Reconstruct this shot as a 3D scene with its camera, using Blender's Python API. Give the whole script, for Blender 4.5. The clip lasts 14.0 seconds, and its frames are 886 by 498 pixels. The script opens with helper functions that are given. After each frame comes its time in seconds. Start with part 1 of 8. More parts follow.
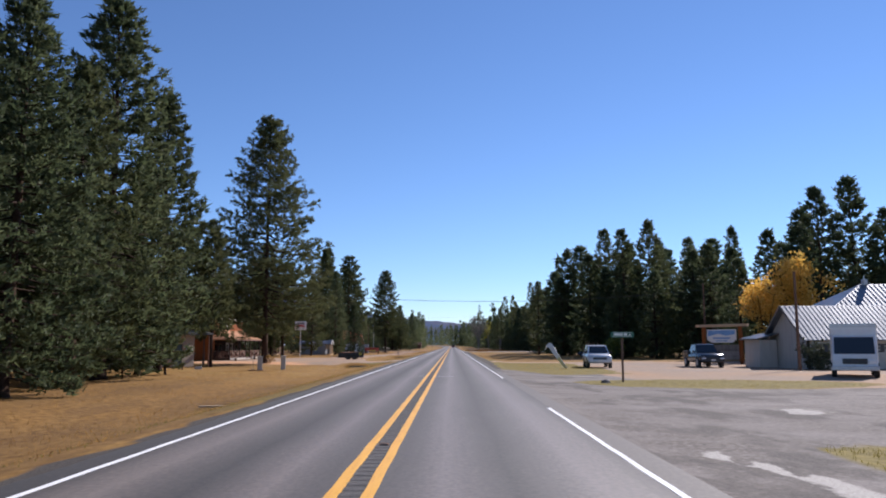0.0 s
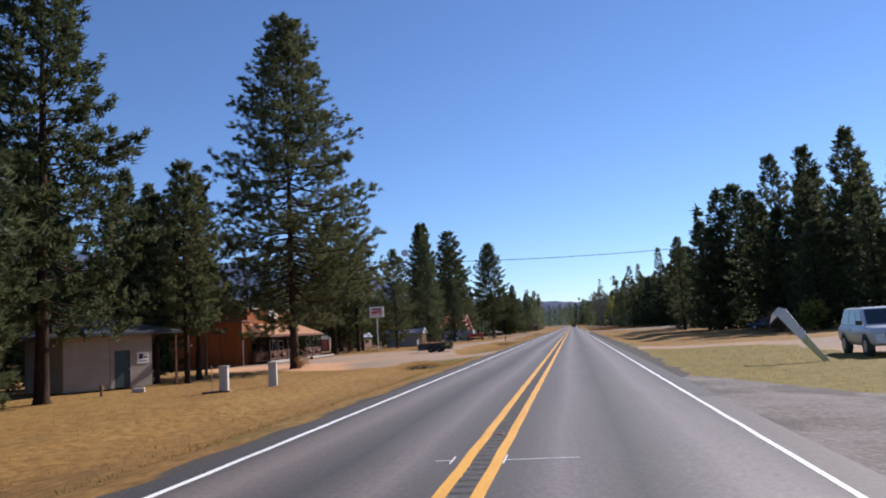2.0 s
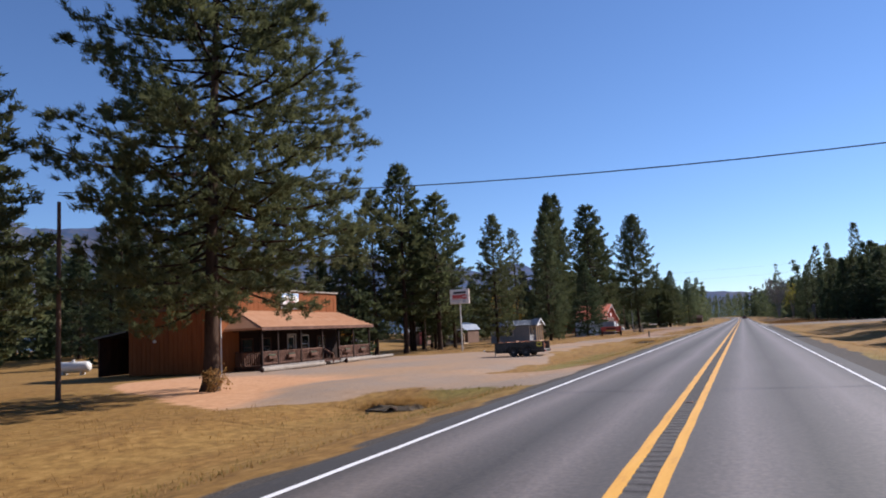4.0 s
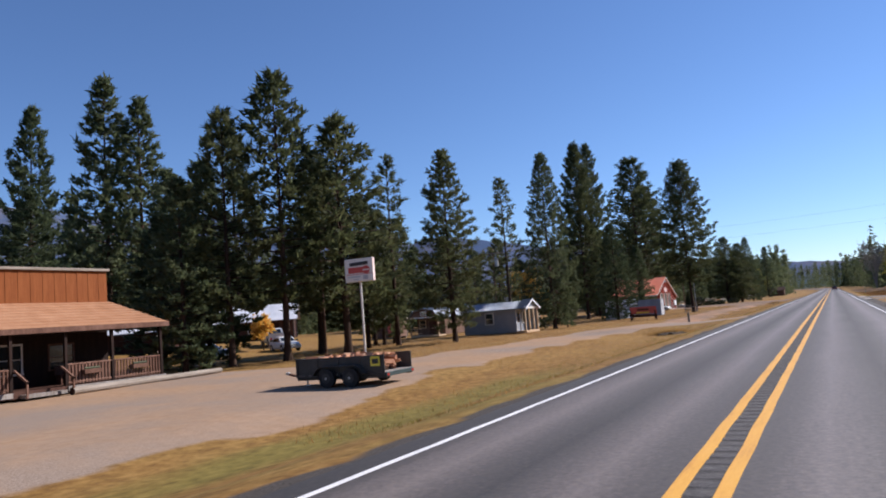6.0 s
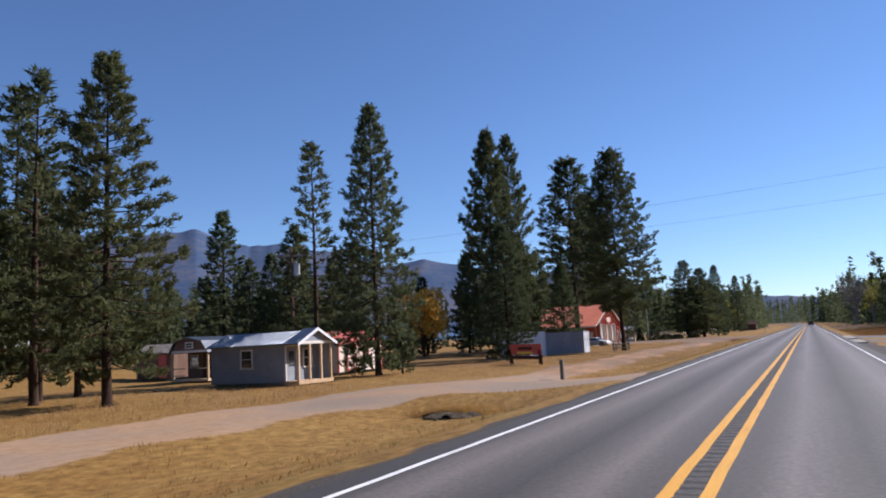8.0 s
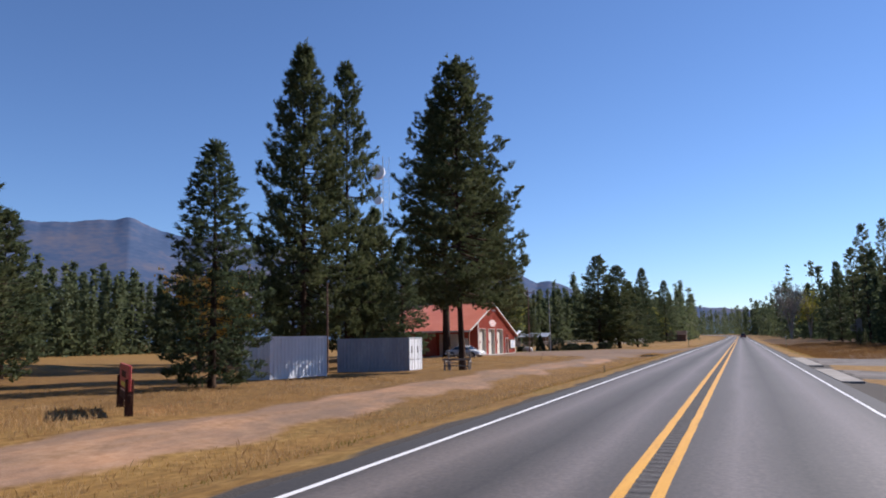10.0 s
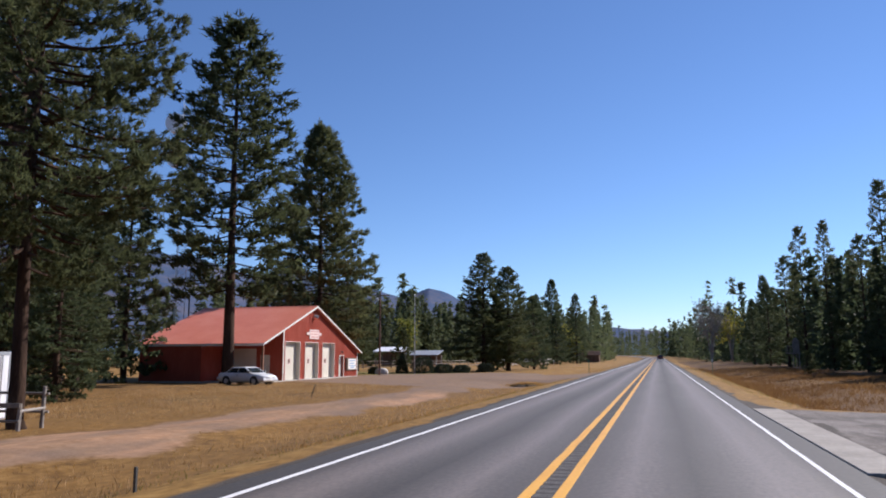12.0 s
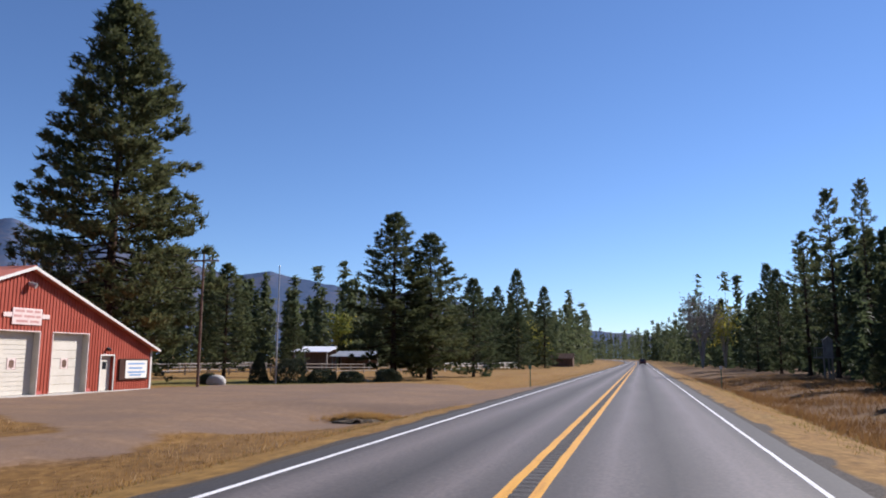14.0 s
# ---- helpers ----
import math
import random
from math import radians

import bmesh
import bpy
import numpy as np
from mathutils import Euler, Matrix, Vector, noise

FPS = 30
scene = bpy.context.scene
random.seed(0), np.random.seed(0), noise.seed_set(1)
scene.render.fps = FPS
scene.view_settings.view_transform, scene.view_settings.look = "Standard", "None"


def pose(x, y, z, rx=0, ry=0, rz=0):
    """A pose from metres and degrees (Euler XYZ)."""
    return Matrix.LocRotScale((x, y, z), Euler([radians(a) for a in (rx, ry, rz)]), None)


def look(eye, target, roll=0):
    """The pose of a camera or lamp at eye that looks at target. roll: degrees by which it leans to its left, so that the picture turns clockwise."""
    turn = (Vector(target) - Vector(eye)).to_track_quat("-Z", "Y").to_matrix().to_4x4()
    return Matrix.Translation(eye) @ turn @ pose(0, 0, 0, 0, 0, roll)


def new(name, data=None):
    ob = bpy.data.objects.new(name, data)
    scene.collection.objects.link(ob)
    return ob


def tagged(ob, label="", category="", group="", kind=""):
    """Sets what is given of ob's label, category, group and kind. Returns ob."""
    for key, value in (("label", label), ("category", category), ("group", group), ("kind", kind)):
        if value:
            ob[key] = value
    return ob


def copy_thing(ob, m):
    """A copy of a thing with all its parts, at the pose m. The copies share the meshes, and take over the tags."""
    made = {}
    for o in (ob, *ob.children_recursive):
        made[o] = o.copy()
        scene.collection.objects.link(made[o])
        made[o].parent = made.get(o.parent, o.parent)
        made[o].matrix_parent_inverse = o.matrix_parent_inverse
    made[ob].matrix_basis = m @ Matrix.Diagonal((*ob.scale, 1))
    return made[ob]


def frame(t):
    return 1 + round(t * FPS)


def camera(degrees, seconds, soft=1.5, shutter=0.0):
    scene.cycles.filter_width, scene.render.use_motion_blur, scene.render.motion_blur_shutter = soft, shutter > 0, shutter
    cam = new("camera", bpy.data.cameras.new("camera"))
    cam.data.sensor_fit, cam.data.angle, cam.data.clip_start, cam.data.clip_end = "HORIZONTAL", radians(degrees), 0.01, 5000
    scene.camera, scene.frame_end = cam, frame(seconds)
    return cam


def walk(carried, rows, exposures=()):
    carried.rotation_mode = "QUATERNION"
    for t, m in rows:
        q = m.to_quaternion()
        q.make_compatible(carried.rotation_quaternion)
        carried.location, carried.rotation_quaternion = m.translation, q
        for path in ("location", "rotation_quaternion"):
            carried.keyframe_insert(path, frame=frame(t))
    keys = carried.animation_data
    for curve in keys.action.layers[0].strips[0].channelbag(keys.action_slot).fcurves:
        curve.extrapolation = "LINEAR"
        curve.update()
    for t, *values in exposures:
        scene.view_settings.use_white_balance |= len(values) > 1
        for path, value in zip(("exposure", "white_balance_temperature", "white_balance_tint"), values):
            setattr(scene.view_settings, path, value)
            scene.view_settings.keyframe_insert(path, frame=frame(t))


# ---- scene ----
cam = camera(61.7, 14.0, soft=1.9)
ROWS = [
    (0.0, 1.116, 14.031, 1.611, 7.39, 0.10, 0.69),
    (0.5, 1.198, 21.669, 1.630, 7.16, 1.00, 2.19),
    (1.0, 1.235, 29.190, 1.615, 7.04, 2.94, 3.97),
    (1.5, 1.262, 36.553, 1.609, 6.61, 4.22, 6.28),
    (2.0, 1.258, 43.690, 1.637, 6.44, 3.59, 9.87),
    (4.5, 1.071, 80.930, 1.586, 6.15, 3.49, 24.06),
    (5.0, 1.093, 88.789, 1.606, 5.73, 4.27, 25.93),
    (5.5, 1.102, 96.464, 1.631, 5.75, 4.90, 27.48),
    (6.0, 1.183, 104.119, 1.637, 5.26, 4.50, 27.77),
    (6.5, 1.228, 111.739, 1.639, 5.53, 3.00, 26.51),
    (7.0, 1.250, 119.492, 1.651, 6.33, 2.58, 26.30),
    (7.5, 1.277, 127.344, 1.641, 6.69, 2.46, 26.81),
    (8.0, 1.238, 134.837, 1.619, 7.04, 2.92, 26.17),
    (10.5, 1.099, 175.260, 1.657, 7.28, 0.39, 20.14),
    (11.0, 1.177, 182.893, 1.661, 8.25, 0.01, 18.47),
    (11.5, 1.260, 190.307, 1.651, 8.31, 0.16, 17.22),
    (12.0, 1.396, 197.909, 1.651, 8.22, 0.19, 16.05),
    (12.5, 1.428, 205.828, 1.629, 8.48, 0.32, 15.27),
    (13.0, 1.466, 213.792, 1.614, 8.48, 0.37, 15.07),
    (13.5, 1.493, 221.674, 1.637, 8.04, 0.34, 15.21),
    (14.0, 1.464, 229.525, 1.617, 8.41, -0.25, 14.79),
]
walk(cam, [(t, pose(x, y, z, 90 + pitch, roll, yaw)) for t, x, y, z, pitch, roll, yaw in ROWS],
     [(0.0, 0.44, 6050, 18), (14.0, 0.44, 6050, 18)])

# ---- light ----
SUN_AZ, SUN_EL = 40.0, 34.0          # azimuth from +y towards +x, elevation
world = bpy.data.worlds.new("sky_world")
scene.world = world
world.use_nodes = True
wn, wl = world.node_tree.nodes, world.node_tree.links
wn.clear()
sky = wn.new("ShaderNodeTexSky")
sky.sky_type = "NISHITA"
sky.sun_disc = False
sky.sun_elevation, sky.sun_rotation = radians(SUN_EL), radians(SUN_AZ)
sky.altitude, sky.air_density, sky.dust_density, sky.ozone_density = 1100, 1.0, 0.0, 6.0
bg = wn.new("ShaderNodeBackground")
bg.inputs[1].default_value = 0.093
wout = wn.new("ShaderNodeOutputWorld")
wl.new(sky.outputs[0], bg.inputs[0])
wl.new(bg.outputs[0], wout.inputs[0])
sun = new("sun", bpy.data.lights.new("sun", "SUN"))
sun.data.energy, sun.data.angle, sun.data.color = 5.4, radians(0.53), (1.0, 0.93, 0.82)
_a, _e = radians(SUN_AZ), radians(SUN_EL)
sun.matrix_world = look((0, 0, 60), Vector((0, 0, 60)) - Vector((math.sin(_a) * math.cos(_e), math.cos(_a) * math.cos(_e), math.sin(_e))))


# ---- materials ----
def mat(name, ramp, scale=4.0, rough=0.8, bump=0.0, bump_scale=None, metal=0.0, stretch=(1, 1, 1), detail=5.0, fine=None,
        island=0.0, spec=0.5, translucent=0.0, coord="Object", random_tint=0.0):
    """A two-scale procedural surface: ramp is a list of colours along a noise; fine mixes a second, smaller noise in."""
    m = bpy.data.materials.new(name)
    m.use_nodes = True
    nt = m.node_tree
    N, K = nt.nodes, nt.links
    bsdf = N["Principled BSDF"]
    tc = N.new("ShaderNodeTexCoord")
    mp = N.new("ShaderNodeMapping")
    mp.inputs["Scale"].default_value = stretch
    if coord == "World":
        gp = N.new("ShaderNodeNewGeometry")
        K.new(gp.outputs["Position"], mp.inputs[0])
    else:
        K.new(tc.outputs[coord], mp.inputs[0])
    n1 = N.new("ShaderNodeTexNoise")
    n1.inputs["Scale"].default_value, n1.inputs["Detail"].default_value = scale, detail
    n1.inputs["Roughness"].default_value = 0.62
    K.new(mp.outputs[0], n1.inputs["Vector"])
    fac = n1.outputs["Fac"]
    n2 = N.new("ShaderNodeTexNoise")
    n2.inputs["Scale"].default_value, n2.inputs["Detail"].default_value = fine or scale * 9.0, 3.0
    K.new(mp.outputs[0], n2.inputs["Vector"])
    mx = N.new("ShaderNodeMath")
    mx.operation = "MULTIPLY_ADD"
    K.new(n2.outputs["Fac"], mx.inputs[0])
    mx.inputs[1].default_value = 0.35
    ad = N.new("ShaderNodeMath")
    ad.operation = "MULTIPLY"
    K.new(fac, ad.inputs[0])
    ad.inputs[1].default_value = 0.72
    K.new(ad.outputs[0], mx.inputs[2])
    fac = mx.outputs[0]
    for kind, amount in (("island", island), ("object", random_tint)):
        if amount:
            g = N.new("ShaderNodeNewGeometry" if kind == "island" else "ShaderNodeObjectInfo")
            q = N.new("ShaderNodeMath")
            q.operation = "MULTIPLY_ADD"
            K.new(g.outputs["Random Per Island" if kind == "island" else "Random"], q.inputs[0])
            q.inputs[1].default_value = amount
            sh = N.new("ShaderNodeMath")
            sh.operation = "SUBTRACT"
            K.new(fac, sh.inputs[0])
            sh.inputs[1].default_value = amount * 0.5
            K.new(sh.outputs[0], q.inputs[2])
            fac = q.outputs[0]
    cr = N.new("ShaderNodeValToRGB")
    el = cr.color_ramp.elements
    while len(el) < len(ramp):
        el.new(0.5)
    for i, c in enumerate(ramp):
        el[i].position = 0.28 + 0.44 * i / max(1, len(ramp) - 1)
        el[i].color = (*c, 1)
    K.new(fac, cr.inputs[0])
    K.new(cr.outputs[0], bsdf.inputs["Base Color"])
    bsdf.inputs["Roughness"].default_value, bsdf.inputs["Metallic"].default_value = rough, metal
    bsdf.inputs["Specular IOR Level"].default_value = spec
    if bump:
        b = N.new("ShaderNodeBump")
        b.inputs["Strength"].default_value = min(1.0, bump)
        b.inputs["Distance"].default_value = 0.03
        nb = n2
        if bump_scale:
            nb = N.new("ShaderNodeTexNoise")
            nb.inputs["Scale"].default_value, nb.inputs["Detail"].default_value = bump_scale, 4
            K.new(mp.outputs[0], nb.inputs["Vector"])
        K.new(nb.outputs["Fac"], b.inputs["Height"])
        K.new(b.outputs[0], bsdf.inputs["Normal"])
    if translucent:
        tr = N.new("ShaderNodeBsdfTranslucent")
        K.new(cr.outputs[0], tr.inputs[0])
        ms = N.new("ShaderNodeMixShader")
        ms.inputs[0].default_value = translucent
        K.new(bsdf.outputs[0], ms.inputs[1])
        K.new(tr.outputs[0], ms.inputs[2])
        K.new(ms.outputs[0], N["Material Output"].inputs[0])
    return m


def glass(name, tint=(0.02, 0.025, 0.03), rough=0.05):
    m = bpy.data.materials.new(name)
    m.use_nodes = True
    b = m.node_tree.nodes["Principled BSDF"]
    b.inputs["Base Color"].default_value = (*tint, 1)
    b.inputs["Roughness"].default_value = rough
    b.inputs["Specular IOR Level"].default_value = 0.8
    return m


M_PINE = mat("pine_needles", [(0.036, 0.046, 0.022), (0.078, 0.093, 0.04), (0.128, 0.134, 0.058)], 0.5, 0.65, island=0.18, translucent=0.5, random_tint=0.2, spec=0.15)
M_FIR = mat("fir_needles", [(0.036, 0.05, 0.028), (0.072, 0.095, 0.046), (0.117, 0.134, 0.064)], 0.5, 0.65, island=0.18, translucent=0.5, random_tint=0.2, spec=0.15)
M_BARK = mat("pine_bark", [(0.016, 0.0105, 0.008), (0.04, 0.025, 0.018), (0.085, 0.053, 0.036)], 2.5, 0.95, 0.8, spec=0.1, stretch=(1, 1, 0.25), random_tint=0.2)
M_YELLOW = mat("autumn_leaves", [(0.55, 0.27, 0.035), (0.76, 0.47, 0.08), (0.85, 0.6, 0.16)], 0.8, 0.7, island=0.4, translucent=0.55)
M_LIME = mat("turning_leaves", [(0.09, 0.12, 0.025), (0.24, 0.25, 0.04), (0.42, 0.36, 0.06)], 0.8, 0.7, island=0.4, translucent=0.4, random_tint=0.3)
M_SHRUB = mat("shrub_leaves", [(0.02, 0.03, 0.018), (0.05, 0.065, 0.035), (0.1, 0.11, 0.06)], 2.0, 0.8, island=0.3, translucent=0.2, random_tint=0.2)
M_TWIG = mat("bare_twigs", [(0.16, 0.13, 0.11), (0.3, 0.26, 0.22), (0.42, 0.38, 0.33)], 3.0, 0.9, island=0.2)
M_DRYGRASS = mat("dry_grass_blades", [(0.22, 0.115, 0.034), (0.33, 0.19, 0.06), (0.43, 0.27, 0.095)], 0.25, 0.85, island=0.15, translucent=0.55, coord="World")
M_RUSSETGRASS = mat("russet_grass_blades", [(0.11, 0.055, 0.02), (0.17, 0.09, 0.034), (0.25, 0.145, 0.058)], 0.25, 0.85, island=0.2, translucent=0.5, coord="World")
M_STRAW = mat("bleached_straw", [(0.28, 0.165, 0.065), (0.4, 0.25, 0.11), (0.52, 0.36, 0.18)], 0.25, 0.85, island=0.2, translucent=0.5, coord="World")
M_GREENGRASS = mat("green_grass_blades", [(0.11, 0.088, 0.02), (0.17, 0.138, 0.032), (0.24, 0.19, 0.05)], 0.3, 0.85, island=0.15, translucent=0.55, coord="World")


def asphalt(name):
    """Worn asphalt: pale aggregate, dark oil streak down each lane, darker shoulders outside the edge lines, patches and grit."""
    m = bpy.data.materials.new(name)
    m.use_nodes = True
    N, K = m.node_tree.nodes, m.node_tree.links
    b = N["Principled BSDF"]
    b.inputs["Roughness"].default_value, b.inputs["Specular IOR Level"].default_value = 0.74, 0.75
    geo = N.new("ShaderNodeNewGeometry")

    def noise_of(scale, stretch, detail=4):
        mp = N.new("ShaderNodeMapping")
        mp.inputs["Scale"].default_value = stretch
        K.new(geo.outputs["Position"], mp.inputs[0])
        n = N.new("ShaderNodeTexNoise")
        n.inputs["Scale"].default_value, n.inputs["Detail"].default_value, n.inputs["Roughness"].default_value = scale, detail, 0.65
        K.new(mp.outputs[0], n.inputs["Vector"])
        return n.outputs["Fac"]

    def calc(op, p, q, r=None):
        n = N.new("ShaderNodeMath")
        n.operation = op
        for i, v in enumerate((p, q, r)):
            if v is None:
                continue
            if isinstance(v, (int, float)):
                n.inputs[i].default_value = v
            else:
                K.new(v, n.inputs[i])
        return n.outputs[0]

    sep = N.new("ShaderNodeSeparateXYZ")
    K.new(geo.outputs["Position"], sep.inputs[0])
    long_ = noise_of(1.0, (3.0, 0.05, 1))
    wide_ = noise_of(0.25, (1, 0.35, 1))
    grit = noise_of(15.0, (1, 0.8, 1), 4)
    aggr = noise_of(9.0, (1, 0.6, 1), 5)
    ax = calc("ABSOLUTE", sep.outputs[0], 0)
    wander = calc("MULTIPLY_ADD", wide_, 0.5, calc("SUBTRACT", ax, 0.25))
    cr = N.new("ShaderNodeValToRGB")          # tone across one lane, centre to verge
    el = cr.color_ramp.elements
    el[0].color, el[1].color = (0.35, 0.35, 0.35, 1), (0.05, 0.05, 0.05, 1)
    for p, v in ((0.09, 0.28), (0.15, 0.45), (0.24, 0.76), (0.34, 0.5), (0.44, 0.08), (0.55, 0.42), (0.68, 0.78), (0.8, 0.58), (0.9, 0.04)):
        el.new(p).color = (v, v, v, 1)
    K.new(calc("DIVIDE", wander, 4.1), cr.inputs[0])
    tone = calc("MULTIPLY_ADD", long_, 0.16, calc("SUBTRACT", cr.outputs[0], 0.08))
    polish = N.new("ShaderNodeMapRange")
    K.new(tone, polish.inputs[0])
    polish.inputs[1].default_value, polish.inputs[2].default_value, polish.inputs[3].default_value, polish.inputs[4].default_value = 0.1, 0.75, 0.76, 0.6
    K.new(polish.outputs[0], b.inputs["Roughness"])
    tone = calc("MULTIPLY_ADD", aggr, 0.4, calc("SUBTRACT", tone, 0.2))
    tone = calc("MULTIPLY_ADD", grit, 0.75, calc("SUBTRACT", tone, 0.375))
    near_lot = calc("MULTIPLY", calc("GREATER_THAN", sep.outputs[0], 3.66), calc("LESS_THAN", calc("MULTIPLY_ADD", wide_, 6.0, sep.outputs[1]), 63.0))
    tone = calc("MULTIPLY_ADD", near_lot, 0.4, tone)
    col = N.new("ShaderNodeValToRGB")
    el = col.color_ramp.elements
    el[0].color, el[1].color = (0.016, 0.0131, 0.0112, 1), (0.208, 0.17, 0.143, 1)
    el.new(0.45).color = (0.069, 0.0555, 0.0462, 1)
    K.new(tone, col.inputs[0])
    K.new(col.outputs[0], b.inputs["Base Color"])
    bp = N.new("ShaderNodeBump")
    bp.inputs["Strength"].default_value, bp.inputs["Distance"].default_value = 0.3, 0.008
    K.new(grit, bp.inputs["Height"])
    K.new(bp.outputs[0], b.inputs["Normal"])
    return m


M_SOIL = mat("damp_eroded_soil", [(0.05, 0.034, 0.018), (0.095, 0.066, 0.036), (0.16, 0.115, 0.062)], 5.0, 0.95, 0.8)
M_ROAD = asphalt("worn_asphalt")
M_GROOVE = mat("dark_milled_groove", [(0.03, 0.028, 0.028), (0.055, 0.051, 0.05), (0.1, 0.094, 0.09)], 3.0, 0.9, 0.4, coord="World")
M_FIREWOOD = mat("split_red_fir", [(0.3, 0.12, 0.06), (0.45, 0.21, 0.11), (0.58, 0.34, 0.2)], 3.0, 0.85, 0.3, random_tint=0.35)
M_SIGNPINK = mat("faded_pink_sign", [(0.6, 0.45, 0.4), (0.7, 0.55, 0.5), (0.75, 0.62, 0.57)], 2.0, 0.55)
M_RUMBLE = mat("rumble_strip_asphalt", [(0.026, 0.024, 0.024), (0.055, 0.05, 0.049), (0.1, 0.094, 0.09)], 9.0, 0.85, 0.4, coord="World")
M_WHITELINE = mat("white_road_paint", [(0.45, 0.44, 0.43), (0.72, 0.71, 0.7), (0.82, 0.81, 0.8)], 1.5, 0.6, 0.2, stretch=(6, 0.5, 1), coord="World")
M_YELLOWLINE = mat("yellow_road_paint", [(0.46, 0.21, 0.03), (0.68, 0.335, 0.033), (0.75, 0.4, 0.055)], 1.5, 0.6, 0.2, stretch=(6, 0.5, 1), coord="World")
M_REDMETAL = mat("red_ribbed_steel", [(0.29, 0.058, 0.036), (0.355, 0.074, 0.045), (0.42, 0.104, 0.066)], 0.8, 0.5, 0.05, stretch=(1, 1, 0.3), spec=0.15)
M_REDROOF = mat("faded_red_roof_steel", [(0.58, 0.17, 0.1), (0.66, 0.21, 0.13), (0.7, 0.26, 0.17)], 0.5, 0.45, 0.05, spec=0.15)
M_WHITE = mat("white_painted_metal", [(0.54, 0.51, 0.46), (0.66, 0.63, 0.57), (0.74, 0.71, 0.65)], 1.2, 0.5, 0.05)
M_CREAM = mat("cream_door_steel", [(0.52, 0.48, 0.4), (0.6, 0.56, 0.47), (0.66, 0.62, 0.54)], 1.0, 0.5, 0.05)
M_CAFE = mat("stained_red_cedar", [(0.15, 0.042, 0.011), (0.21, 0.063, 0.016), (0.27, 0.09, 0.026)], 1.4, 0.75, 0.35, stretch=(3, 3, 0.35), spec=0.15)
M_CAFEROOF = mat("weathered_brown_shingle", [(0.27, 0.13, 0.066), (0.335, 0.17, 0.09), (0.39, 0.215, 0.122)], 1.6, 0.85, 0.3, random_tint=0.08, spec=0.15)
M_DARKWOOD = mat("dark_stained_wood", [(0.03, 0.014, 0.01), (0.055, 0.026, 0.018), (0.1, 0.05, 0.035)], 2.0, 0.8, 0.3, stretch=(1, 1, 0.4), random_tint=0.25, spec=0.15)
# near-black brown: deep shade under the porch roof is put into the colour
M_PORCH = mat("porch_boards_shade_colour", [(0.011, 0.006, 0.0045), (0.02, 0.011, 0.008), (0.034, 0.019, 0.014)], 2.0, 0.8, 0.3, stretch=(3, 3, 0.4), spec=0.15)
M_RAIL = mat("brown_porch_wood", [(0.065, 0.032, 0.022), (0.12, 0.062, 0.042), (0.2, 0.112, 0.08)], 2.0, 0.8, 0.3, stretch=(1, 1, 0.4), random_tint=0.25, spec=0.15)
M_LOG = mat("peeled_weathered_log", [(0.15, 0.12, 0.092), (0.24, 0.2, 0.157), (0.35, 0.3, 0.245)], 2.0, 0.85, 0.4, stretch=(3, 0.4, 3))
M_WOOD = mat("new_pine_lumber", [(0.38, 0.24, 0.13), (0.52, 0.36, 0.21), (0.64, 0.48, 0.31)], 2.0, 0.8, 0.3, stretch=(3, 3, 0.4), random_tint=0.2)
M_GREYWOOD = mat("grey_weathered_timber", [(0.1, 0.085, 0.07), (0.2, 0.175, 0.15), (0.32, 0.29, 0.26)], 2.0, 0.9, 0.5, stretch=(2, 2, 0.4), random_tint=0.25)
M_GREYSIDE = mat("grey_painted_panel", [(0.17, 0.19, 0.22), (0.22, 0.245, 0.28), (0.27, 0.295, 0.33)], 1.0, 0.7, 0.1)
M_BLUEROOF = mat("galvanised_roof_steel", [(0.115, 0.130, 0.155), (0.166, 0.180, 0.205), (0.245, 0.259, 0.281)], 0.9, 0.3, 0.03, metal=0.8)
M_TAN = mat("tan_painted_panel", [(0.5, 0.42, 0.34), (0.62, 0.54, 0.45), (0.7, 0.63, 0.55)], 1.0, 0.75, 0.1)
M_TRIMRED = mat("red_trim_paint", [(0.4, 0.07, 0.06), (0.5, 0.1, 0.085), (0.56, 0.15, 0.13)], 2.0, 0.6, 0.1)
M_BROWNSIDE = mat("brown_board_siding", [(0.085, 0.05, 0.034), (0.145, 0.088, 0.063), (0.21, 0.138, 0.104)], 1.4, 0.8, 0.3, stretch=(3, 3, 0.4), random_tint=0.15, spec=0.15)
M_CONT = mat("grey_container_steel", [(0.2, 0.22, 0.25), (0.27, 0.295, 0.33), (0.36, 0.38, 0.41)], 0.8, 0.6, 0.1, stretch=(1, 1, 0.35))
M_CONTW = mat("white_container_steel", [(0.55, 0.57, 0.6), (0.7, 0.72, 0.75), (0.8, 0.81, 0.83)], 0.8, 0.55, 0.1, stretch=(1, 1, 0.35))
M_CONCRETE = mat("pale_concrete", [(0.34, 0.32, 0.29), (0.46, 0.44, 0.4), (0.56, 0.54, 0.5)], 1.5, 0.9, 0.3)
M_PAD = mat("worn_grey_concrete", [(0.16, 0.142, 0.12), (0.25, 0.225, 0.195), (0.34, 0.31, 0.27)], 1.2, 0.9, 0.3)
M_STEEL = mat("galvanised_steel", [(0.32, 0.33, 0.34), (0.45, 0.46, 0.47), (0.58, 0.58, 0.58)], 3.0, 0.45, 0.05, metal=0.7)
M_DARKMETAL = mat("dark_painted_steel", [(0.018, 0.02, 0.02), (0.035, 0.037, 0.036), (0.06, 0.06, 0.058)], 2.0, 0.55, 0.1)
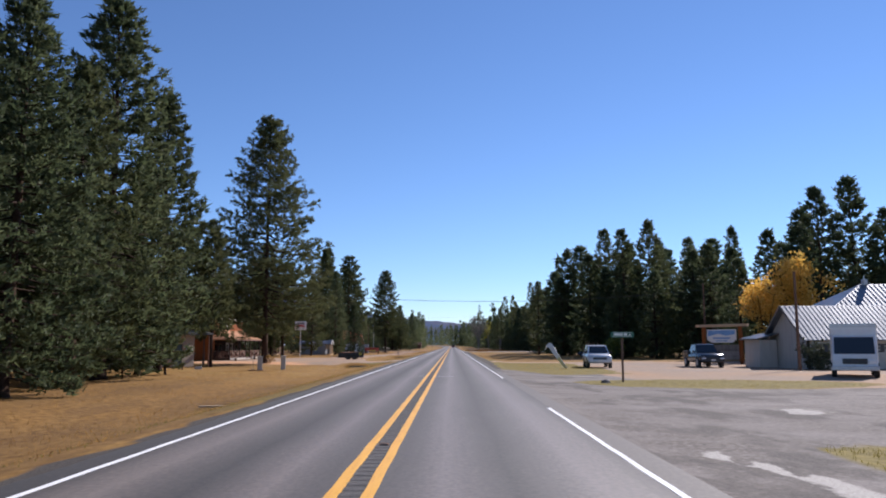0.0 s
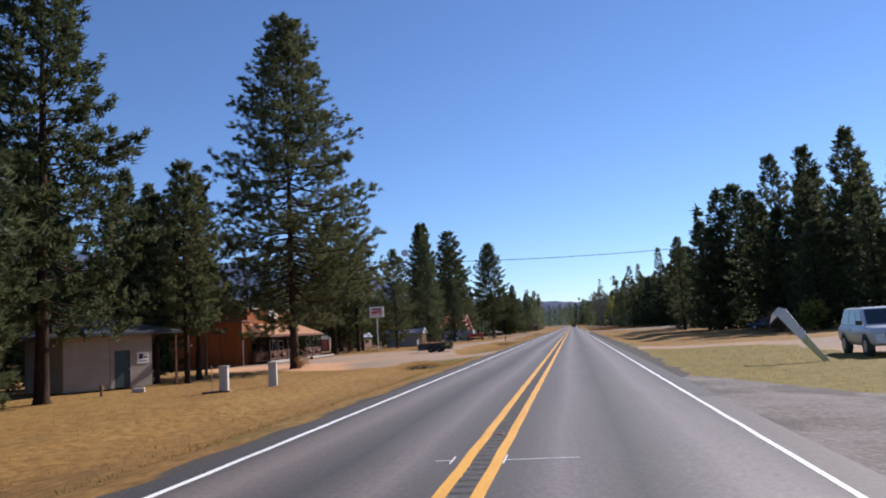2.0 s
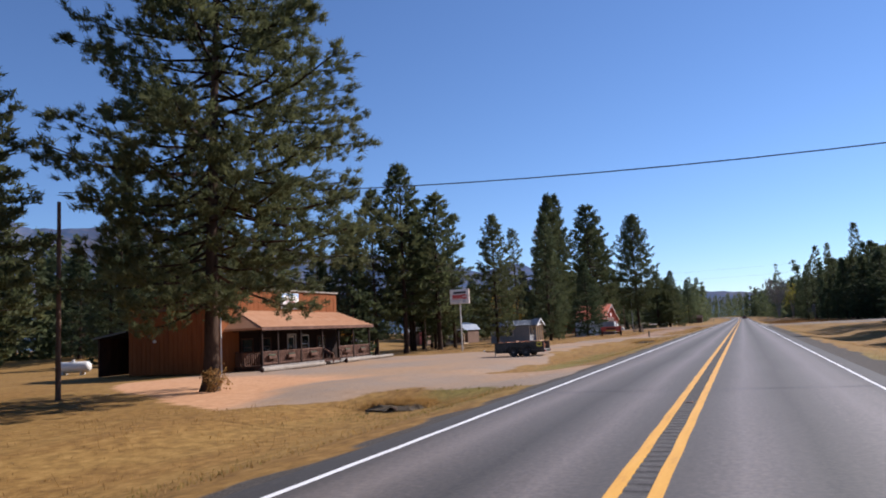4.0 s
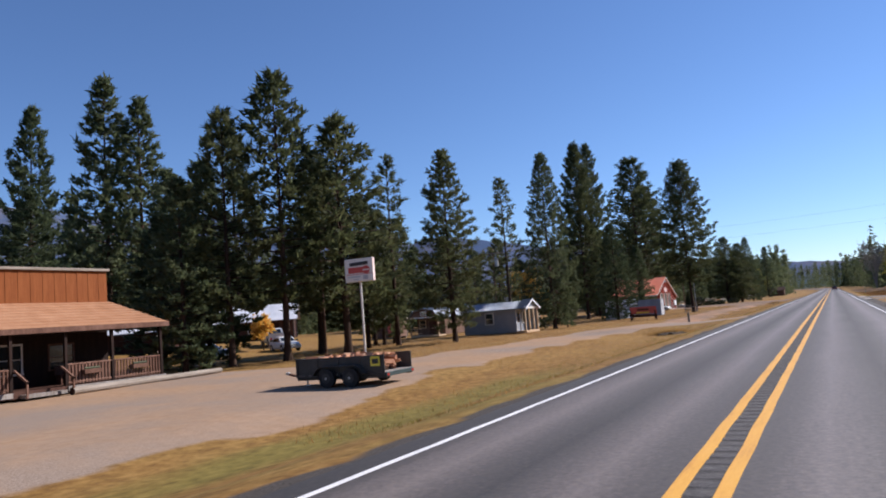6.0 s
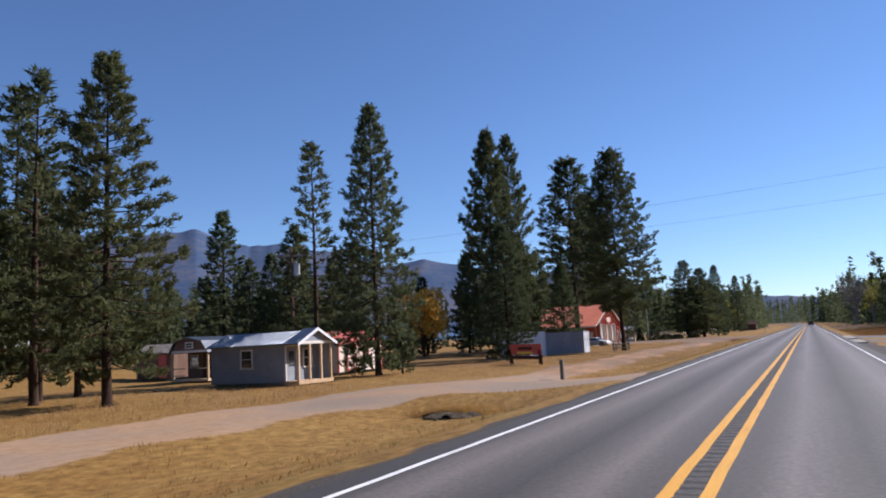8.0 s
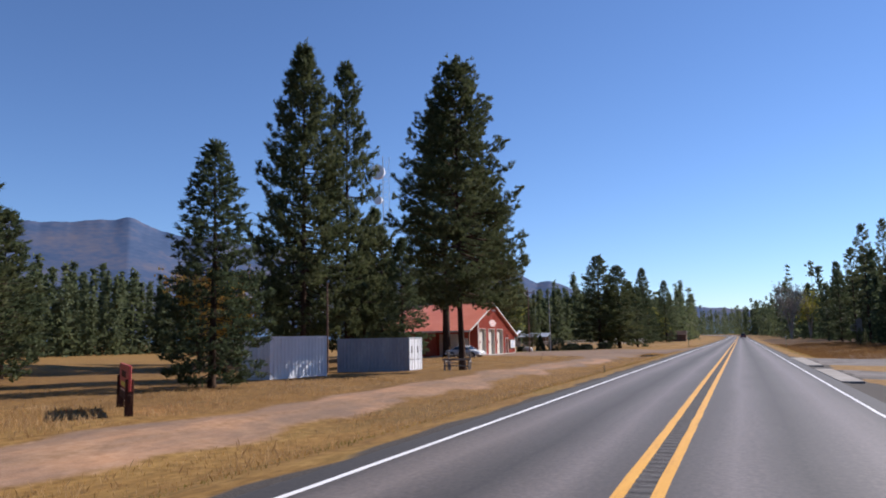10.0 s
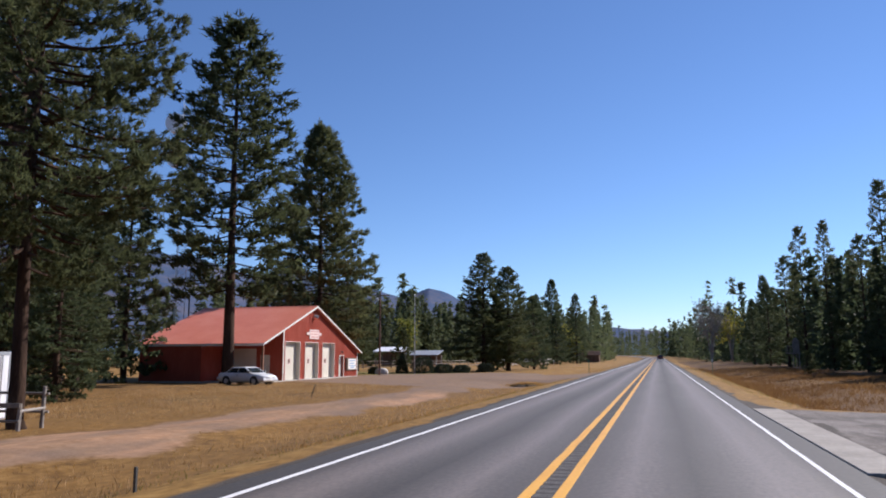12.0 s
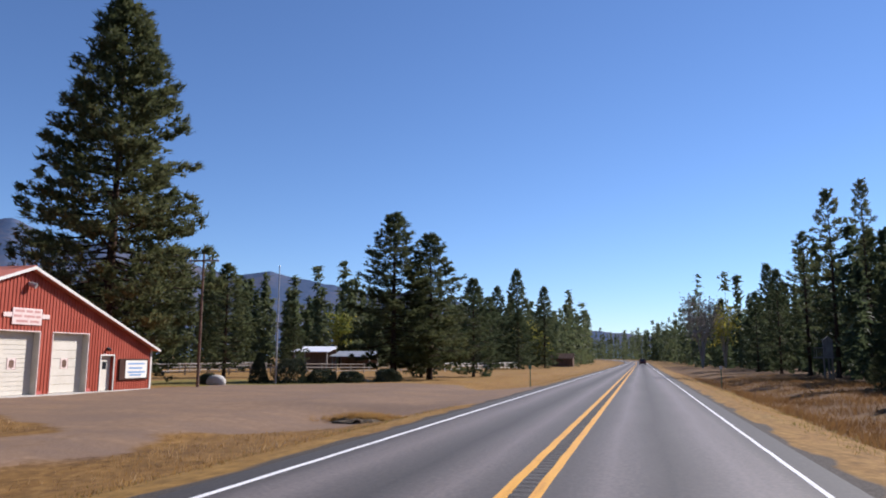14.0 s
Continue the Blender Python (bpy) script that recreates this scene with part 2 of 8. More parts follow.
M_RUST = mat("rusty_steel", [(0.08, 0.035, 0.02), (0.17, 0.075, 0.04), (0.27, 0.14, 0.08)], 3.0, 0.85, 0.3)
M_TYRE = mat("tyre_rubber", [(0.012, 0.012, 0.012), (0.022, 0.022, 0.022), (0.04, 0.038, 0.036)], 5.0, 0.85, 0.2)
M_CARWHITE = mat("white_car_paint", [(0.52, 0.53, 0.54), (0.62, 0.63, 0.64), (0.68, 0.69, 0.7)], 0.8, 0.25, 0.0, spec=0.6)
M_CARDARK = mat("dark_blue_car_paint", [(0.02, 0.025, 0.032), (0.03, 0.038, 0.048), (0.045, 0.055, 0.068)], 0.8, 0.22, 0.0, spec=0.6)
M_CARGREY = mat("silver_car_paint", [(0.3, 0.31, 0.33), (0.4, 0.41, 0.43), (0.5, 0.51, 0.53)], 0.8, 0.3, 0.0, metal=0.4)
M_CARRED = mat("dark_red_car_paint", [(0.06, 0.015, 0.015), (0.09, 0.022, 0.02), (0.12, 0.03, 0.03)], 0.8, 0.3, 0.0)
M_GLASS = glass("dark_window_glass")
M_LAMP = glass("headlight_glass", (0.65, 0.66, 0.68), 0.15)
M_TAIL = glass("red_tail_light", (0.45, 0.03, 0.02), 0.25)
M_HUTWALL = mat("dull_tan_block", [(0.22, 0.18, 0.145), (0.3, 0.25, 0.2), (0.37, 0.31, 0.26)], 1.0, 0.85, 0.2)
M_FLAGFOOT = mat("faded_yellow_cloth", [(0.5, 0.46, 0.2), (0.6, 0.56, 0.27), (0.68, 0.64, 0.36)], 2.0, 0.8)
M_LOTWALL = mat("dull_cream_board", [(0.36, 0.33, 0.28), (0.47, 0.43, 0.365), (0.56, 0.52, 0.45)], 1.0, 0.85, 0.2, stretch=(3, 3, 0.4))
M_STONE = mat("pale_field_stone", [(0.3, 0.28, 0.25), (0.45, 0.43, 0.39), (0.58, 0.56, 0.52)], 3.0, 0.9, 0.5)
M_SIGNGREEN = mat("green_sign_face", [(0.02, 0.1, 0.065), (0.03, 0.14, 0.09), (0.045, 0.17, 0.11)], 2.0, 0.4)
M_DOORDARK = mat("dark_teal_door_paint", [(0.012, 0.028, 0.03), (0.018, 0.04, 0.042), (0.03, 0.055, 0.056)], 2.0, 0.5)
M_LETTER = mat("faded_red_lettering", [(0.42, 0.19, 0.16), (0.5, 0.25, 0.22), (0.56, 0.33, 0.29)], 3.0, 0.6)
M_SIGNRED = mat("red_sign_face", [(0.4, 0.05, 0.04), (0.52, 0.075, 0.06), (0.58, 0.11, 0.09)], 2.0, 0.5)
M_SIGNBLUE = mat("blue_sign_face", [(0.1, 0.22, 0.42), (0.16, 0.32, 0.55), (0.25, 0.42, 0.63)], 2.0, 0.5)
M_SIGNPALE = mat("pale_sign_face", [(0.62, 0.58, 0.5), (0.74, 0.71, 0.64), (0.8, 0.78, 0.73)], 2.0, 0.55)
M_YELLOWTAG = mat("yellow_tag", [(0.6, 0.5, 0.03), (0.72, 0.62, 0.06), (0.78, 0.7, 0.12)], 2.0, 0.6)
M_INK = mat("dark_lettering", [(0.02, 0.02, 0.022), (0.03, 0.03, 0.032), (0.045, 0.045, 0.045)], 2.0, 0.6)
# distance haze is put into these blue colours, none is rendered
M_MOUNTAIN = mat("mountain_forest_haze_colour", [(0.038, 0.068, 0.13), (0.068, 0.098, 0.165), (0.135, 0.128, 0.155)], 0.003, 0.95, coord="World", fine=0.03, spec=0.0)
# blue in place of forest green: far haze painted into the base colour
M_HILL = mat("forested_hill_haze_colour", [(0.07, 0.13, 0.22), (0.09, 0.155, 0.255), (0.115, 0.18, 0.28)], 0.01, 0.95, coord="World", fine=0.08, spec=0.0)


# ---- builders ----
class MB:
    """Collects simple solids into one mesh."""

    def __init__(self):
        self.v, self.f = [], []

    def add(self, verts, faces):
        n = len(self.v)
        self.v += [tuple(p) for p in verts]
        self.f += [tuple(n + i for i in q) for q in faces]
        return self

    def box(self, x0, x1, y0, y1, z0, z1, b=0.0):
        """A box with its long edges chamfered by b."""
        if b <= 0:
            return self.add([(x, y, z) for z in (z0, z1) for y in (y0, y1) for x in (x0, x1)],
                            [(0, 2, 3, 1), (4, 5, 7, 6), (0, 1, 5, 4), (2, 6, 7, 3), (0, 4, 6, 2), (1, 3, 7, 5)])
        ring = [(x0 + b, y0), (x1 - b, y0), (x1, y0 + b), (x1, y1 - b), (x1 - b, y1), (x0 + b, y1), (x0, y1 - b), (x0, y0 + b)]
        inner = [(min(max(x, x0 + b), x1 - b), min(max(y, y0 + b), y1 - b)) for x, y in ring]
        return self.loft([[(x, y, z0) for x, y in inner], [(x, y, z0 + b) for x, y in ring], [(x, y, z1 - b) for x, y in ring], [(x, y, z1) for x, y in inner]])

    def loft(self, rings, caps=True):
        n = len(rings[0])
        v = [p for r in rings for p in r]
        q = [(k * n + i, k * n + (i + 1) % n, (k + 1) * n + (i + 1) % n, (k + 1) * n + i) for k in range(len(rings) - 1) for i in range(n)]
        if caps:
            q += [tuple(range(n))[::-1], tuple((len(rings) - 1) * n + i for i in range(n))]
        return self.add(v, q)

    def tube(self, p0, p1, r0, r1=None, n=8, caps=True):
        p0, p1 = Vector(p0), Vector(p1)
        r1 = r0 if r1 is None else r1
        d = (p1 - p0).normalized()
        a = d.orthogonal().normalized()
        c = d.cross(a)
        ring = [a * math.cos(2 * math.pi * i / n) + c * math.sin(2 * math.pi * i / n) for i in range(n)]
        return self.loft([[p0 + r * r0 for r in ring], [p1 + r * r1 for r in ring]], caps)

    def pipe(self, pts, r, n=6):
        for a, b in zip(pts[:-1], pts[1:]):
            self.tube(a, b, r, r, n)
        return self

    def prism(self, poly, axis, a, b):
        """A flat outline pushed along an axis from a to b: poly is (u, v) in the two other axes, in order."""
        def p(u, v, w):
            return {"x": (w, u, v), "y": (u, w, v), "z": (u, v, w)}[axis]
        return self.loft([[p(u, v, a) for u, v in poly], [p(u, v, b) for u, v in poly]])

    def mesh(self, name, material, smooth=False):
        me = bpy.data.meshes.new(name)
        me.from_pydata(self.v, [], self.f)
        bm = bmesh.new()
        bm.from_mesh(me)
        bmesh.ops.recalc_face_normals(bm, faces=bm.faces)
        bm.to_mesh(me)
        bm.free()
        me.materials.append(material)
        if smooth:
            me.polygons.foreach_set("use_smooth", [True] * len(me.polygons))
        return me


def part(name, mb, material, parent=None, label="", smooth=False):
    ob = new(name, mb.mesh(name, material, smooth) if isinstance(mb, MB) else mb)
    if parent is not None:
        ob.parent = parent
    return tagged(ob, label) if label else ob


def thing(name, label, category, m=None, group="", kind=""):
    ob = new(name)
    ob.empty_display_size = 0.3
    if m is not None:
        ob.matrix_world = m
    return tagged(ob, label, category, group, kind)


def structure(name, mb, material, label, smooth=False):
    return tagged(part(name, mb, material, None, "", smooth), label, name.split("_")[0], "", "structure")


def np_mesh(name, verts, faces, material, smooth=False):
    """A mesh from arrays of points and of equal-sided faces."""
    me = bpy.data.meshes.new(name)
    nf, k = faces.shape
    me.vertices.add(len(verts))
    me.vertices.foreach_set("co", np.asarray(verts, np.float32).ravel())
    me.loops.add(nf * k)
    me.loops.foreach_set("vertex_index", faces.astype(np.int32).ravel())
    me.polygons.add(nf)
    me.polygons.foreach_set("loop_start", np.arange(0, nf * k, k, dtype=np.int32))
    me.polygons.foreach_set("use_smooth", np.full(nf, smooth))
    me.update(calc_edges=True)
    me.materials.append(material)
    return me


def text_mesh(words, size, depth, material, name="lettering"):
    """Letters of the built-in font as a mesh in the xz plane, centred, facing -y."""
    cu = bpy.data.curves.new(name, "FONT")
    cu.body, cu.size, cu.extrude, cu.align_x, cu.align_y = words, size, depth, "CENTER", "CENTER"
    cu.resolution_u = 2
    ob = bpy.data.objects.new(name, cu)
    scene.collection.objects.link(ob)
    me = bpy.data.meshes.new_from_object(ob.evaluated_get(bpy.context.evaluated_depsgraph_get()))
    bpy.data.objects.remove(ob)
    bpy.data.curves.remove(cu)
    me.materials.clear()
    me.materials.append(material)
    return me


# ---- the lie of the land ----
def smooth_step(a, b, v):
    u = np.clip((v - a) / (b - a), 0, 1)
    return u * u * (3 - 2 * u)


def road_x(y):
    """Centre of the road: straight, then a long bend to the left."""
    return -np.maximum(0, y - 500) ** 2 / 2400.0


def wobble(x, y, s, seed=0.0):
    """A cheap smooth unevenness between -1 and 1."""
    return (np.sin(x * s + 1.7 * np.sin(y * s * 0.63 + seed)) + np.sin(y * s * 1.13 + 1.3 * np.sin(x * s * 0.81 + 2 + seed))
            + np.sin((x + y) * s * 0.47 + seed * 1.9)) / 3


def drive_mask(x, y):
    """How far a spot of ground is bare gravel (1) rather than grass (0)."""
    e = 0.7 * wobble(x, y, 0.9) + 0.25 * wobble(x, y, 3.1, 2)
    def band(lo, hi, s, soft=0.5):
        return smooth_step(lo - soft, lo + soft, s + e) * (1 - smooth_step(hi - soft, hi + soft, s + e))
    # cafe forecourt, frontage drive and its way back to the road, between an outer and an inner edge
    near = np.interp(x, [-45, -41, -22, -14, -12, -9.9, -6.5, -4], [113, 111, 97.5, 92, 94.5, 97, 96, 95])
    inner = np.interp(y, [104, 105.6, 108.5, 112, 122, 130, 150, 155, 159, 160.6, 161.3, 166, 168, 172], [-4, -6.2, -11, -10.6, -11.1, -12.5, -12.8, -12.4, -10.2, -7.4, -4, -4, -9.4, -9.6])
    outer = np.interp(y, [112, 134, 140, 147, 160, 167, 170, 172], [-32, -30.5, -19.8, -17.9, -17.5, -17.0, -13.3, -12.8])
    a = smooth_step(-0.6, 0.6, y - near + e) * smooth_step(-0.5, 0.5, inner - x + e) * smooth_step(-0.5, 0.5, x - outer + e) * (1 - smooth_step(171, 173, y + e))
    # worn dirt track past the containers
    tr = np.interp(y, [168, 195, 218, 240, 252], [-11.5, -12.2, -12.6, -11.8, -13.5])
    a = np.maximum(a, 0.8 * band(-1.6, 1.6, x - tr, 0.7) * band(168, 252, y) * (1 - 0.25 * np.exp(-((x - tr) / 0.4) ** 2)))
    # fire station forecourt
    outer = np.interp(y, [240, 246, 252, 290], [-18.5, -21, -29.6, -29.6])
    inner = np.interp(y, [240, 246.5, 256, 258.5, 277, 281, 285], [-12, -9, -7.8, -4, -4, -7.3, -12])
    near = np.interp(x, [-36, -27.5, -21.7, -13.9, -10.6, -7.8], [259, 255.5, 251.8, 247.2, 249.8, 253.4])
    a = np.maximum(a, smooth_step(-0.5, 0.5, inner - x + e) * smooth_step(-0.5, 0.5, x - outer + e) * smooth_step(-0.6, 0.6, y - near + e) * (1 - smooth_step(-0.5, 0.5, y - np.interp(x, [-36, -33, -27.7, -22.8, -18, -12, -7], [279, 280, 282, 286.5, 288.5, 287, 282]) + e)))
    # junction and lot on the other side
    a = np.maximum(a, band(1.0, 60, x) * band(-20, 50.5, y))
    a = np.maximum(a, band(1.0, 13, x) * (y > 40) * (1 - smooth_step(-0.6, 0.6, y - np.interp(x, [4, 4.6, 7.5, 13], [68, 66.5, 61, 61.5]) + e)))
    a = np.maximum(a, band(12.5, 40, x) * band(48, 95, y))
    a = np.maximum(a, band(4.0, 14, x) * band(90.5, 96, y))
    # drives across the other verge
    a = np.maximum(a, band(4.0, 40, x) * band(198.5, 206.5, y))
    a = np.maximum(a, band(4.0, 40, x) * band(212.5, 224.5, y))
    # island of grass round the street sign
    isl = 1 - smooth_step(0.75, 1.15, ((x - 14.0) / 7.3) ** 2 + ((y - 49.6) / 4.0) ** 2 + 0.3 * e)
    a = a * (1 - isl)
    isl = 1 - smooth_step(0.75, 1.15, ((x - 8.6) / 1.7) ** 2 + ((y - 25.5) / 2.6) ** 2 + 0.3 * e)
    return a * (1 - 0.9 * isl)


def land(x, y):
    """Height of the ground."""
    u = x - road_x(y)
    far = smooth_step(380, 900, y) * 2.0
    shoulder = -0.06 * smooth_step(4.0, 4.6, np.abs(u))
    left = -0.22 * smooth_step(4.5, 7.0, -u) - 0.34 * smooth_step(5.2, 8.4, -u) * (1 - smooth_step(9.5, 13.0, -u)) - 0.12 * smooth_step(6, 14, -u)
    open_l = np.maximum(smooth_step(94, 97, y) * (1 - smooth_step(103, 107, y)), np.maximum(smooth_step(156, 158.5, y) * (1 - smooth_step(165, 168, y)), smooth_step(257.5, 260, y) * (1 - smooth_step(274, 281, y))))
    left = left * (1 - 0.65 * open_l * (1 - smooth_step(12, 18, -u)))
    right = -0.10 * smooth_step(4.5, 8, u) - 0.3 * smooth_step(5, 8, u) * (1 - smooth_step(9, 12, u)) * smooth_step(95, 130, y) - 0.15 * smooth_step(95, 130, y) * smooth_step(5, 9, u)
    right = right * (1 - 0.85 * smooth_step(195, 198.5, y) * (1 - smooth_step(224.5, 228, y)))
    rough = 0.05 * wobble(x, y, 0.35) + 0.025 * wobble(x, y, 1.3, 3)
    yard = 1.0 * smooth_step(44, 60, -u) * smooth_step(138, 152, y) * (1 - smooth_step(205, 235, y)) - 0.3 * np.exp(-(((x + 28) / 8.0) ** 2 + ((y - 220) / 7.0) ** 2))
    z = yard + far + shoulder + left + right + rough * smooth_step(4.6, 8, np.abs(u)) - 0.03
    return z + 0.02 * np.maximum(0, np.abs(u) - 150) * 0.2


def land_at(x, y):
    return float(land(np.array(float(x)), np.array(float(y))))


# ---- ground, road and distance ----
def spaced(stops):
    out = []
    for a, b, n in stops:
        out += list(np.linspace(a, b, n, endpoint=False))
    return np.array(out + [stops[-1][1]])


M_GROUND = bpy.data.materials.new("dry_grass_and_gravel")


def ground_material():
    m = M_GROUND
    m.use_nodes = True
    N, K = m.node_tree.nodes, m.node_tree.links
    b = N["Principled BSDF"]
    b.inputs["Roughness"].default_value = 0.95
    b.inputs["Specular IOR Level"].default_value = 0.15
    geo = N.new("ShaderNodeNewGeometry")

    def noise_of(scale, detail=5, stretch=None):
        n = N.new("ShaderNodeTexNoise")
        n.inputs["Scale"].default_value, n.inputs["Detail"].default_value, n.inputs["Roughness"].default_value = scale, detail, 0.65
        src = geo.outputs["Position"]
        if stretch:
            mp = N.new("ShaderNodeMapping")
            mp.inputs["Scale"].default_value = stretch
            K.new(src, mp.inputs[0])
            src = mp.outputs[0]
        K.new(src, n.inputs["Vector"])
        return n.outputs["Fac"]

    def ramp(fac, stops):
        r = N.new("ShaderNodeValToRGB")
        el = r.color_ramp.elements
        el[0].position, el[1].position = stops[0][0], stops[-1][0]
        el[0].color, el[1].color = (*stops[0][1], 1), (*stops[-1][1], 1)
        for p, c in stops[1:-1]:
            el.new(p).color = (*c, 1)
        K.new(fac, r.inputs[0])
        return r.outputs[0]

    def mix(fac, c1, c2):
        x = N.new("ShaderNodeMix")
        x.data_type = "RGBA"
        K.new(fac, x.inputs[0])
        K.new(c1, x.inputs[6])
        K.new(c2, x.inputs[7])
        return x.outputs[2]

    def mask_of(name, noise, lo, hi, amount):
        at = N.new("ShaderNodeAttribute")
        at.attribute_name = name
        ma = N.new("ShaderNodeMath")
        ma.operation = "MULTIPLY_ADD"
        K.new(noise, ma.inputs[0])
        ma.inputs[1].default_value = amount
        K.new(at.outputs["Fac"], ma.inputs[2])
        mr = N.new("ShaderNodeMapRange")
        mr.interpolation_type = "SMOOTHSTEP"
        K.new(ma.outputs[0], mr.inputs[0])
        mr.inputs[1].default_value, mr.inputs[2].default_value = lo + amount * 0.5, hi + amount * 0.5
        return mr.outputs[0]

    big, mid, small, pebble = noise_of(0.09), noise_of(0.5, 6, (1.0, 0.3, 1)), noise_of(4.0, 6, (1.0, 0.7, 1)), noise_of(24.0, 3)
    streak = noise_of(0.55, 7, (0.5, 1.0, 1))
    straw = ramp(small, [(0.28, (0.105, 0.053, 0.015)), (0.5, (0.215, 0.115, 0.031)), (0.72, (0.32, 0.186, 0.058))])
    straw2 = ramp(small, [(0.28, (0.125, 0.07, 0.02)), (0.5, (0.24, 0.138, 0.039)), (0.72, (0.345, 0.212, 0.068))])
    grass = mix(ramp(mid, [(0.42, (0, 0, 0)), (0.6, (1, 1, 1))]), straw, straw2)
    russet = ramp(small, [(0.28, (0.06, 0.03, 0.012)), (0.5, (0.115, 0.06, 0.022)), (0.72, (0.19, 0.105, 0.04))])
    grass = mix(mask_of("russet", mid, 0.35, 0.65, 0.5), grass, russet)
    green = ramp(small, [(0.28, (0.09, 0.068, 0.017)), (0.5, (0.165, 0.128, 0.03)), (0.72, (0.25, 0.19, 0.05))])
    grass = mix(mask_of("green", mid, 0.35, 0.75, 0.6), grass, green)
    gravel = ramp(pebble, [(0.28, (0.18, 0.134, 0.1)), (0.5, (0.262, 0.198, 0.15)), (0.72, (0.345, 0.27, 0.208))])
    gravel2 = ramp(small, [(0.28, (0.27, 0.168, 0.095)), (0.5, (0.34, 0.217, 0.128)), (0.72, (0.41, 0.272, 0.168))])
    bare = mix(ramp(big, [(0.42, (0, 0, 0)), (0.62, (1, 1, 1))]), gravel, gravel2)
    oiled = ramp(noise_of(9.0, 7), [(0.3, (0.07, 0.06, 0.052)), (0.5, (0.14, 0.121, 0.106)), (0.7, (0.26, 0.23, 0.205))])
    dust = ramp(pebble, [(0.3, (0.17, 0.152, 0.142)), (0.7, (0.31, 0.28, 0.262))])
    paved = mix(ramp(streak, [(0.38, (0, 0, 0)), (0.78, (1, 1, 1))]), oiled, dust)
    dirt = ramp(pebble, [(0.28, (0.12, 0.08, 0.056)), (0.5, (0.17, 0.115, 0.081)), (0.72, (0.235, 0.163, 0.118))])
    dirt2 = ramp(small, [(0.28, (0.16, 0.1, 0.06)), (0.5, (0.22, 0.142, 0.088)), (0.72, (0.29, 0.195, 0.125))])
    dirt = mix(ramp(streak, [(0.4, (0, 0, 0)), (0.64, (1, 1, 1))]), dirt, dirt2)
    bare = mix(mask_of("dirt", mid, 0.35, 0.65, 0.5), bare, dirt)
    rusty = ramp(small, [(0.25, (0.36, 0.185, 0.09)), (0.5, (0.5, 0.27, 0.14)), (0.75, (0.6, 0.36, 0.21))])
    bare = mix(mask_of("rusty", mid, 0.35, 0.65, 0.5), bare, rusty)
    patch = ramp(noise_of(0.33, 4, (1.0, 0.55, 1)), [(0.5, (0, 0, 0)), (0.58, (1, 1, 1))])
    tarry = ramp(pebble, [(0.28, (0.055, 0.048, 0.043)), (0.5, (0.1, 0.088, 0.079)), (0.72, (0.17, 0.15, 0.135))])
    paved = mix(patch, paved, tarry)
    bare = mix(mask_of("paved", streak, 0.35, 0.65, 0.5), bare, paved)
    chalk = ramp(pebble, [(0.28, (0.26, 0.24, 0.215)), (0.5, (0.38, 0.355, 0.32)), (0.72, (0.5, 0.47, 0.43))])
    bare = mix(mask_of("chalk", small, 0.45, 0.62, 0.7), bare, chalk)
    col = mix(mask_of("bare", small, 0.3, 0.7, 0.5), grass, bare)
    stone = ramp(pebble, [(0.3, (0.034, 0.029, 0.025)), (0.5, (0.066, 0.057, 0.049)), (0.72, (0.125, 0.109, 0.094))])
    col = mix(mask_of("verge", small, 0.35, 0.65, 0.45), col, stone)
    K.new(col, b.inputs["Base Color"])
    bp = N.new("ShaderNodeBump")
    bp.inputs["Strength"].default_value, bp.inputs["Distance"].default_value = 0.25, 0.02
    K.new(pebble, bp.inputs["Height"])
    K.new(bp.outputs[0], b.inputs["Normal"])


ground_material()


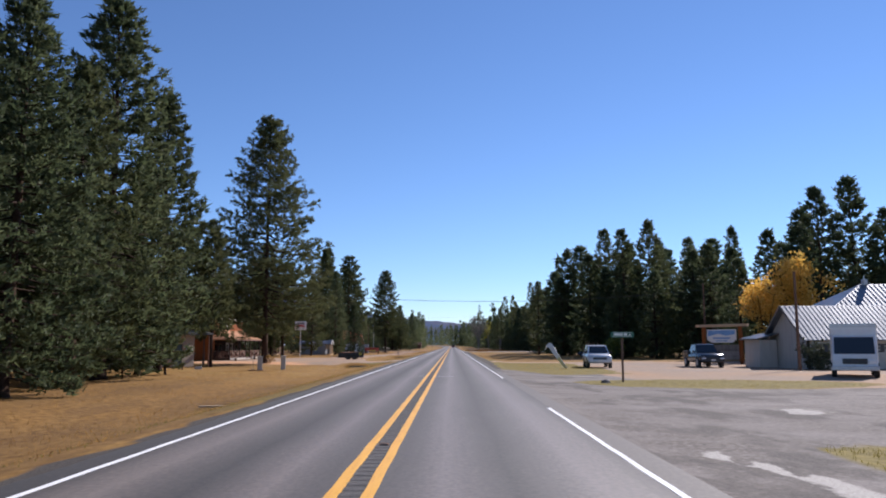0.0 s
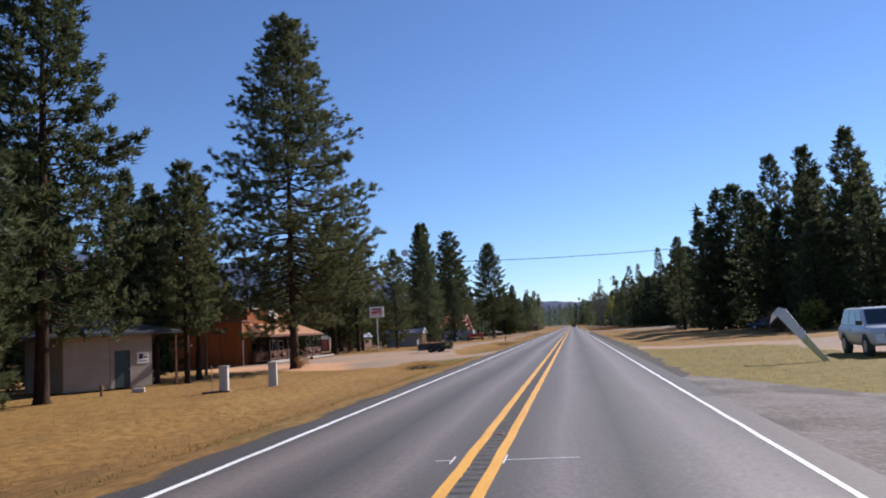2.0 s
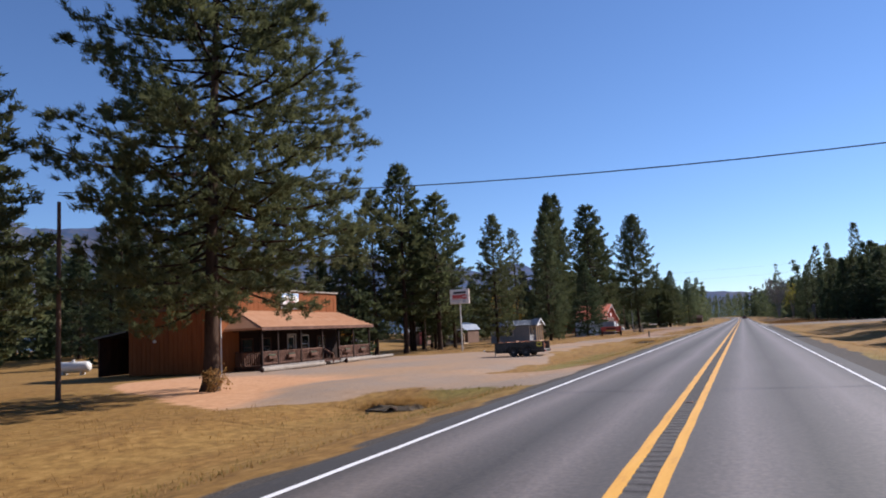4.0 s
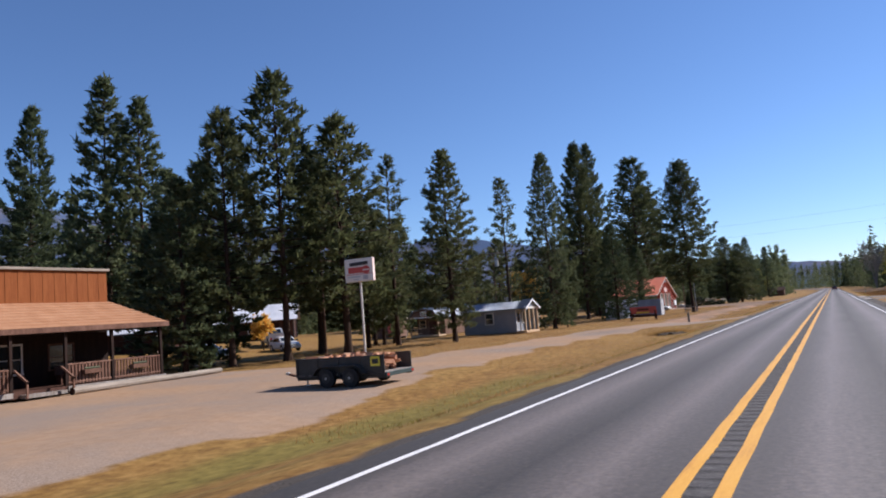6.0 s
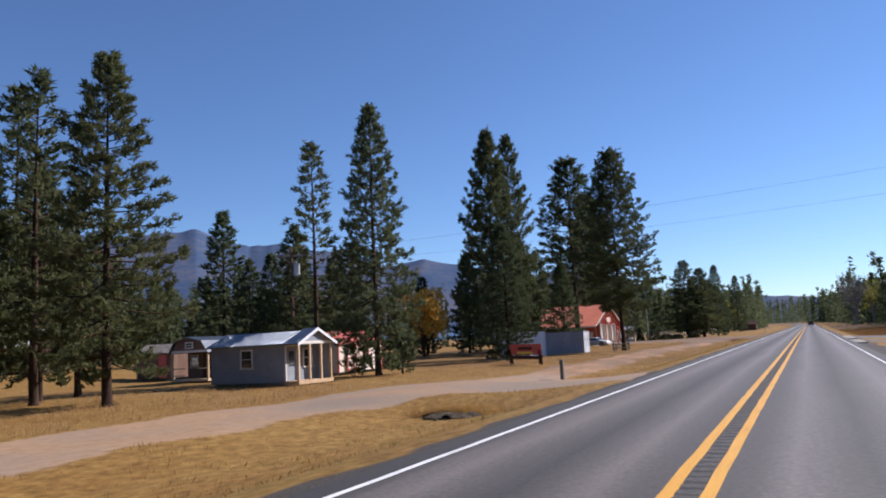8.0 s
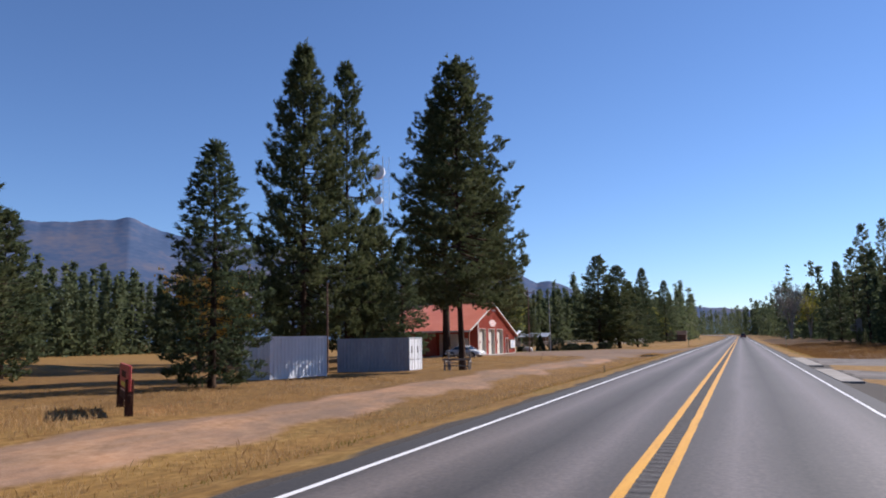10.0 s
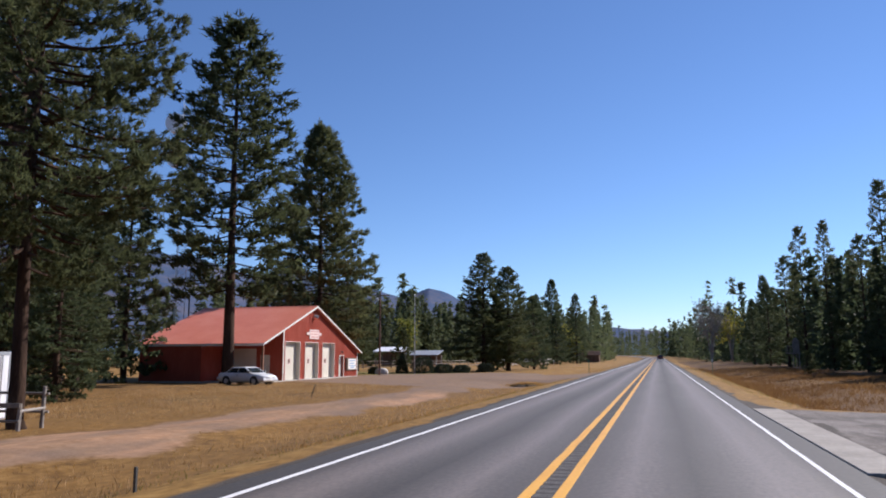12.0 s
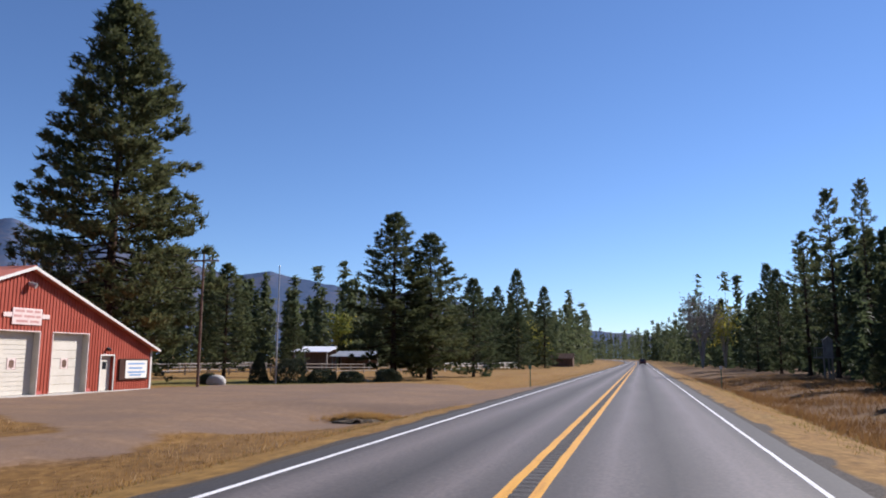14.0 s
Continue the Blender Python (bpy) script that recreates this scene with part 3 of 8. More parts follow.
def make_ground():
    xs = spaced([(-3200, -400, 14), (-400, -120, 20), (-120, -45, 36), (-45, -18, 40), (-18, 18, 96), (18, 50, 36), (50, 160, 24), (160, 3200, 16)])
    ys = spaced([(-400, 0, 20), (0, 300, 300), (300, 340, 26), (340, 620, 80), (620, 1200, 40), (1200, 4200, 14)])
    gx, gy = np.meshgrid(xs, ys)
    cx = gx + road_x(np.minimum(gy, 1200)) * np.exp(-np.abs(gx) / 120)   # the sheet's lines bend along with the road
    z = land(cx, gy)
    u = cx - road_x(gy)
    z = np.where(np.abs(u) < 3.6, -0.25, z)
    v = np.stack([cx, gy, z], -1).reshape(-1, 3)
    nx, ny = len(xs), len(ys)
    i = np.arange(nx * ny).reshape(ny, nx)
    f = np.stack([i[:-1, :-1], i[:-1, 1:], i[1:, 1:], i[1:, :-1]], -1).reshape(-1, 4)
    me = np_mesh("ground", v, f, M_GROUND, True)
    def attr(name, val):
        a = me.attributes.new(name, "FLOAT", "POINT")
        a.data.foreach_set("value", np.ascontiguousarray(val, np.float32).ravel())
    bare = drive_mask(cx, gy)
    attr("bare", bare)
    verge = (1 - smooth_step(4.3, 4.9, np.abs(u) - (u > 0) * (0.65 * smooth_step(60, 100, gy) - 0.75 * smooth_step(222, 230, gy)) + 0.3 * wobble(cx, gy, 1.7, 1))) * (1 - (u > 0) * (1 - smooth_step(62, 68, gy)))
    attr("verge", verge)
    green = smooth_step(0.0, 0.6, wobble(cx, gy, 0.13, 5) + 0.5 * wobble(cx, gy, 0.5, 1)) * 0.38
    green = np.maximum(green, (0.7 - 0.45 * smooth_step(165, 180, gy)) * (1 - smooth_step(6.0, 8.5, np.abs(u + 0.0))) * (0.6 + 0.4 * wobble(cx, gy, 0.2, 2)))
    green = np.maximum(green, 1.3 * smooth_step(-42, -38, cx) * (1 - smooth_step(-24, -20, cx)) * smooth_step(276, 279, gy) * (1 - smooth_step(291, 295, gy)))
    green = np.maximum(green, 0.8 * np.exp(-(((cx + 7.5) / 2.6) ** 2 + ((gy - 97) / 3.5) ** 2)))
    green = np.maximum(green, 0.9 * (u > 4) * (1 - smooth_step(12, 16, u)) * smooth_step(40, 44, gy) * (1 - smooth_step(90, 100, gy)))
    green = np.maximum(green, 1.3 * np.exp(-(((cx - 8.6) / 2.2) ** 2 + ((gy - 25.5) / 3) ** 2)))
    green = np.maximum(green, 1.2 * np.exp(-(((cx - 14.0) / 8.0) ** 2 + ((gy - 49.6) / 4.5) ** 2)))
    green = np.maximum(green, 0.75 * np.exp(-(((cx + 8.3) / 2.0) ** 2 + ((gy - 120) / 14) ** 4)))
    attr("green", green)
    attr("paved", smooth_step(2.8, 3.4, u) * (1 - smooth_step(20, 30, u + 3 * wobble(cx, gy, 0.2))) * np.maximum(1 - smooth_step(43, 49, gy), np.maximum((1 - smooth_step(9, 12, cx)) * (1 - smooth_step(64, 70, gy)), 0.8 * smooth_step(190, 194, gy) * (1 - smooth_step(228, 232, gy)))))
    line = np.interp(gy, [10, 22, 24.2, 26.2], [6.1, 5.9, 5.85, 5.1])
    chalk = 0.95 * np.exp(-((cx - line) / 0.32) ** 2) * (1 - smooth_step(26, 27, gy))
    chalk = np.maximum(chalk, 0.85 * np.exp(-(((cx - 10.6) / 1.3) ** 2 + ((gy - 34.5) / 0.9) ** 2)))
    chalk = np.maximum(chalk, 0.75 * np.exp(-(((cx - 9.0) / 3.0) ** 2 + ((gy - 57.6) / 0.8) ** 2)))
    chalk = np.maximum(chalk, 0.46 * np.exp(-((cx + 6.6 - 0.1 * (gy - 100)) / 0.9) ** 2) * smooth_step(95, 98, gy) * (1 - smooth_step(104, 108, gy)))
    attr("chalk", chalk)
    attr("russet", (1 - smooth_step(40, 75, -u)) * (0.5 * (u < -4.5) * (1 - smooth_step(50, 95, gy)) + 0.5 * (u < -6) * smooth_step(170, 190, gy) * (1 - smooth_step(256, 268, gy))) + 1.2 * (u > 4) * smooth_step(226, 234, gy) * (1 - smooth_step(420, 480, gy)) * smooth_step(6.0, 7.5, u) * (1 - smooth_step(30, 50, u)))
    attr("dirt", (cx < -3) * (0.75 * smooth_step(164, 182, gy) + 0.25 * smooth_step(200, 262, gy)))
    attr("rusty", (1 - smooth_step(-21, -10, cx + 3 * wobble(cx, gy, 0.3))) * (1 - smooth_step(98, 122, gy + 4 * wobble(cx, gy, 0.25, 2))) * smooth_step(70, 80, gy) + 0.42 * (cx < -8) * smooth_step(166, 174, gy) * (1 - smooth_step(240, 250, gy)))
    tagged(new("ground", me), "dry golden grass verge with bare gravel forecourts", "ground", "", "structure")


make_ground()


def strip(name, x0, x1, y0, y1, z, material, label, step=4.0):
    """A ribbon along the road between two offsets from its centre."""
    ys = np.arange(y0, y1 + 1e-6, step)
    if ys[-1] < y1:
        ys = np.append(ys, y1)
    zz = z + smooth_step(380, 900, ys) * 2.0
    c = road_x(ys)
    n = len(ys)
    v = np.concatenate([np.stack([c + x, ys, q], 1) for x, q in ((x0, zz), (x1, zz), (x0, zz - 0.3), (x1, zz - 0.3))])
    k = np.arange(n - 1)
    f = np.concatenate([np.stack(q, 1) for q in ((k, k + n, k + n + 1, k + 1), (k, k + 1, k + 2 * n + 1, k + 2 * n), (k + n, k + 3 * n, k + 3 * n + 1, k + n + 1))])
    return tagged(new(name, np_mesh(name, v, f, material)), label, "road", "", "structure")


def paint(name, x0, x1, y0, y1, material, label):
    """A painted line, a thin slab 4 mm proud of the asphalt, with worn uneven edges."""
    ys = np.arange(y0, y1 + 1e-6, 1.2 if y0 < 340 else 6.0)
    c = road_x(ys)
    w = 0.008 * np.sin(ys * 2.3) + 0.006 * np.sin(ys * 5.1)
    far = smooth_step(380, 900, ys) * 2.0
    n = len(ys)
    v = np.concatenate([np.stack([c + x0 + w, ys, far + 0.004], 1), np.stack([c + x1 + w * 0.7, ys, far + 0.004], 1),
                        np.stack([c + x0 + w, ys, far - 0.02], 1), np.stack([c + x1 + w * 0.7, ys, far - 0.02], 1)])
    k = np.arange(n - 1)
    f = np.concatenate([np.stack(q, 1) for q in ((k, k + n, k + n + 1, k + 1), (k, k + 1, k + 2 * n + 1, k + 2 * n), (k + n, k + 3 * n, k + 3 * n + 1, k + n + 1))])
    return tagged(new(name, np_mesh(name, v, f, material)), label, "road marking", "", "structure")


strip("road", -4.1, -0.13, -150, 1100, 0.0, M_ROAD, "worn grey asphalt highway lane with darker wheel tracks")
strip("road", 0.13, 4.1, -150, 1100, 0.0, M_ROAD, "worn grey asphalt highway lane with darker wheel tracks")
strip("road_rumble_strip", -0.13, 0.13, 320, 1100, -0.001, M_RUMBLE, "milled rumble strip between the yellow centre lines", 4.0)
paint("road_line_yellow", -0.268, -0.128, -150, 1100, M_YELLOWLINE, "solid yellow painted centre line on asphalt")
paint("road_line_yellow", 0.128, 0.268, -150, 1100, M_YELLOWLINE, "solid yellow painted centre line on asphalt")
paint("road_line_white", -3.648, -3.552, -150, 1100, M_WHITELINE, "solid white painted edge line on asphalt")
paint("road_line_white", 3.554, 3.646, -150, 34.0, M_WHITELINE, "solid white painted edge line ending at a junction")
paint("road_line_white", 3.56, 3.638, 50.7, 1100, M_WHITELINE, "solid white painted edge line on asphalt")


def rumble_strip(y0, y1, pitch):
    """Milled grooves across the centre: flat asphalt lands with dark rounded dips between them."""
    lands, dips = MB(), MB()
    y = y0
    while y < y1:
        lands.box(-0.133, 0.133, y, y + pitch * 0.5, -0.1, -0.001)
        a, b = y + pitch * 0.5, y + pitch
        prof = [(a, -0.001), (a + pitch * 0.1, -0.011), (a + pitch * 0.25, -0.015), (a + pitch * 0.4, -0.011), (b, -0.001)]
        n = len(prof)
        dips.add([(x, q, z) for x in (-0.133, 0.133) for q, z in prof], [(i, i + n, i + n + 1, i + 1) for i in range(n - 1)])
        y += pitch
    st = structure("road_rumble_strip", lands, M_RUMBLE, "milled rumble strip between the yellow centre lines")
    tagged(part("groove", dips, M_GROOVE, st, "dark milled grooves"), kind="stuff")


rumble_strip(-10.0, 320.0, 0.32)


mk = MB().box(0.28, 1.22, 53.23, 53.255, -0.02, 0.004).box(0.275, 0.295, 53.0, 53.6, -0.02, 0.0035).box(-0.41, -0.39, 53.1, 53.6, -0.02, 0.0035).box(-0.62, -0.42, 53.31, 53.335, -0.02, 0.004)
structure("road_mark", mk, M_WHITELINE, "thin white survey mark painted across the lane")
for ry in (26.5, 55.5, 88.3, 108.05, 195.1, 235.6):
    rr = thing("road_reflector", "small dark raised reflector between the centre lines", "reflector", Matrix.Translation((0, ry, 0.0)), "centre line reflectors")
    part("housing", MB().loft([[(-0.075, -0.06, 0), (0.075, -0.06, 0), (0.075, 0.06, 0), (-0.075, 0.06, 0)], [(-0.06, -0.02, 0.02), (0.06, -0.02, 0.02), (0.06, 0.02, 0.02), (-0.06, 0.02, 0.02)]]), M_RUST, rr)
    part("lens", MB().add([(-0.05, -0.058, 0.004), (0.05, -0.058, 0.004), (0.05, -0.032, 0.017), (-0.05, -0.032, 0.017)], [(0, 1, 2, 3)]), M_DARKMETAL, rr)


def ridge(name, dist, skyline, material, label, seed, rough=1.0):
    """A far mountain range: a rough wall of slopes under a skyline of (azimuth, height in degrees)."""
    az = np.arange(skyline[0][0], skyline[-1][0], 0.15 if rough > 0.5 else 0.4)
    h = np.interp(az, [q[0] for q in skyline], [q[1] for q in skyline])
    def crest(x, y_, sharp=True):
        """Smooth noise between 0 and 1, with sharp crests for a skyline."""
        i_, j_ = np.floor(x), np.floor(y_)
        fx, fy = x - i_, y_ - j_
        fx, fy = fx * fx * (3 - 2 * fx), fy * fy * (3 - 2 * fy)
        def cell(p, q_):
            w = np.sin(p * 127.1 + q_ * 311.7 + seed * 17.3) * 43758.5453
            return w - np.floor(w)
        w = (cell(i_, j_) * (1 - fx) + cell(i_ + 1, j_) * fx) * (1 - fy) + (cell(i_, j_ + 1) * (1 - fx) + cell(i_ + 1, j_ + 1) * fx) * fy
        return (1 - np.abs(2 * w - 1)) if sharp else w
    o = np.zeros_like(az)
    peak = rough * (0.24 * (crest(az * 0.33, o) - 0.5) + 0.14 * (crest(az * 0.9, o + 3) - 0.5) + 0.05 * (crest(az * 2.1, o + 7) - 0.5))
    rows_ = []
    for k in range(31):
        q = k / 30
        fold = 1 + rough * (1 - q) ** 0.6 * (0.34 * (crest(az * 0.055 + 0.9 * q, o + q * 1.1, False) - 0.5) + 0.12 * (crest(az * 0.13 - 1.4 * q, o + q * 2.0 + 4, False) - 0.5)
                                             + 0.03 * (crest(az * 0.34 + 2.2 * q, o + q * 3.5 + 8, False) - 0.5))
        d = dist * (1 - 0.38 * (1 - q) * fold)
        z = np.tan(np.radians(np.maximum(0.02, h + peak * q ** 7))) * dist * q ** 1.1
        rows_.append(np.stack([np.sin(np.radians(az)) * d, np.cos(np.radians(az)) * d + 130, z - 3], -1))
    v = np.array(rows_)
    n = len(az)
    i = np.arange(31 * n).reshape(31, n)
    f = np.stack([i[:-1, :-1], i[:-1, 1:], i[1:, 1:], i[1:, :-1]], -1).reshape(-1, 4)
    tagged(new(name, np_mesh(name, v.reshape(-1, 3), f, material, True)), label, "mountain", "", "structure")


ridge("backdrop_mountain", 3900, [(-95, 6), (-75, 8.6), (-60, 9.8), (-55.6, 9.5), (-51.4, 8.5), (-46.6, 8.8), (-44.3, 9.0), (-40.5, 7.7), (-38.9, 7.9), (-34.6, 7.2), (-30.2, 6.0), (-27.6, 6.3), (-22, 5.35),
       (-19.1, 4.6), (-16.8, 5.15), (-14.3, 4.2), (-13.3, 4.3), (-9, 2.8), (-5, 2.1), (-1.1, 1.9), (5, 1.5), (14, 0.8)], M_MOUNTAIN, "forested mountain range on the horizon, coloured blue for haze", 1.3)
ridge("backdrop_hill", 2300, [(-95, 1.2), (-60, 1.0), (-25, 0.75), (-8, 0.8), (20, 0.7), (60, 0.7), (95, 0.9)], M_HILL, "low forested hills on the horizon, coloured blue for haze", 4.1, 0.4)


# ---- trees ----
def blades(centres, outward, count, length, width, rng, up=0.35, spread=0.8):
    """Bunches of flat needles or leaves: count thin triangles round every centre."""
    n = len(centres)
    c = np.repeat(centres, count, 0)
    d = np.repeat(outward, count, 0) * 0.7 + rng.normal(0, spread, (n * count, 3))
    d[:, 2] += up
    d /= np.linalg.norm(d, axis=1, keepdims=True)
    s = np.cross(d, rng.normal(0, 1, d.shape))
    s /= np.linalg.norm(s, axis=1, keepdims=True) + 1e-9
    ln = length * rng.uniform(0.6, 1.25, (n * count, 1))
    w = width * rng.uniform(0.6, 1.3, (n * count, 1))
    c = c + rng.normal(0, length * 0.18, c.shape)
    v = np.stack([c - s * w * 0.5 - d * ln * 0.3, c + s * w * 0.5 - d * ln * 0.3, c + d * ln * 0.7], 1).reshape(-1, 3)
    return v, np.arange(len(v)).reshape(-1, 3)


def conifer(seed, bare, radius, limbs, kind, droop, power, ragged, tufts, needle, blade, width, low=0.5, stout=1.0, top=0.985, rise=38, spray=0.42, far=False):
    """Meshes of a conifer 20 m tall: trunk, limbs, and a crown of needle brushes on side shoots of every limb."""
    rng = np.random.default_rng(seed)
    h = 20.0
    if far:
        limbs, tufts, needle, blade, width = int(limbs * 0.85), 1, 7, blade * 1.5, width * 1.95
    # trunk with a slight bend
    bend = rng.normal(0, 0.1, 2)
    def axis(u):
        return np.stack([bend[0] * np.sin(u * 3.0), bend[1] * np.sin(u * 2.3 + 0.5), u * h], -1)
    us = np.array([0, 0.015, 0.06, 0.2, 0.4, 0.6, 0.8, 1.0])
    rad = np.array([0.36, 0.27, 0.235, 0.2, 0.155, 0.105, 0.06, 0.012]) * (0.75 + radius) * stout
    n = 9
    ang = np.linspace(0, 2 * np.pi, n, endpoint=False)
    tv = np.concatenate([axis(u) + np.stack([np.cos(ang) * r * (1 + 0.12 * rng.normal(0, 1, n)), np.sin(ang) * r * (1 + 0.12 * rng.normal(0, 1, n)), 0 * ang], 1) for u, r in zip(us, rad)])
    i = np.arange(len(us) * n).reshape(len(us), n)
    tf = np.stack([i[:-1], np.roll(i[:-1], -1, 1), np.roll(i[1:], -1, 1), i[1:]], -1).reshape(-1, 4)
    trunk = np_mesh("trunk", tv, tf, M_BARK, True)
    bv, bf, cs, os_ = [], [], [], []
    nb = 0
    up = np.array([0, 0, 1.0])
    for k in range(limbs):
        v = ((k + rng.uniform(0, 1)) / limbs) ** 0.92
        u = bare + (top - bare) * v
        prof = (1 - v) ** power * min(1.0, low + 2.6 * v)
        ln = h * radius * prof * rng.uniform(1 - ragged * 1.3, 1 + ragged * 0.7) + 0.3
        az = k * 2.39996 + rng.normal(0, 0.3)
        el = radians(-droop + (droop + rise) * v ** 1.3 + rng.normal(0, 6))
        out = np.array([np.cos(az), np.sin(az), 0])
        side = np.array([-np.sin(az), np.cos(az), 0])
        root = axis(u)
        def limb(s):
            s = np.asarray(s, float)[..., None]
            return root + out * (ln * s * np.cos(el)) + up * (ln * s * np.sin(el) - 0.16 * ln * s * (1 - s) + 0.13 * ln * s ** 3)
        pts = limb(np.linspace(0, 1, 4))
        r0 = 0.018 + 0.013 * ln
        segs = [(pts[0], pts[3], r0, r0 * 0.2)] if far else zip(pts[:-1], pts[1:], (r0, r0 * 0.75, r0 * 0.5), (r0 * 0.75, r0 * 0.5, r0 * 0.2))
        for a, b, ra, rb in segs:
            d = (b - a) / (np.linalg.norm(b - a) + 1e-9)
            e1 = np.cross(d, up)
            e1 /= np.linalg.norm(e1) + 1e-9
            e2 = np.cross(d, e1)
            ring = [e1, -0.5 * e1 + 0.87 * e2, -0.5 * e1 - 0.87 * e2]
            bv += [a + w * ra for w in ring] + [b + w * rb for w in ring]
            bf += [(nb + j, nb + (j + 1) % 3, nb + 3 + (j + 1) % 3, nb + 3 + j) for j in range(3)]
            nb += 6
        m = max(3, int(ln * 2.6 + 1.5))
        s = np.linspace(0.28, 1.0, m) + rng.normal(0, 0.03, m)
        sgn = np.where(np.arange(m) % 2 == 0, 1.0, -1.0)
        bl = (spray * ln * (1.06 - s) + 0.22) * rng.uniform(0.7, 1.25, m)
        bd = out * rng.uniform(0.45, 0.9, (m, 1)) + side * (sgn * rng.uniform(0.6, 1.0, m))[:, None] + up * rng.normal(0.12, 0.3, (m, 1))
        bd /= np.linalg.norm(bd, axis=1, keepdims=True)
        base = limb(s)
        for j in range(tufts):
            f = (j + 0.75) / tufts if tufts > 1 else 0.75
            cs.append(base + bd * (bl * f * rng.uniform(0.85, 1.1, m))[:, None] + rng.normal(0, 1, (m, 3)) * np.array([0.08, 0.08, 0.16]))
            os_.append(bd * 0.75 + out * 0.3 + up * 0.5)
        cs.append(limb(np.array([0.8, 1.0])) + rng.normal(0, 0.05, (2, 3)))
        os_.append(np.tile(out + up * 0.6, (2, 1)))
    # leader at the top
    p = axis(np.linspace(top - 0.04, 1.0, 8)) + rng.normal(0, 0.07, (8, 3))
    cs.append(p)
    os_.append(np.tile([0, 0, 1.0], (8, 1)))
    cs, os_ = np.concatenate(cs), np.concatenate(os_)
    os_ = os_ / np.linalg.norm(os_, axis=1, keepdims=True)
    v, f = blades(cs, os_, needle, blade, width, rng, 0.12, 0.42)
    crown = np_mesh("crown", v, f, M_PINE if kind == "pine" else M_FIR)
    branches = np_mesh("limb_wood", np.array(bv), np.array(bf), M_BARK)
    return trunk, branches, crown


# seed, bare trunk, radius, limbs, needles, droop, taper, raggedness, brushes, needles a brush, length, width
SPECS = {
    "ponderosa": [(s, b, r, 118, "pine", 14, 0.8, 0.27, 3, 9, 0.38, 0.1) for s, b, r in ((1, 0.1, 0.225), (2, 0.14, 0.21), (3, 0.07, 0.235))],
    "tall_pine": [(s, b, r, 104, "pine", 12, 0.62, 0.32, 3, 9, 0.38, 0.1) for s, b, r in ((4, 0.23, 0.165), (5, 0.28, 0.15))],
    "fir": [(s, 0.04, r, 150, "fir", 22, 0.82, 0.17, 3, 8, 0.35, 0.103) for s, r in ((6, 0.205), (7, 0.18), (8, 0.225))],
    "lodgepole": [(s, b, r, 84, "pine", 14, 0.62, 0.34, 3, 10, 0.34, 0.075) for s, b, r in ((9, 0.13, 0.125), (10, 0.2, 0.11), (11, 0.1, 0.135))],
    "grove_pine": [(s, b, r, 108, "pine", 8, 0.6, 0.3, 3, 9, 0.38, 0.098) for s, b, r in ((31, 0.24, 0.185), (32, 0.3, 0.175), (33, 0.2, 0.195))],
    "young": [(s, 0.06, r, 52, "pine", 5, 0.8, 0.25, 2, 9, 0.6, 0.16) for s, r in ((12, 0.2), (13, 0.24))],
}
KINDS = {}
for kind_, specs in SPECS.items():
    KINDS[kind_] = [conifer(*q_) for q_ in specs]
    KINDS[kind_ + "_far"] = [conifer(*q_, far=True) for q_ in specs]
# two old pines close to the road, with finer needles
KINDS["dense_pine"] = [conifer(23, 0.12, 0.215, 175, "pine", 16, 0.74, 0.2, 3, 12, 0.36, 0.085, 0.6)]
KINDS["old_pine"] = [conifer(21, 0.13, 0.212, 185, "pine", 20, 0.72, 0.3, 5, 22, 0.23, 0.032, 0.5, stout=0.72)]
KINDS["verge_pine"] = [conifer(22, 0.22, 0.225, 185, "pine", 14, 0.6, 0.26, 4, 20, 0.26, 0.046, 0.6, stout=0.8)]
TREE_LABEL = {
    "ponderosa": "tall ponderosa pine with a shaggy dark green crown",
    "tall_pine": "tall pine with a long bare trunk and high crown",
    "fir": "dense dark green fir with branches down to the grass",
    "lodgepole": "slender pine with a thin sparse crown",
    "old_pine": "big old ponderosa pine with a thick dark trunk",
    "dense_pine": "tall dense ponderosa pine standing behind the fire station",
    "verge_pine": "tall shaggy ponderosa pine beside the dirt track",
    "grove_pine": "pine with a bare lower trunk in an open grove",
    "young": "small young pine growing in dry grass",
}
_tree_made = {}
_count = [0]


def tree(kind, x, y, height, wide=1.0, spin=None, group="roadside conifers", lean=0.0):
    rng = random.Random(int(x * 131 + y * 977))
    label = TREE_LABEL[kind]
    wide *= 1.16
    if kind not in ("young", "old_pine", "verge_pine", "dense_pine") and (abs(x) > 36 or y > 305 or (abs(x) > 28 and y < 215) or x > 0):
        kind += "_far"
    pick = rng.randrange(len(KINDS[kind]))
    s = height / 20.0
    m = (Matrix.Translation((x, y, land_at(x, y) - 0.06)) @ Matrix.Rotation(rng.uniform(0, 6.28) if spin is None else spin, 4, "Z")
         @ Matrix.Rotation(radians(lean), 4, "X") @ Matrix.Diagonal((s * wide, s * wide, s, 1)))
    if (kind, pick) in _tree_made:
        first = _tree_made[kind, pick]
        return copy_thing(first, m @ Matrix.Diagonal((1 / first.scale[0], 1 / first.scale[1], 1 / first.scale[2], 1)))
    ob = thing("young_tree" if kind == "young" else "conifer_tree", label, "tree", m, group)
    for nm, me in zip(("trunk", "limb_wood", "crown"), KINDS[kind][pick]):
        tagged(part(nm, me, None, ob), kind="stuff" if nm == "limb_wood" else "")
    _tree_made[kind, pick] = ob
    return ob


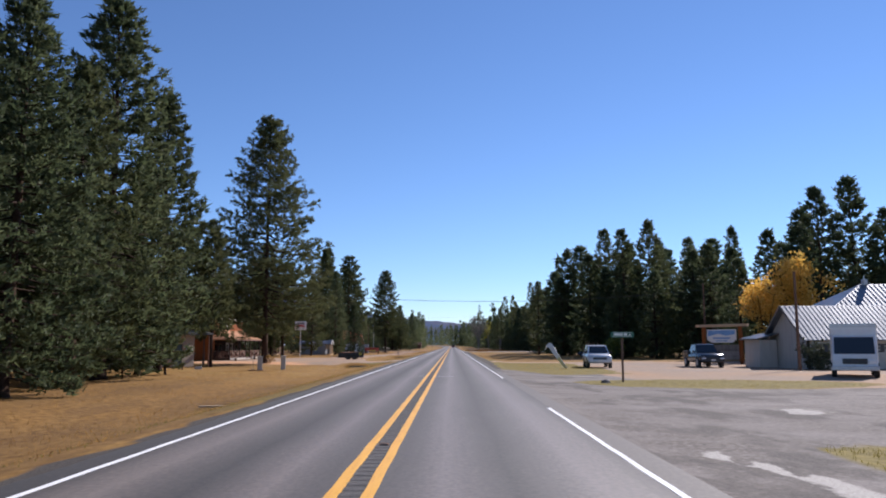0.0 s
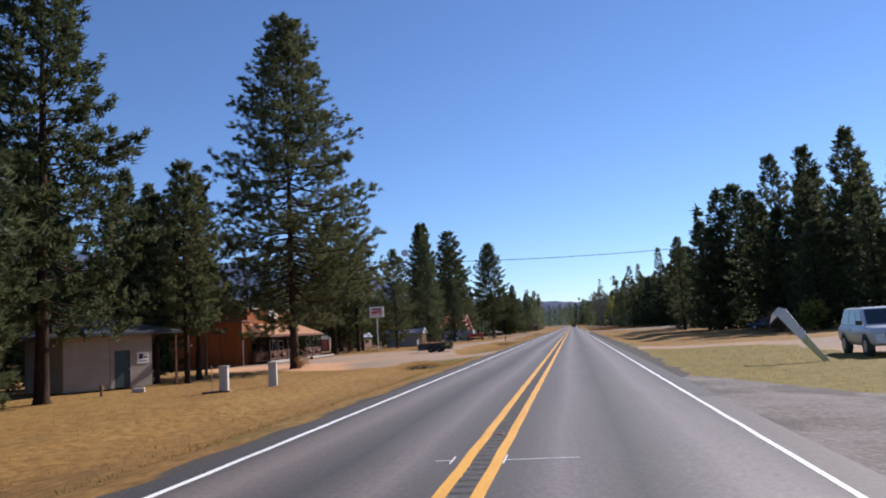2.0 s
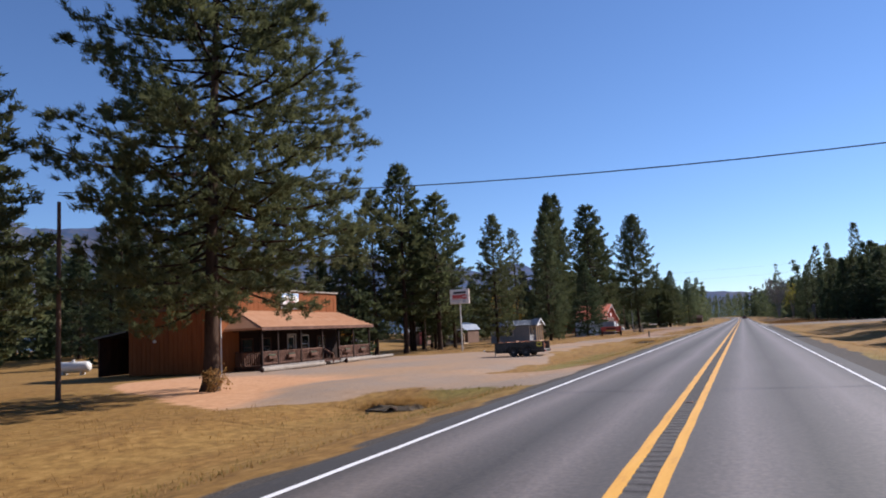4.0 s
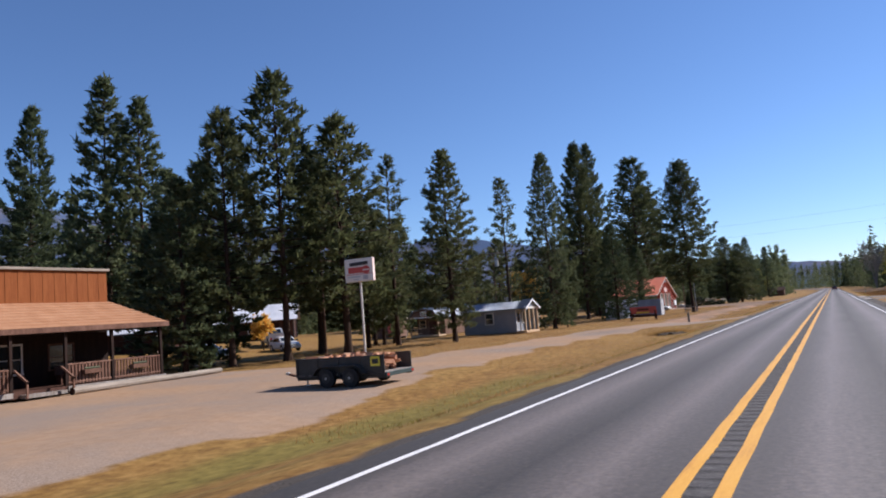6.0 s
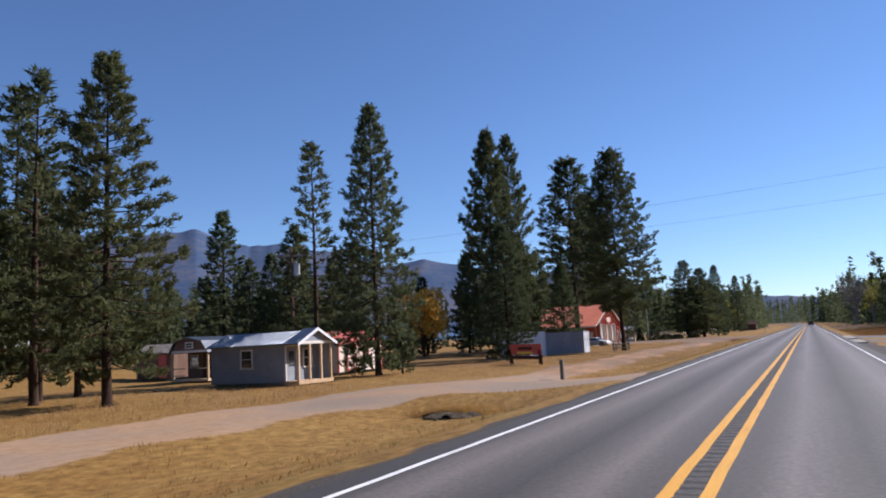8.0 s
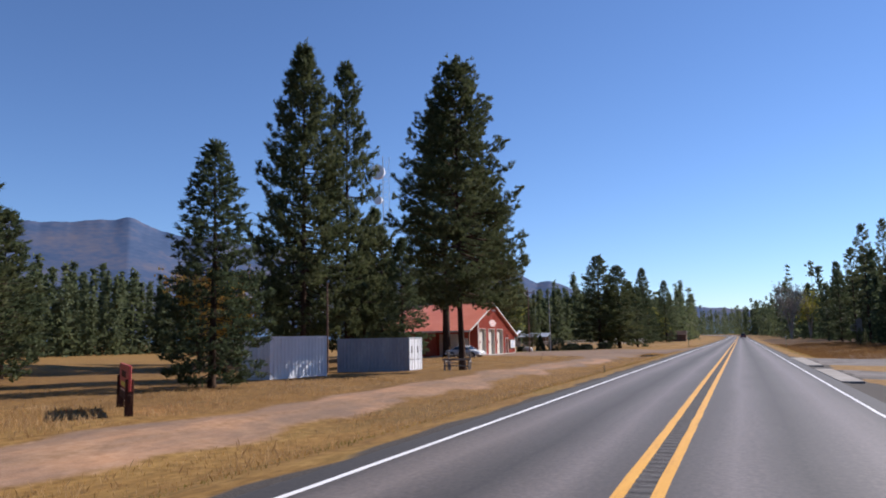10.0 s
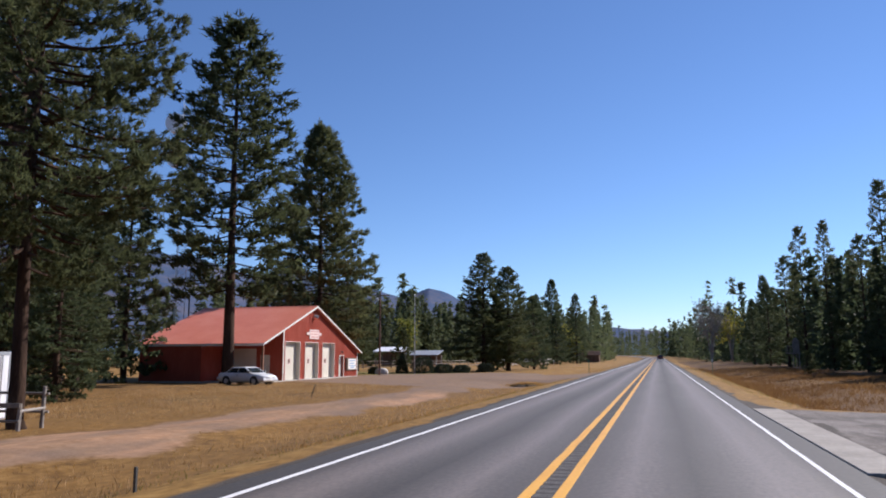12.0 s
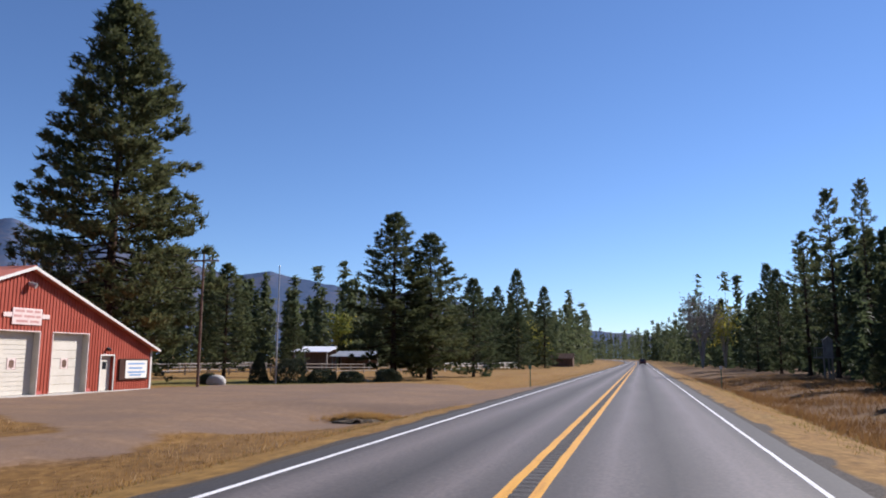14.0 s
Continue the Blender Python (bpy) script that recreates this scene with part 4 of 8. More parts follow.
# ---- the trees one by one: kind, x, y, height, width ----
TREES = [
    # dense stand before the brown hut
    ("fir", -20.5, 59.5, 24.5, 1.1), ("ponderosa", -22.6, 74.1, 23.0, 0.95), ("fir", -17.2, 44.5, 17.5, 1.1), ("ponderosa", -18.2, 52.0, 17.0, 1.0),
    ("fir", -24.5, 50.0, 22.0, 1.1), ("ponderosa", -21.0, 66.5, 15.5, 1.05), ("fir", -27.5, 62.0, 21.0, 1.1), ("fir", -16.5, 37.0, 19.0, 1.0),
    ("ponderosa", -23.0, 40.0, 23.0, 1.1), ("fir", -31.0, 55.0, 23.0, 1.1), ("fir", -33.0, 70.0, 20.0, 1.1), ("ponderosa", -28.0, 44.0, 20.0, 1.2),
    ("fir", -37.0, 63.0, 22.0, 1.1), ("ponderosa", -38.0, 80.0, 19.0, 1.1), ("fir", -34.0, 88.0, 17.0, 1.1),
    ("tall_pine", -22.4, 86.7, 14.0, 0.95), ("tall_pine", -23.6, 90.4, 14.0, 1.0), ("tall_pine", -25.5, 88.5, 12.5, 1.2), ("fir", -29.0, 93.0, 13.0, 1.1),
    ("young", -18.7, 65.8, 6.0, 1.1), ("young", -19.4, 60.5, 3.8, 1.2), 
    ("ponderosa", -36.0, 100.0, 15.0, 1.1), ("fir", -41.0, 96.0, 18.0, 1.1), ("fir", -47.0, 88.0, 20.0, 1.2), ("fir", -42.0, 72.0, 21.0, 1.2),
    # behind the cafe
    ("fir", -93.0, 167.0, 34.0, 0.75), ("fir", -78.0, 166.8, 34.8, 0.85), ("fir", -75.0, 169.5, 32.2, 0.8), ("lodgepole", -75.8, 187.0, 32.0, 1.1),
    ("fir", -62.0, 146.0, 16.0, 1.2), ("fir", -60.0, 160.0, 19.0, 1.2), ("fir", -68.0, 140.0, 14.0, 1.2), ("fir", -84.0, 150.0, 15.0, 1.2),
    # between the cafe and the grey shed
    ("grove_pine", -33.0, 140.0, 16.7, 0.95), ("grove_pine", -31.4, 143.4, 19.8, 0.95), ("fir", -37.5, 142.5, 14.5, 1.2), ("grove_pine", -29.1, 147.2, 16.9, 1.2),
    ("fir", -34.0, 137.0, 12.0, 1.2), ("fir", -40.3, 141.1, 10.9, 1.5), ("grove_pine", -33.2, 149.5, 15.5, 1.15), ("grove_pine", -34.5, 151.5, 14.0, 1.0), ("lodgepole", -31.5, 158.0, 16.2, 1.0),
    ("ponderosa", -25.8, 157.3, 15.7, 0.95), ("ponderosa", -33.4, 156.2, 13.0, 1.0), ("ponderosa", -34.4, 160.3, 12.0, 1.0), ("lodgepole", -36.0, 161.3, 13.0, 1.2),
    ("lodgepole", -35.0, 163.0, 11.5, 1.3), ("ponderosa", -34.2, 154.3, 14.5, 0.9), 
    ("ponderosa", -70.0, 192.0, 15.0, 1.1), ("lodgepole", -29.1, 176.9, 16.4, 1.0), ("fir", -24.3, 177.2, 18.4, 0.82),
    ("fir", -54.6, 200.0, 11.5, 1.2), ("fir", -49.6, 202.0, 12.5, 1.2), ("fir", -45.0, 203.0, 11.5, 1.2), ("fir", -58.0, 208.0, 13.0, 1.2), ("young", -23.7, 179.2, 4.5, 1.3), ("fir", -47.5, 199.0, 15.0, 1.1), ("fir", -52.0, 193.0, 16.0, 1.1), ("ponderosa", -38.0, 196.0, 12.0, 1.2),
    # round the containers and the fire station
    ("dense_pine", -34.8, 224.0, 29.4, 0.74), ("ponderosa", -35.3, 232.5, 30.8, 0.66), ("verge_pine", -16.8, 215.9, 22.1, 0.88), ("tall_pine", -31.8, 250.9, 30.6, 1.2),
    ("dense_pine", -35.2, 274.5, 28.7, 1.12), ("fir", -23.0, 197.0, 12.3, 1.15),
    ("fir", -27.0, 228.0, 11.5, 1.25), ("lodgepole", -38.7, 242.7, 16.0, 1.1), ("fir", -40.9, 250.0, 18.8, 1.0), ("fir", -36.0, 238.0, 13.0, 1.1),
    ("lodgepole", -33.0, 236.0, 14.0, 1.3), ("fir", -45.0, 238.0, 15.0, 1.1), ("fir", -49.0, 231.0, 11.5, 1.2), 
    ("ponderosa", -36.5, 281.0, 11.0, 1.3), ("ponderosa", -41.0, 300.0, 12.0, 1.3), ("ponderosa", -36.0, 306.0, 6.5, 1.3),
    ("ponderosa", -21.5, 298.0, 16.3, 1.4), ("ponderosa", -18.9, 300.8, 14.6, 1.45), ("fir", -22.0, 309.0, 11.0, 1.2), ("fir", -17.5, 315.0, 11.5, 1.2),
    ("fir", -19.5, 399.0, 18.4, 1.0), ("fir", -25.9, 400.0, 22.6, 1.0), ("fir", -29.0, 392.0, 18.0, 1.1), ("fir", -32.0, 385.0, 17.0, 1.1), ("fir", -27.0, 372.0, 14.0, 1.2),
    ("fir", -22.0, 378.0, 12.0, 1.2),
    # other side of the road, near the lot
    ("ponderosa", 23.2, 155.0, 20.0, 0.9), ("ponderosa", 28.0, 144.7, 22.3, 0.85), ("ponderosa", 27.8, 130.6, 20.1, 0.85), ("ponderosa", 31.4, 127.4, 21.0, 0.9),
    ("fir", 34.5, 133.0, 18.5, 0.9), ("ponderosa", 41.8, 141.3, 20.3, 0.85), ("ponderosa", 66.0, 185.0, 29.0, 0.7), ("fir", 47.4, 107.7, 21.8, 1.0),
    ("fir", 51.8, 108.0, 23.2, 1.0), ("fir", 57.5, 110.0, 19.5, 1.0), ("fir", 27.5, 141.0, 15.0, 1.1), ("fir", 38.0, 128.0, 17.0, 1.0), ("fir", 21.0, 158.0, 16.0, 1.1),
    ("fir", 36.0, 121.0, 15.5, 1.1), ("fir", 45.0, 130.0, 17.0, 1.1), ("fir", 30.0, 120.0, 12.5, 1.2), ("fir", 26.0, 124.0, 11.0, 1.2), ("ponderosa", 19.0, 168.0, 15.0, 1.0),
    ("fir", 31.0, 139.0, 19.0, 1.2), ("fir", 25.5, 146.0, 18.0, 1.1), ("fir", 37.0, 118.0, 16.0, 1.2), ("fir", 48.0, 113.0, 20.0, 1.1), ("fir", 41.0, 127.0, 18.0, 1.2),
    ("fir", 43.0, 112.0, 17.0, 1.1), ("fir", 38.0, 110.0, 13.0, 1.2), ("fir", 50.0, 118.0, 19.0, 1.1), ("fir", 61.0, 106.0, 18.0, 1.1), ("fir", 29.0, 134.0, 17.0, 1.1),
    ("fir", 33.0, 148.0, 19.0, 1.0), ("fir", 40.0, 152.0, 19.0, 1.0), ("fir", 20.0, 176.0, 14.0, 1.1), ("fir", 23.0, 186.0, 15.0, 1.1), ("fir", 64.0, 118.0, 22.0, 1.0),
    # other side, further on
    ("lodgepole", 23.3, 324.2, 22.0, 0.95), ("lodgepole", 26.4, 322.0, 22.4, 0.75), ("lodgepole", 33.5, 318.0, 27.5, 0.8), ("lodgepole", 22.5, 335.0, 18.7, 1.1), ("fir", 24.5, 377.0, 19.7, 0.9),
    ("fir", 21.5, 350.0, 15.5, 0.95), ("fir", 29.0, 330.0, 18.0, 0.9), ("fir", 32.0, 343.0, 19.0, 0.9), ("fir", 20.5, 365.0, 13.5, 1.0), ("fir", 27.0, 311.0, 12.0, 1.0),
    ("fir", 23.0, 304.0, 9.0, 1.1), ("fir", 31.0, 300.0, 16.0, 0.9), ("lodgepole", 27.5, 292.0, 15.0, 1.0), ("fir", 36.0, 305.0, 20.0, 0.9), ("ponderosa", 38.0, 290.0, 20.0, 0.9),
    # next three rows: trees mostly out of view, added to shade the verge
    ("fir", 25.0, 280.0, 15.0, 1.0), ("lodgepole", 28.0, 283.0, 17.0, 1.1), ("ponderosa", 31.0, 287.0, 19.0, 0.9), ("fir", 34.0, 296.0, 20.0, 0.9), ("lodgepole", 24.5, 294.0, 16.0, 1.1), ("ponderosa", 26.0, 270.0, 15.0, 0.9),
    ("fir", 27.0, 262.0, 14.0, 1.4), ("fir", 29.5, 256.0, 14.5, 1.4), ("fir", 31.0, 266.0, 16.0, 1.4), ("fir", 28.5, 274.0, 15.0, 1.4), ("fir", 33.0, 276.0, 17.0, 1.4), ("fir", 30.0, 248.0, 13.0, 1.4),
    ("fir", 36.0, 282.0, 18.0, 1.3), ("fir", 35.0, 260.0, 17.0, 1.4), ("fir", 29.0, 296.0, 16.0, 1.1), ("fir", 39.0, 270.0, 19.0, 1.3),
    ("young", 16.2, 283.0, 2.6, 1.3), ("young", 17.8, 290.0, 2.2, 1.3), ("fir", 24.0, 286.0, 10.0, 1.1),
]
for k in range(10):                        # close-set firs behind the lot
    TREES.append(("fir", 21.5 + 4.6 * k, 153.0 + 5.0 * (k % 3), 14.5 + 2.2 * ((k * 7) % 4), 1.3))
for kind, x, y, h, w in TREES:
    tree(kind, x, y, h, w)
tree("old_pine", -20.3, 99.4, 29.8, 1.1, 3.38, lean=5.0)


def forest(name, spots, label, seed, lo, hi, sprays=84):
    """A far wood as one mesh: tapered trunks hidden in ragged needle spires."""
    rng = np.random.default_rng(seed)
    vs, fs, n = [], [], 0
    for x, y in spots:
        h = rng.uniform(lo, hi) * (1.25 if rng.random() < 0.12 else 1.0)
        r = h * rng.uniform(0.11, 0.17)
        m = sprays
        u = rng.uniform(0.0, 1.0, m) ** 0.9
        a = rng.uniform(0, 6.283, m)
        q = r * (1 - u) ** 0.9 * rng.uniform(0.25, 1.0, m)
        c = np.stack([x + q * np.cos(a), y + q * np.sin(a), u * h], 1)
        o = np.stack([np.cos(a), np.sin(a), -0.3 + 0 * a], 1)
        v, f = blades(c, o, 3, h * 0.088, h * 0.034, rng, 0.1, 0.4)
        t = np.array([[x - 0.2, y, 0], [x + 0.2, y, 0], [x, y, h]])
        v = np.concatenate([v, t])
        f = np.concatenate([f, [[len(v) - 3, len(v) - 2, len(v) - 1]]])
        v[:, 2] += land_at(x, y) - 0.1
        vs.append(v)
        fs.append(f + n)
        n += len(v)
    ob = new(name, np_mesh(name, np.concatenate(vs), np.concatenate(fs), M_FIR))
    return tagged(ob, label, "forest", "", "stuff")


_r = np.random.default_rng(77)
left_wood, right_wood, end_wood = [], [], []
for k in range(760):                       # beyond the fields on the cafe's side
    y = _r.uniform(90, 560)
    edge = -95 if y < 280 else -95 + (y - 280) * 0.28
    if y > 400:
        edge = -62 + (y - 400) * 0.18
    edge -= 60 * float(smooth_step(215, 245, y) * (1 - smooth_step(320, 365, y)))
    left_wood.append((edge - abs(_r.normal(0, 26)), y))
for k in range(150):                       # far edge of the field behind the containers
    left_wood.append((_r.uniform(-172, -128), _r.uniform(222, 345)))
for k in range(420):                       # along the other side
    y = _r.uniform(190, 720)
    edge = 23 + 18 * smooth_step(200, 230, y) * (1 - smooth_step(262, 300, y)) + float(road_x(y))
    right_wood.append((edge + abs(_r.normal(0, 22)), y))
for k in range(150):
    right_wood.append((_r.uniform(60, 140), _r.uniform(60, 190)))
for k in range(1100):                       # closing the view where the road bends
    y = _r.uniform(430, 1150)
    side = _r.random()
    c = float(road_x(y))
    if side < 0.45:
        end_wood.append((c - 17 - abs(_r.normal(0, 22)), y))
    else:
        end_wood.append((c + 16 + abs(_r.normal(0, 60)), y))
forest("forest", left_wood, "distant dark green conifer wood beyond the field", 5, 13, 21)
forest("forest", right_wood, "dark green conifer wood along the highway", 6, 11, 19)
forest("forest", end_wood, "distant conifer wood where the highway bends", 7, 13, 22, 32)


# ---- leafy plants ----
def leafy(name, label, x, y, height, radius, material, seed, stems=5, leaves=900, leaf=0.22, trunk_mat=M_BARK, base=0.25, category="tree"):
    """A broadleaf tree or bush: forked stems and a loose, gappy crown of leaf clumps."""
    rng = np.random.default_rng(seed)
    ob = thing(name, label, category, Matrix.Translation((x, y, land_at(x, y) - 0.05)))
    tr = MB()
    cs = []
    for k in range(stems):
        a = k * 6.283 / stems + rng.uniform(-0.4, 0.4)
        tip = Vector((math.cos(a) * radius * rng.uniform(0.3, 0.8), math.sin(a) * radius * rng.uniform(0.3, 0.8), height * rng.uniform(0.7, 0.98)))
        mid = Vector((tip.x * 0.25, tip.y * 0.25, height * base * 1.4))
        r = 0.02 * height * 0.6
        tr.tube((0, 0, 0), mid, r, r * 0.7, 6)
        tr.tube(mid, tip, r * 0.7, r * 0.15, 5)
        for j in range(5):
            q = rng.uniform(0.3, 1.0)
            c = mid.lerp(tip, q)
            e = c + Vector(rng.normal(0, radius * 0.3, 3))
            tr.tube(c, e, r * 0.3, r * 0.08, 4)
            cs.append(np.array(e))
        cs.append(np.array(tip))
    part("trunk", tr, trunk_mat, ob)
    cs = np.array(cs)
    pick = cs[rng.integers(0, len(cs), leaves)] + rng.normal(0, radius * 0.2, (leaves, 3))
    pick[:, 2] = np.maximum(pick[:, 2], height * base * 0.6)
    o = pick - np.array([0, 0, height * 0.55])
    o /= np.linalg.norm(o, axis=1, keepdims=True) + 1e-6
    v, f = blades(pick, o, 3, leaf, leaf * 0.7, rng, 0.1, 0.9)
    part("crown", np_mesh("crown", v, f, material), None, ob)
    return ob


leafy("autumn_tree", "broadleaf tree with bright yellow autumn leaves", 39.6, 98.0, 11.6, 2.9, M_YELLOW, 3, 7, 3600, 0.26)
leafy("autumn_tree", "broadleaf tree with bright yellow autumn leaves", 35.8, 97.0, 8.8, 2.2, M_YELLOW, 4, 6, 2000, 0.24)
leafy("autumn_tree", "orange-yellow autumn tree behind the white container", -44.5, 222.0, 8.6, 2.5, M_YELLOW, 5, 6, 1500, 0.34)
leafy("autumn_tree", "orange-yellow autumn tree at the edge of the wood", -49.0, 232.0, 9.4, 2.8, M_YELLOW, 8, 6, 1300, 0.34)
leafy("autumn_shrub", "orange autumn shrub beside the cabin", -48.6, 160.6, 3.2, 0.9, M_YELLOW, 6, 5, 700, 0.3)
leafy("autumn_tree", "yellow-green larch-like tree at the wood's edge", -26.5, 424.0, 11.0, 3.4, M_LIME, 9, 6, 900, 0.5)
leafy("autumn_tree", "yellow-green small tree at the field's edge", -22.5, 418.0, 8.0, 3.0, M_LIME, 10, 6, 900, 0.5)
leafy("autumn_tree", "yellow-green small tree in the far wood", -58.0, 372.0, 11.0, 2.8, M_LIME, 11, 6, 700, 0.5)
leafy("bare_tree", "pale leafless cottonwood standing over the wood", 15.2, 412.0, 16.3, 3.8, M_TWIG, 12, 9, 1300, 0.4, M_TWIG)
leafy("bare_tree", "pale half-bare cottonwood with last yellow leaves", 21.0, 420.0, 14.5, 3.4, M_LIME, 13, 8, 700, 0.45, M_TWIG)
def mound(label, x, y, r, h, seed, point=0.0):
    """A clipped-looking evergreen bush: short stems under a close, uneven coat of small sprays; point draws it up into a cone."""
    rng = np.random.default_rng(seed)
    ob = thing("juniper_shrub", label, "shrub", Matrix.Translation((x, y, land_at(x, y) - 0.04)), "shrubs beside the gravel")
    st = MB()
    for k in range(6):
        a = k * 1.047
        st.tube((0.05 * math.cos(a), 0.05 * math.sin(a), 0), (r * 0.55 * math.cos(a), r * 0.55 * math.sin(a), h * 0.6), 0.03, 0.012, 5)
    part("stem", st, M_BARK, ob)
    n = 1500
    u, a = rng.uniform(0.02, 1.0, n), rng.uniform(0, 6.283, n)
    prof = (1 - point) * np.sqrt(np.clip(1 - (u * 1.15 - 0.25) ** 2, 0.02, 1)) + point * (1 - u) ** 0.85
    lump = 1 + 0.16 * np.sin(3 * a + 5 * u + seed) + 0.1 * np.sin(7 * a - 9 * u)
    q = r * prof * lump * rng.uniform(0.7, 1.02, n)
    c = np.stack([q * np.cos(a), q * np.sin(a), u * h * (0.92 + 0.08 * lump)], 1)
    o = np.stack([np.cos(a), np.sin(a), 0.2 + u], 1)
    v, f = blades(c, o / np.linalg.norm(o, axis=1, keepdims=True), 4, 0.17, 0.065, rng, 0.3, 0.4)
    part("foliage", np_mesh("foliage", v, f, M_SHRUB), None, ob)


mound("small cone-shaped dark spruce beside the gravel", -29.2, 285.9, 0.85, 2.5, 51, 0.85)
mound("rounded grey-green juniper beside the gravel", -26.6, 286.6, 1.35, 2.0, 52)
mound("low dark juniper mound beside the gravel", -24.6, 288.2, 1.3, 1.1, 53)
mound("low dark juniper mound beside the gravel", -22.6, 289.6, 1.1, 0.95, 54)
mound("low juniper at the foot of the pines", -19.9, 291.5, 1.1, 1.1, 55)
mound("low dark shrub beside a pale boulder", -31.2, 281.6, 0.7, 0.8, 56)
leafy("juniper_shrub", "dark straggly bush against the pale building", 27.4, 68.2, 1.7, 1.3, M_SHRUB, 40, 6, 900, 0.16, M_BARK, 0.1, "shrub")
leafy("roadside_shrub", "small green-yellow shrub at the wood's edge", 24.0, 120.0, 2.6, 1.3, M_LIME, 41, 5, 500, 0.25, M_BARK, 0.15, "shrub")
leafy("roadside_shrub", "reddish dry shrub at the wood's edge", 21.5, 122.0, 1.8, 1.6, M_RUST, 42, 5, 500, 0.25, M_BARK, 0.15, "shrub")


# ---- buildings ----
def door_leaf(parent, x0, x1, y0, y1, z0, z1, material, label, handle=None, name="door"):
    d = part(name, MB().box(x0, x1, y0, y1, z0, z1, 0.012), material, parent, label)
    if handle:
        hx, hy, hz = handle
        part("door_handle", MB().tube((hx - 0.03, hy, hz), (hx + 0.03, hy, hz), 0.035, 0.03, 8).tube((hx, hy, hz), (hx, hy + 0.1, hz), 0.012, 0.012, 6), M_STEEL, d)
    return d


def window_unit(parent, axis, at, a0, a1, z0, z1, out, trim, proud=0.05):
    """A window in a wall: axis x or y is the wall's normal, out its sign; frame, glass panes, a bar and a sill."""
    def bx(mb, p, q, a, b, c, d):
        lo, hi = sorted((at + out * p, at + out * q))
        return mb.box(lo, hi, a, b, c, d) if axis == "x" else mb.box(a, b, lo, hi, c, d)
    w = part("window", bx(bx(bx(bx(MB(), -0.02, proud, a0 - 0.08, a0, z0, z1), -0.02, proud, a1, a1 + 0.08, z0, z1), -0.02, proud, a0 - 0.08, a1 + 0.08, z1, z1 + 0.09),
                             -0.02, proud + 0.03, a0 - 0.1, a1 + 0.1, z0 - 0.08, z0), trim, parent)
    mid = (z0 + z1) / 2
    part("pane", bx(MB(), 0.005, 0.015, a0, a1, mid + 0.02, z1), M_GLASS, w)
    part("pane", bx(MB(), 0.005, 0.015, a0, a1, z0, mid - 0.02), M_GLASS, w)
    part("meeting_rail", bx(MB(), 0.0, 0.03, a0, a1, mid - 0.02, mid + 0.02), trim, w)
    return w


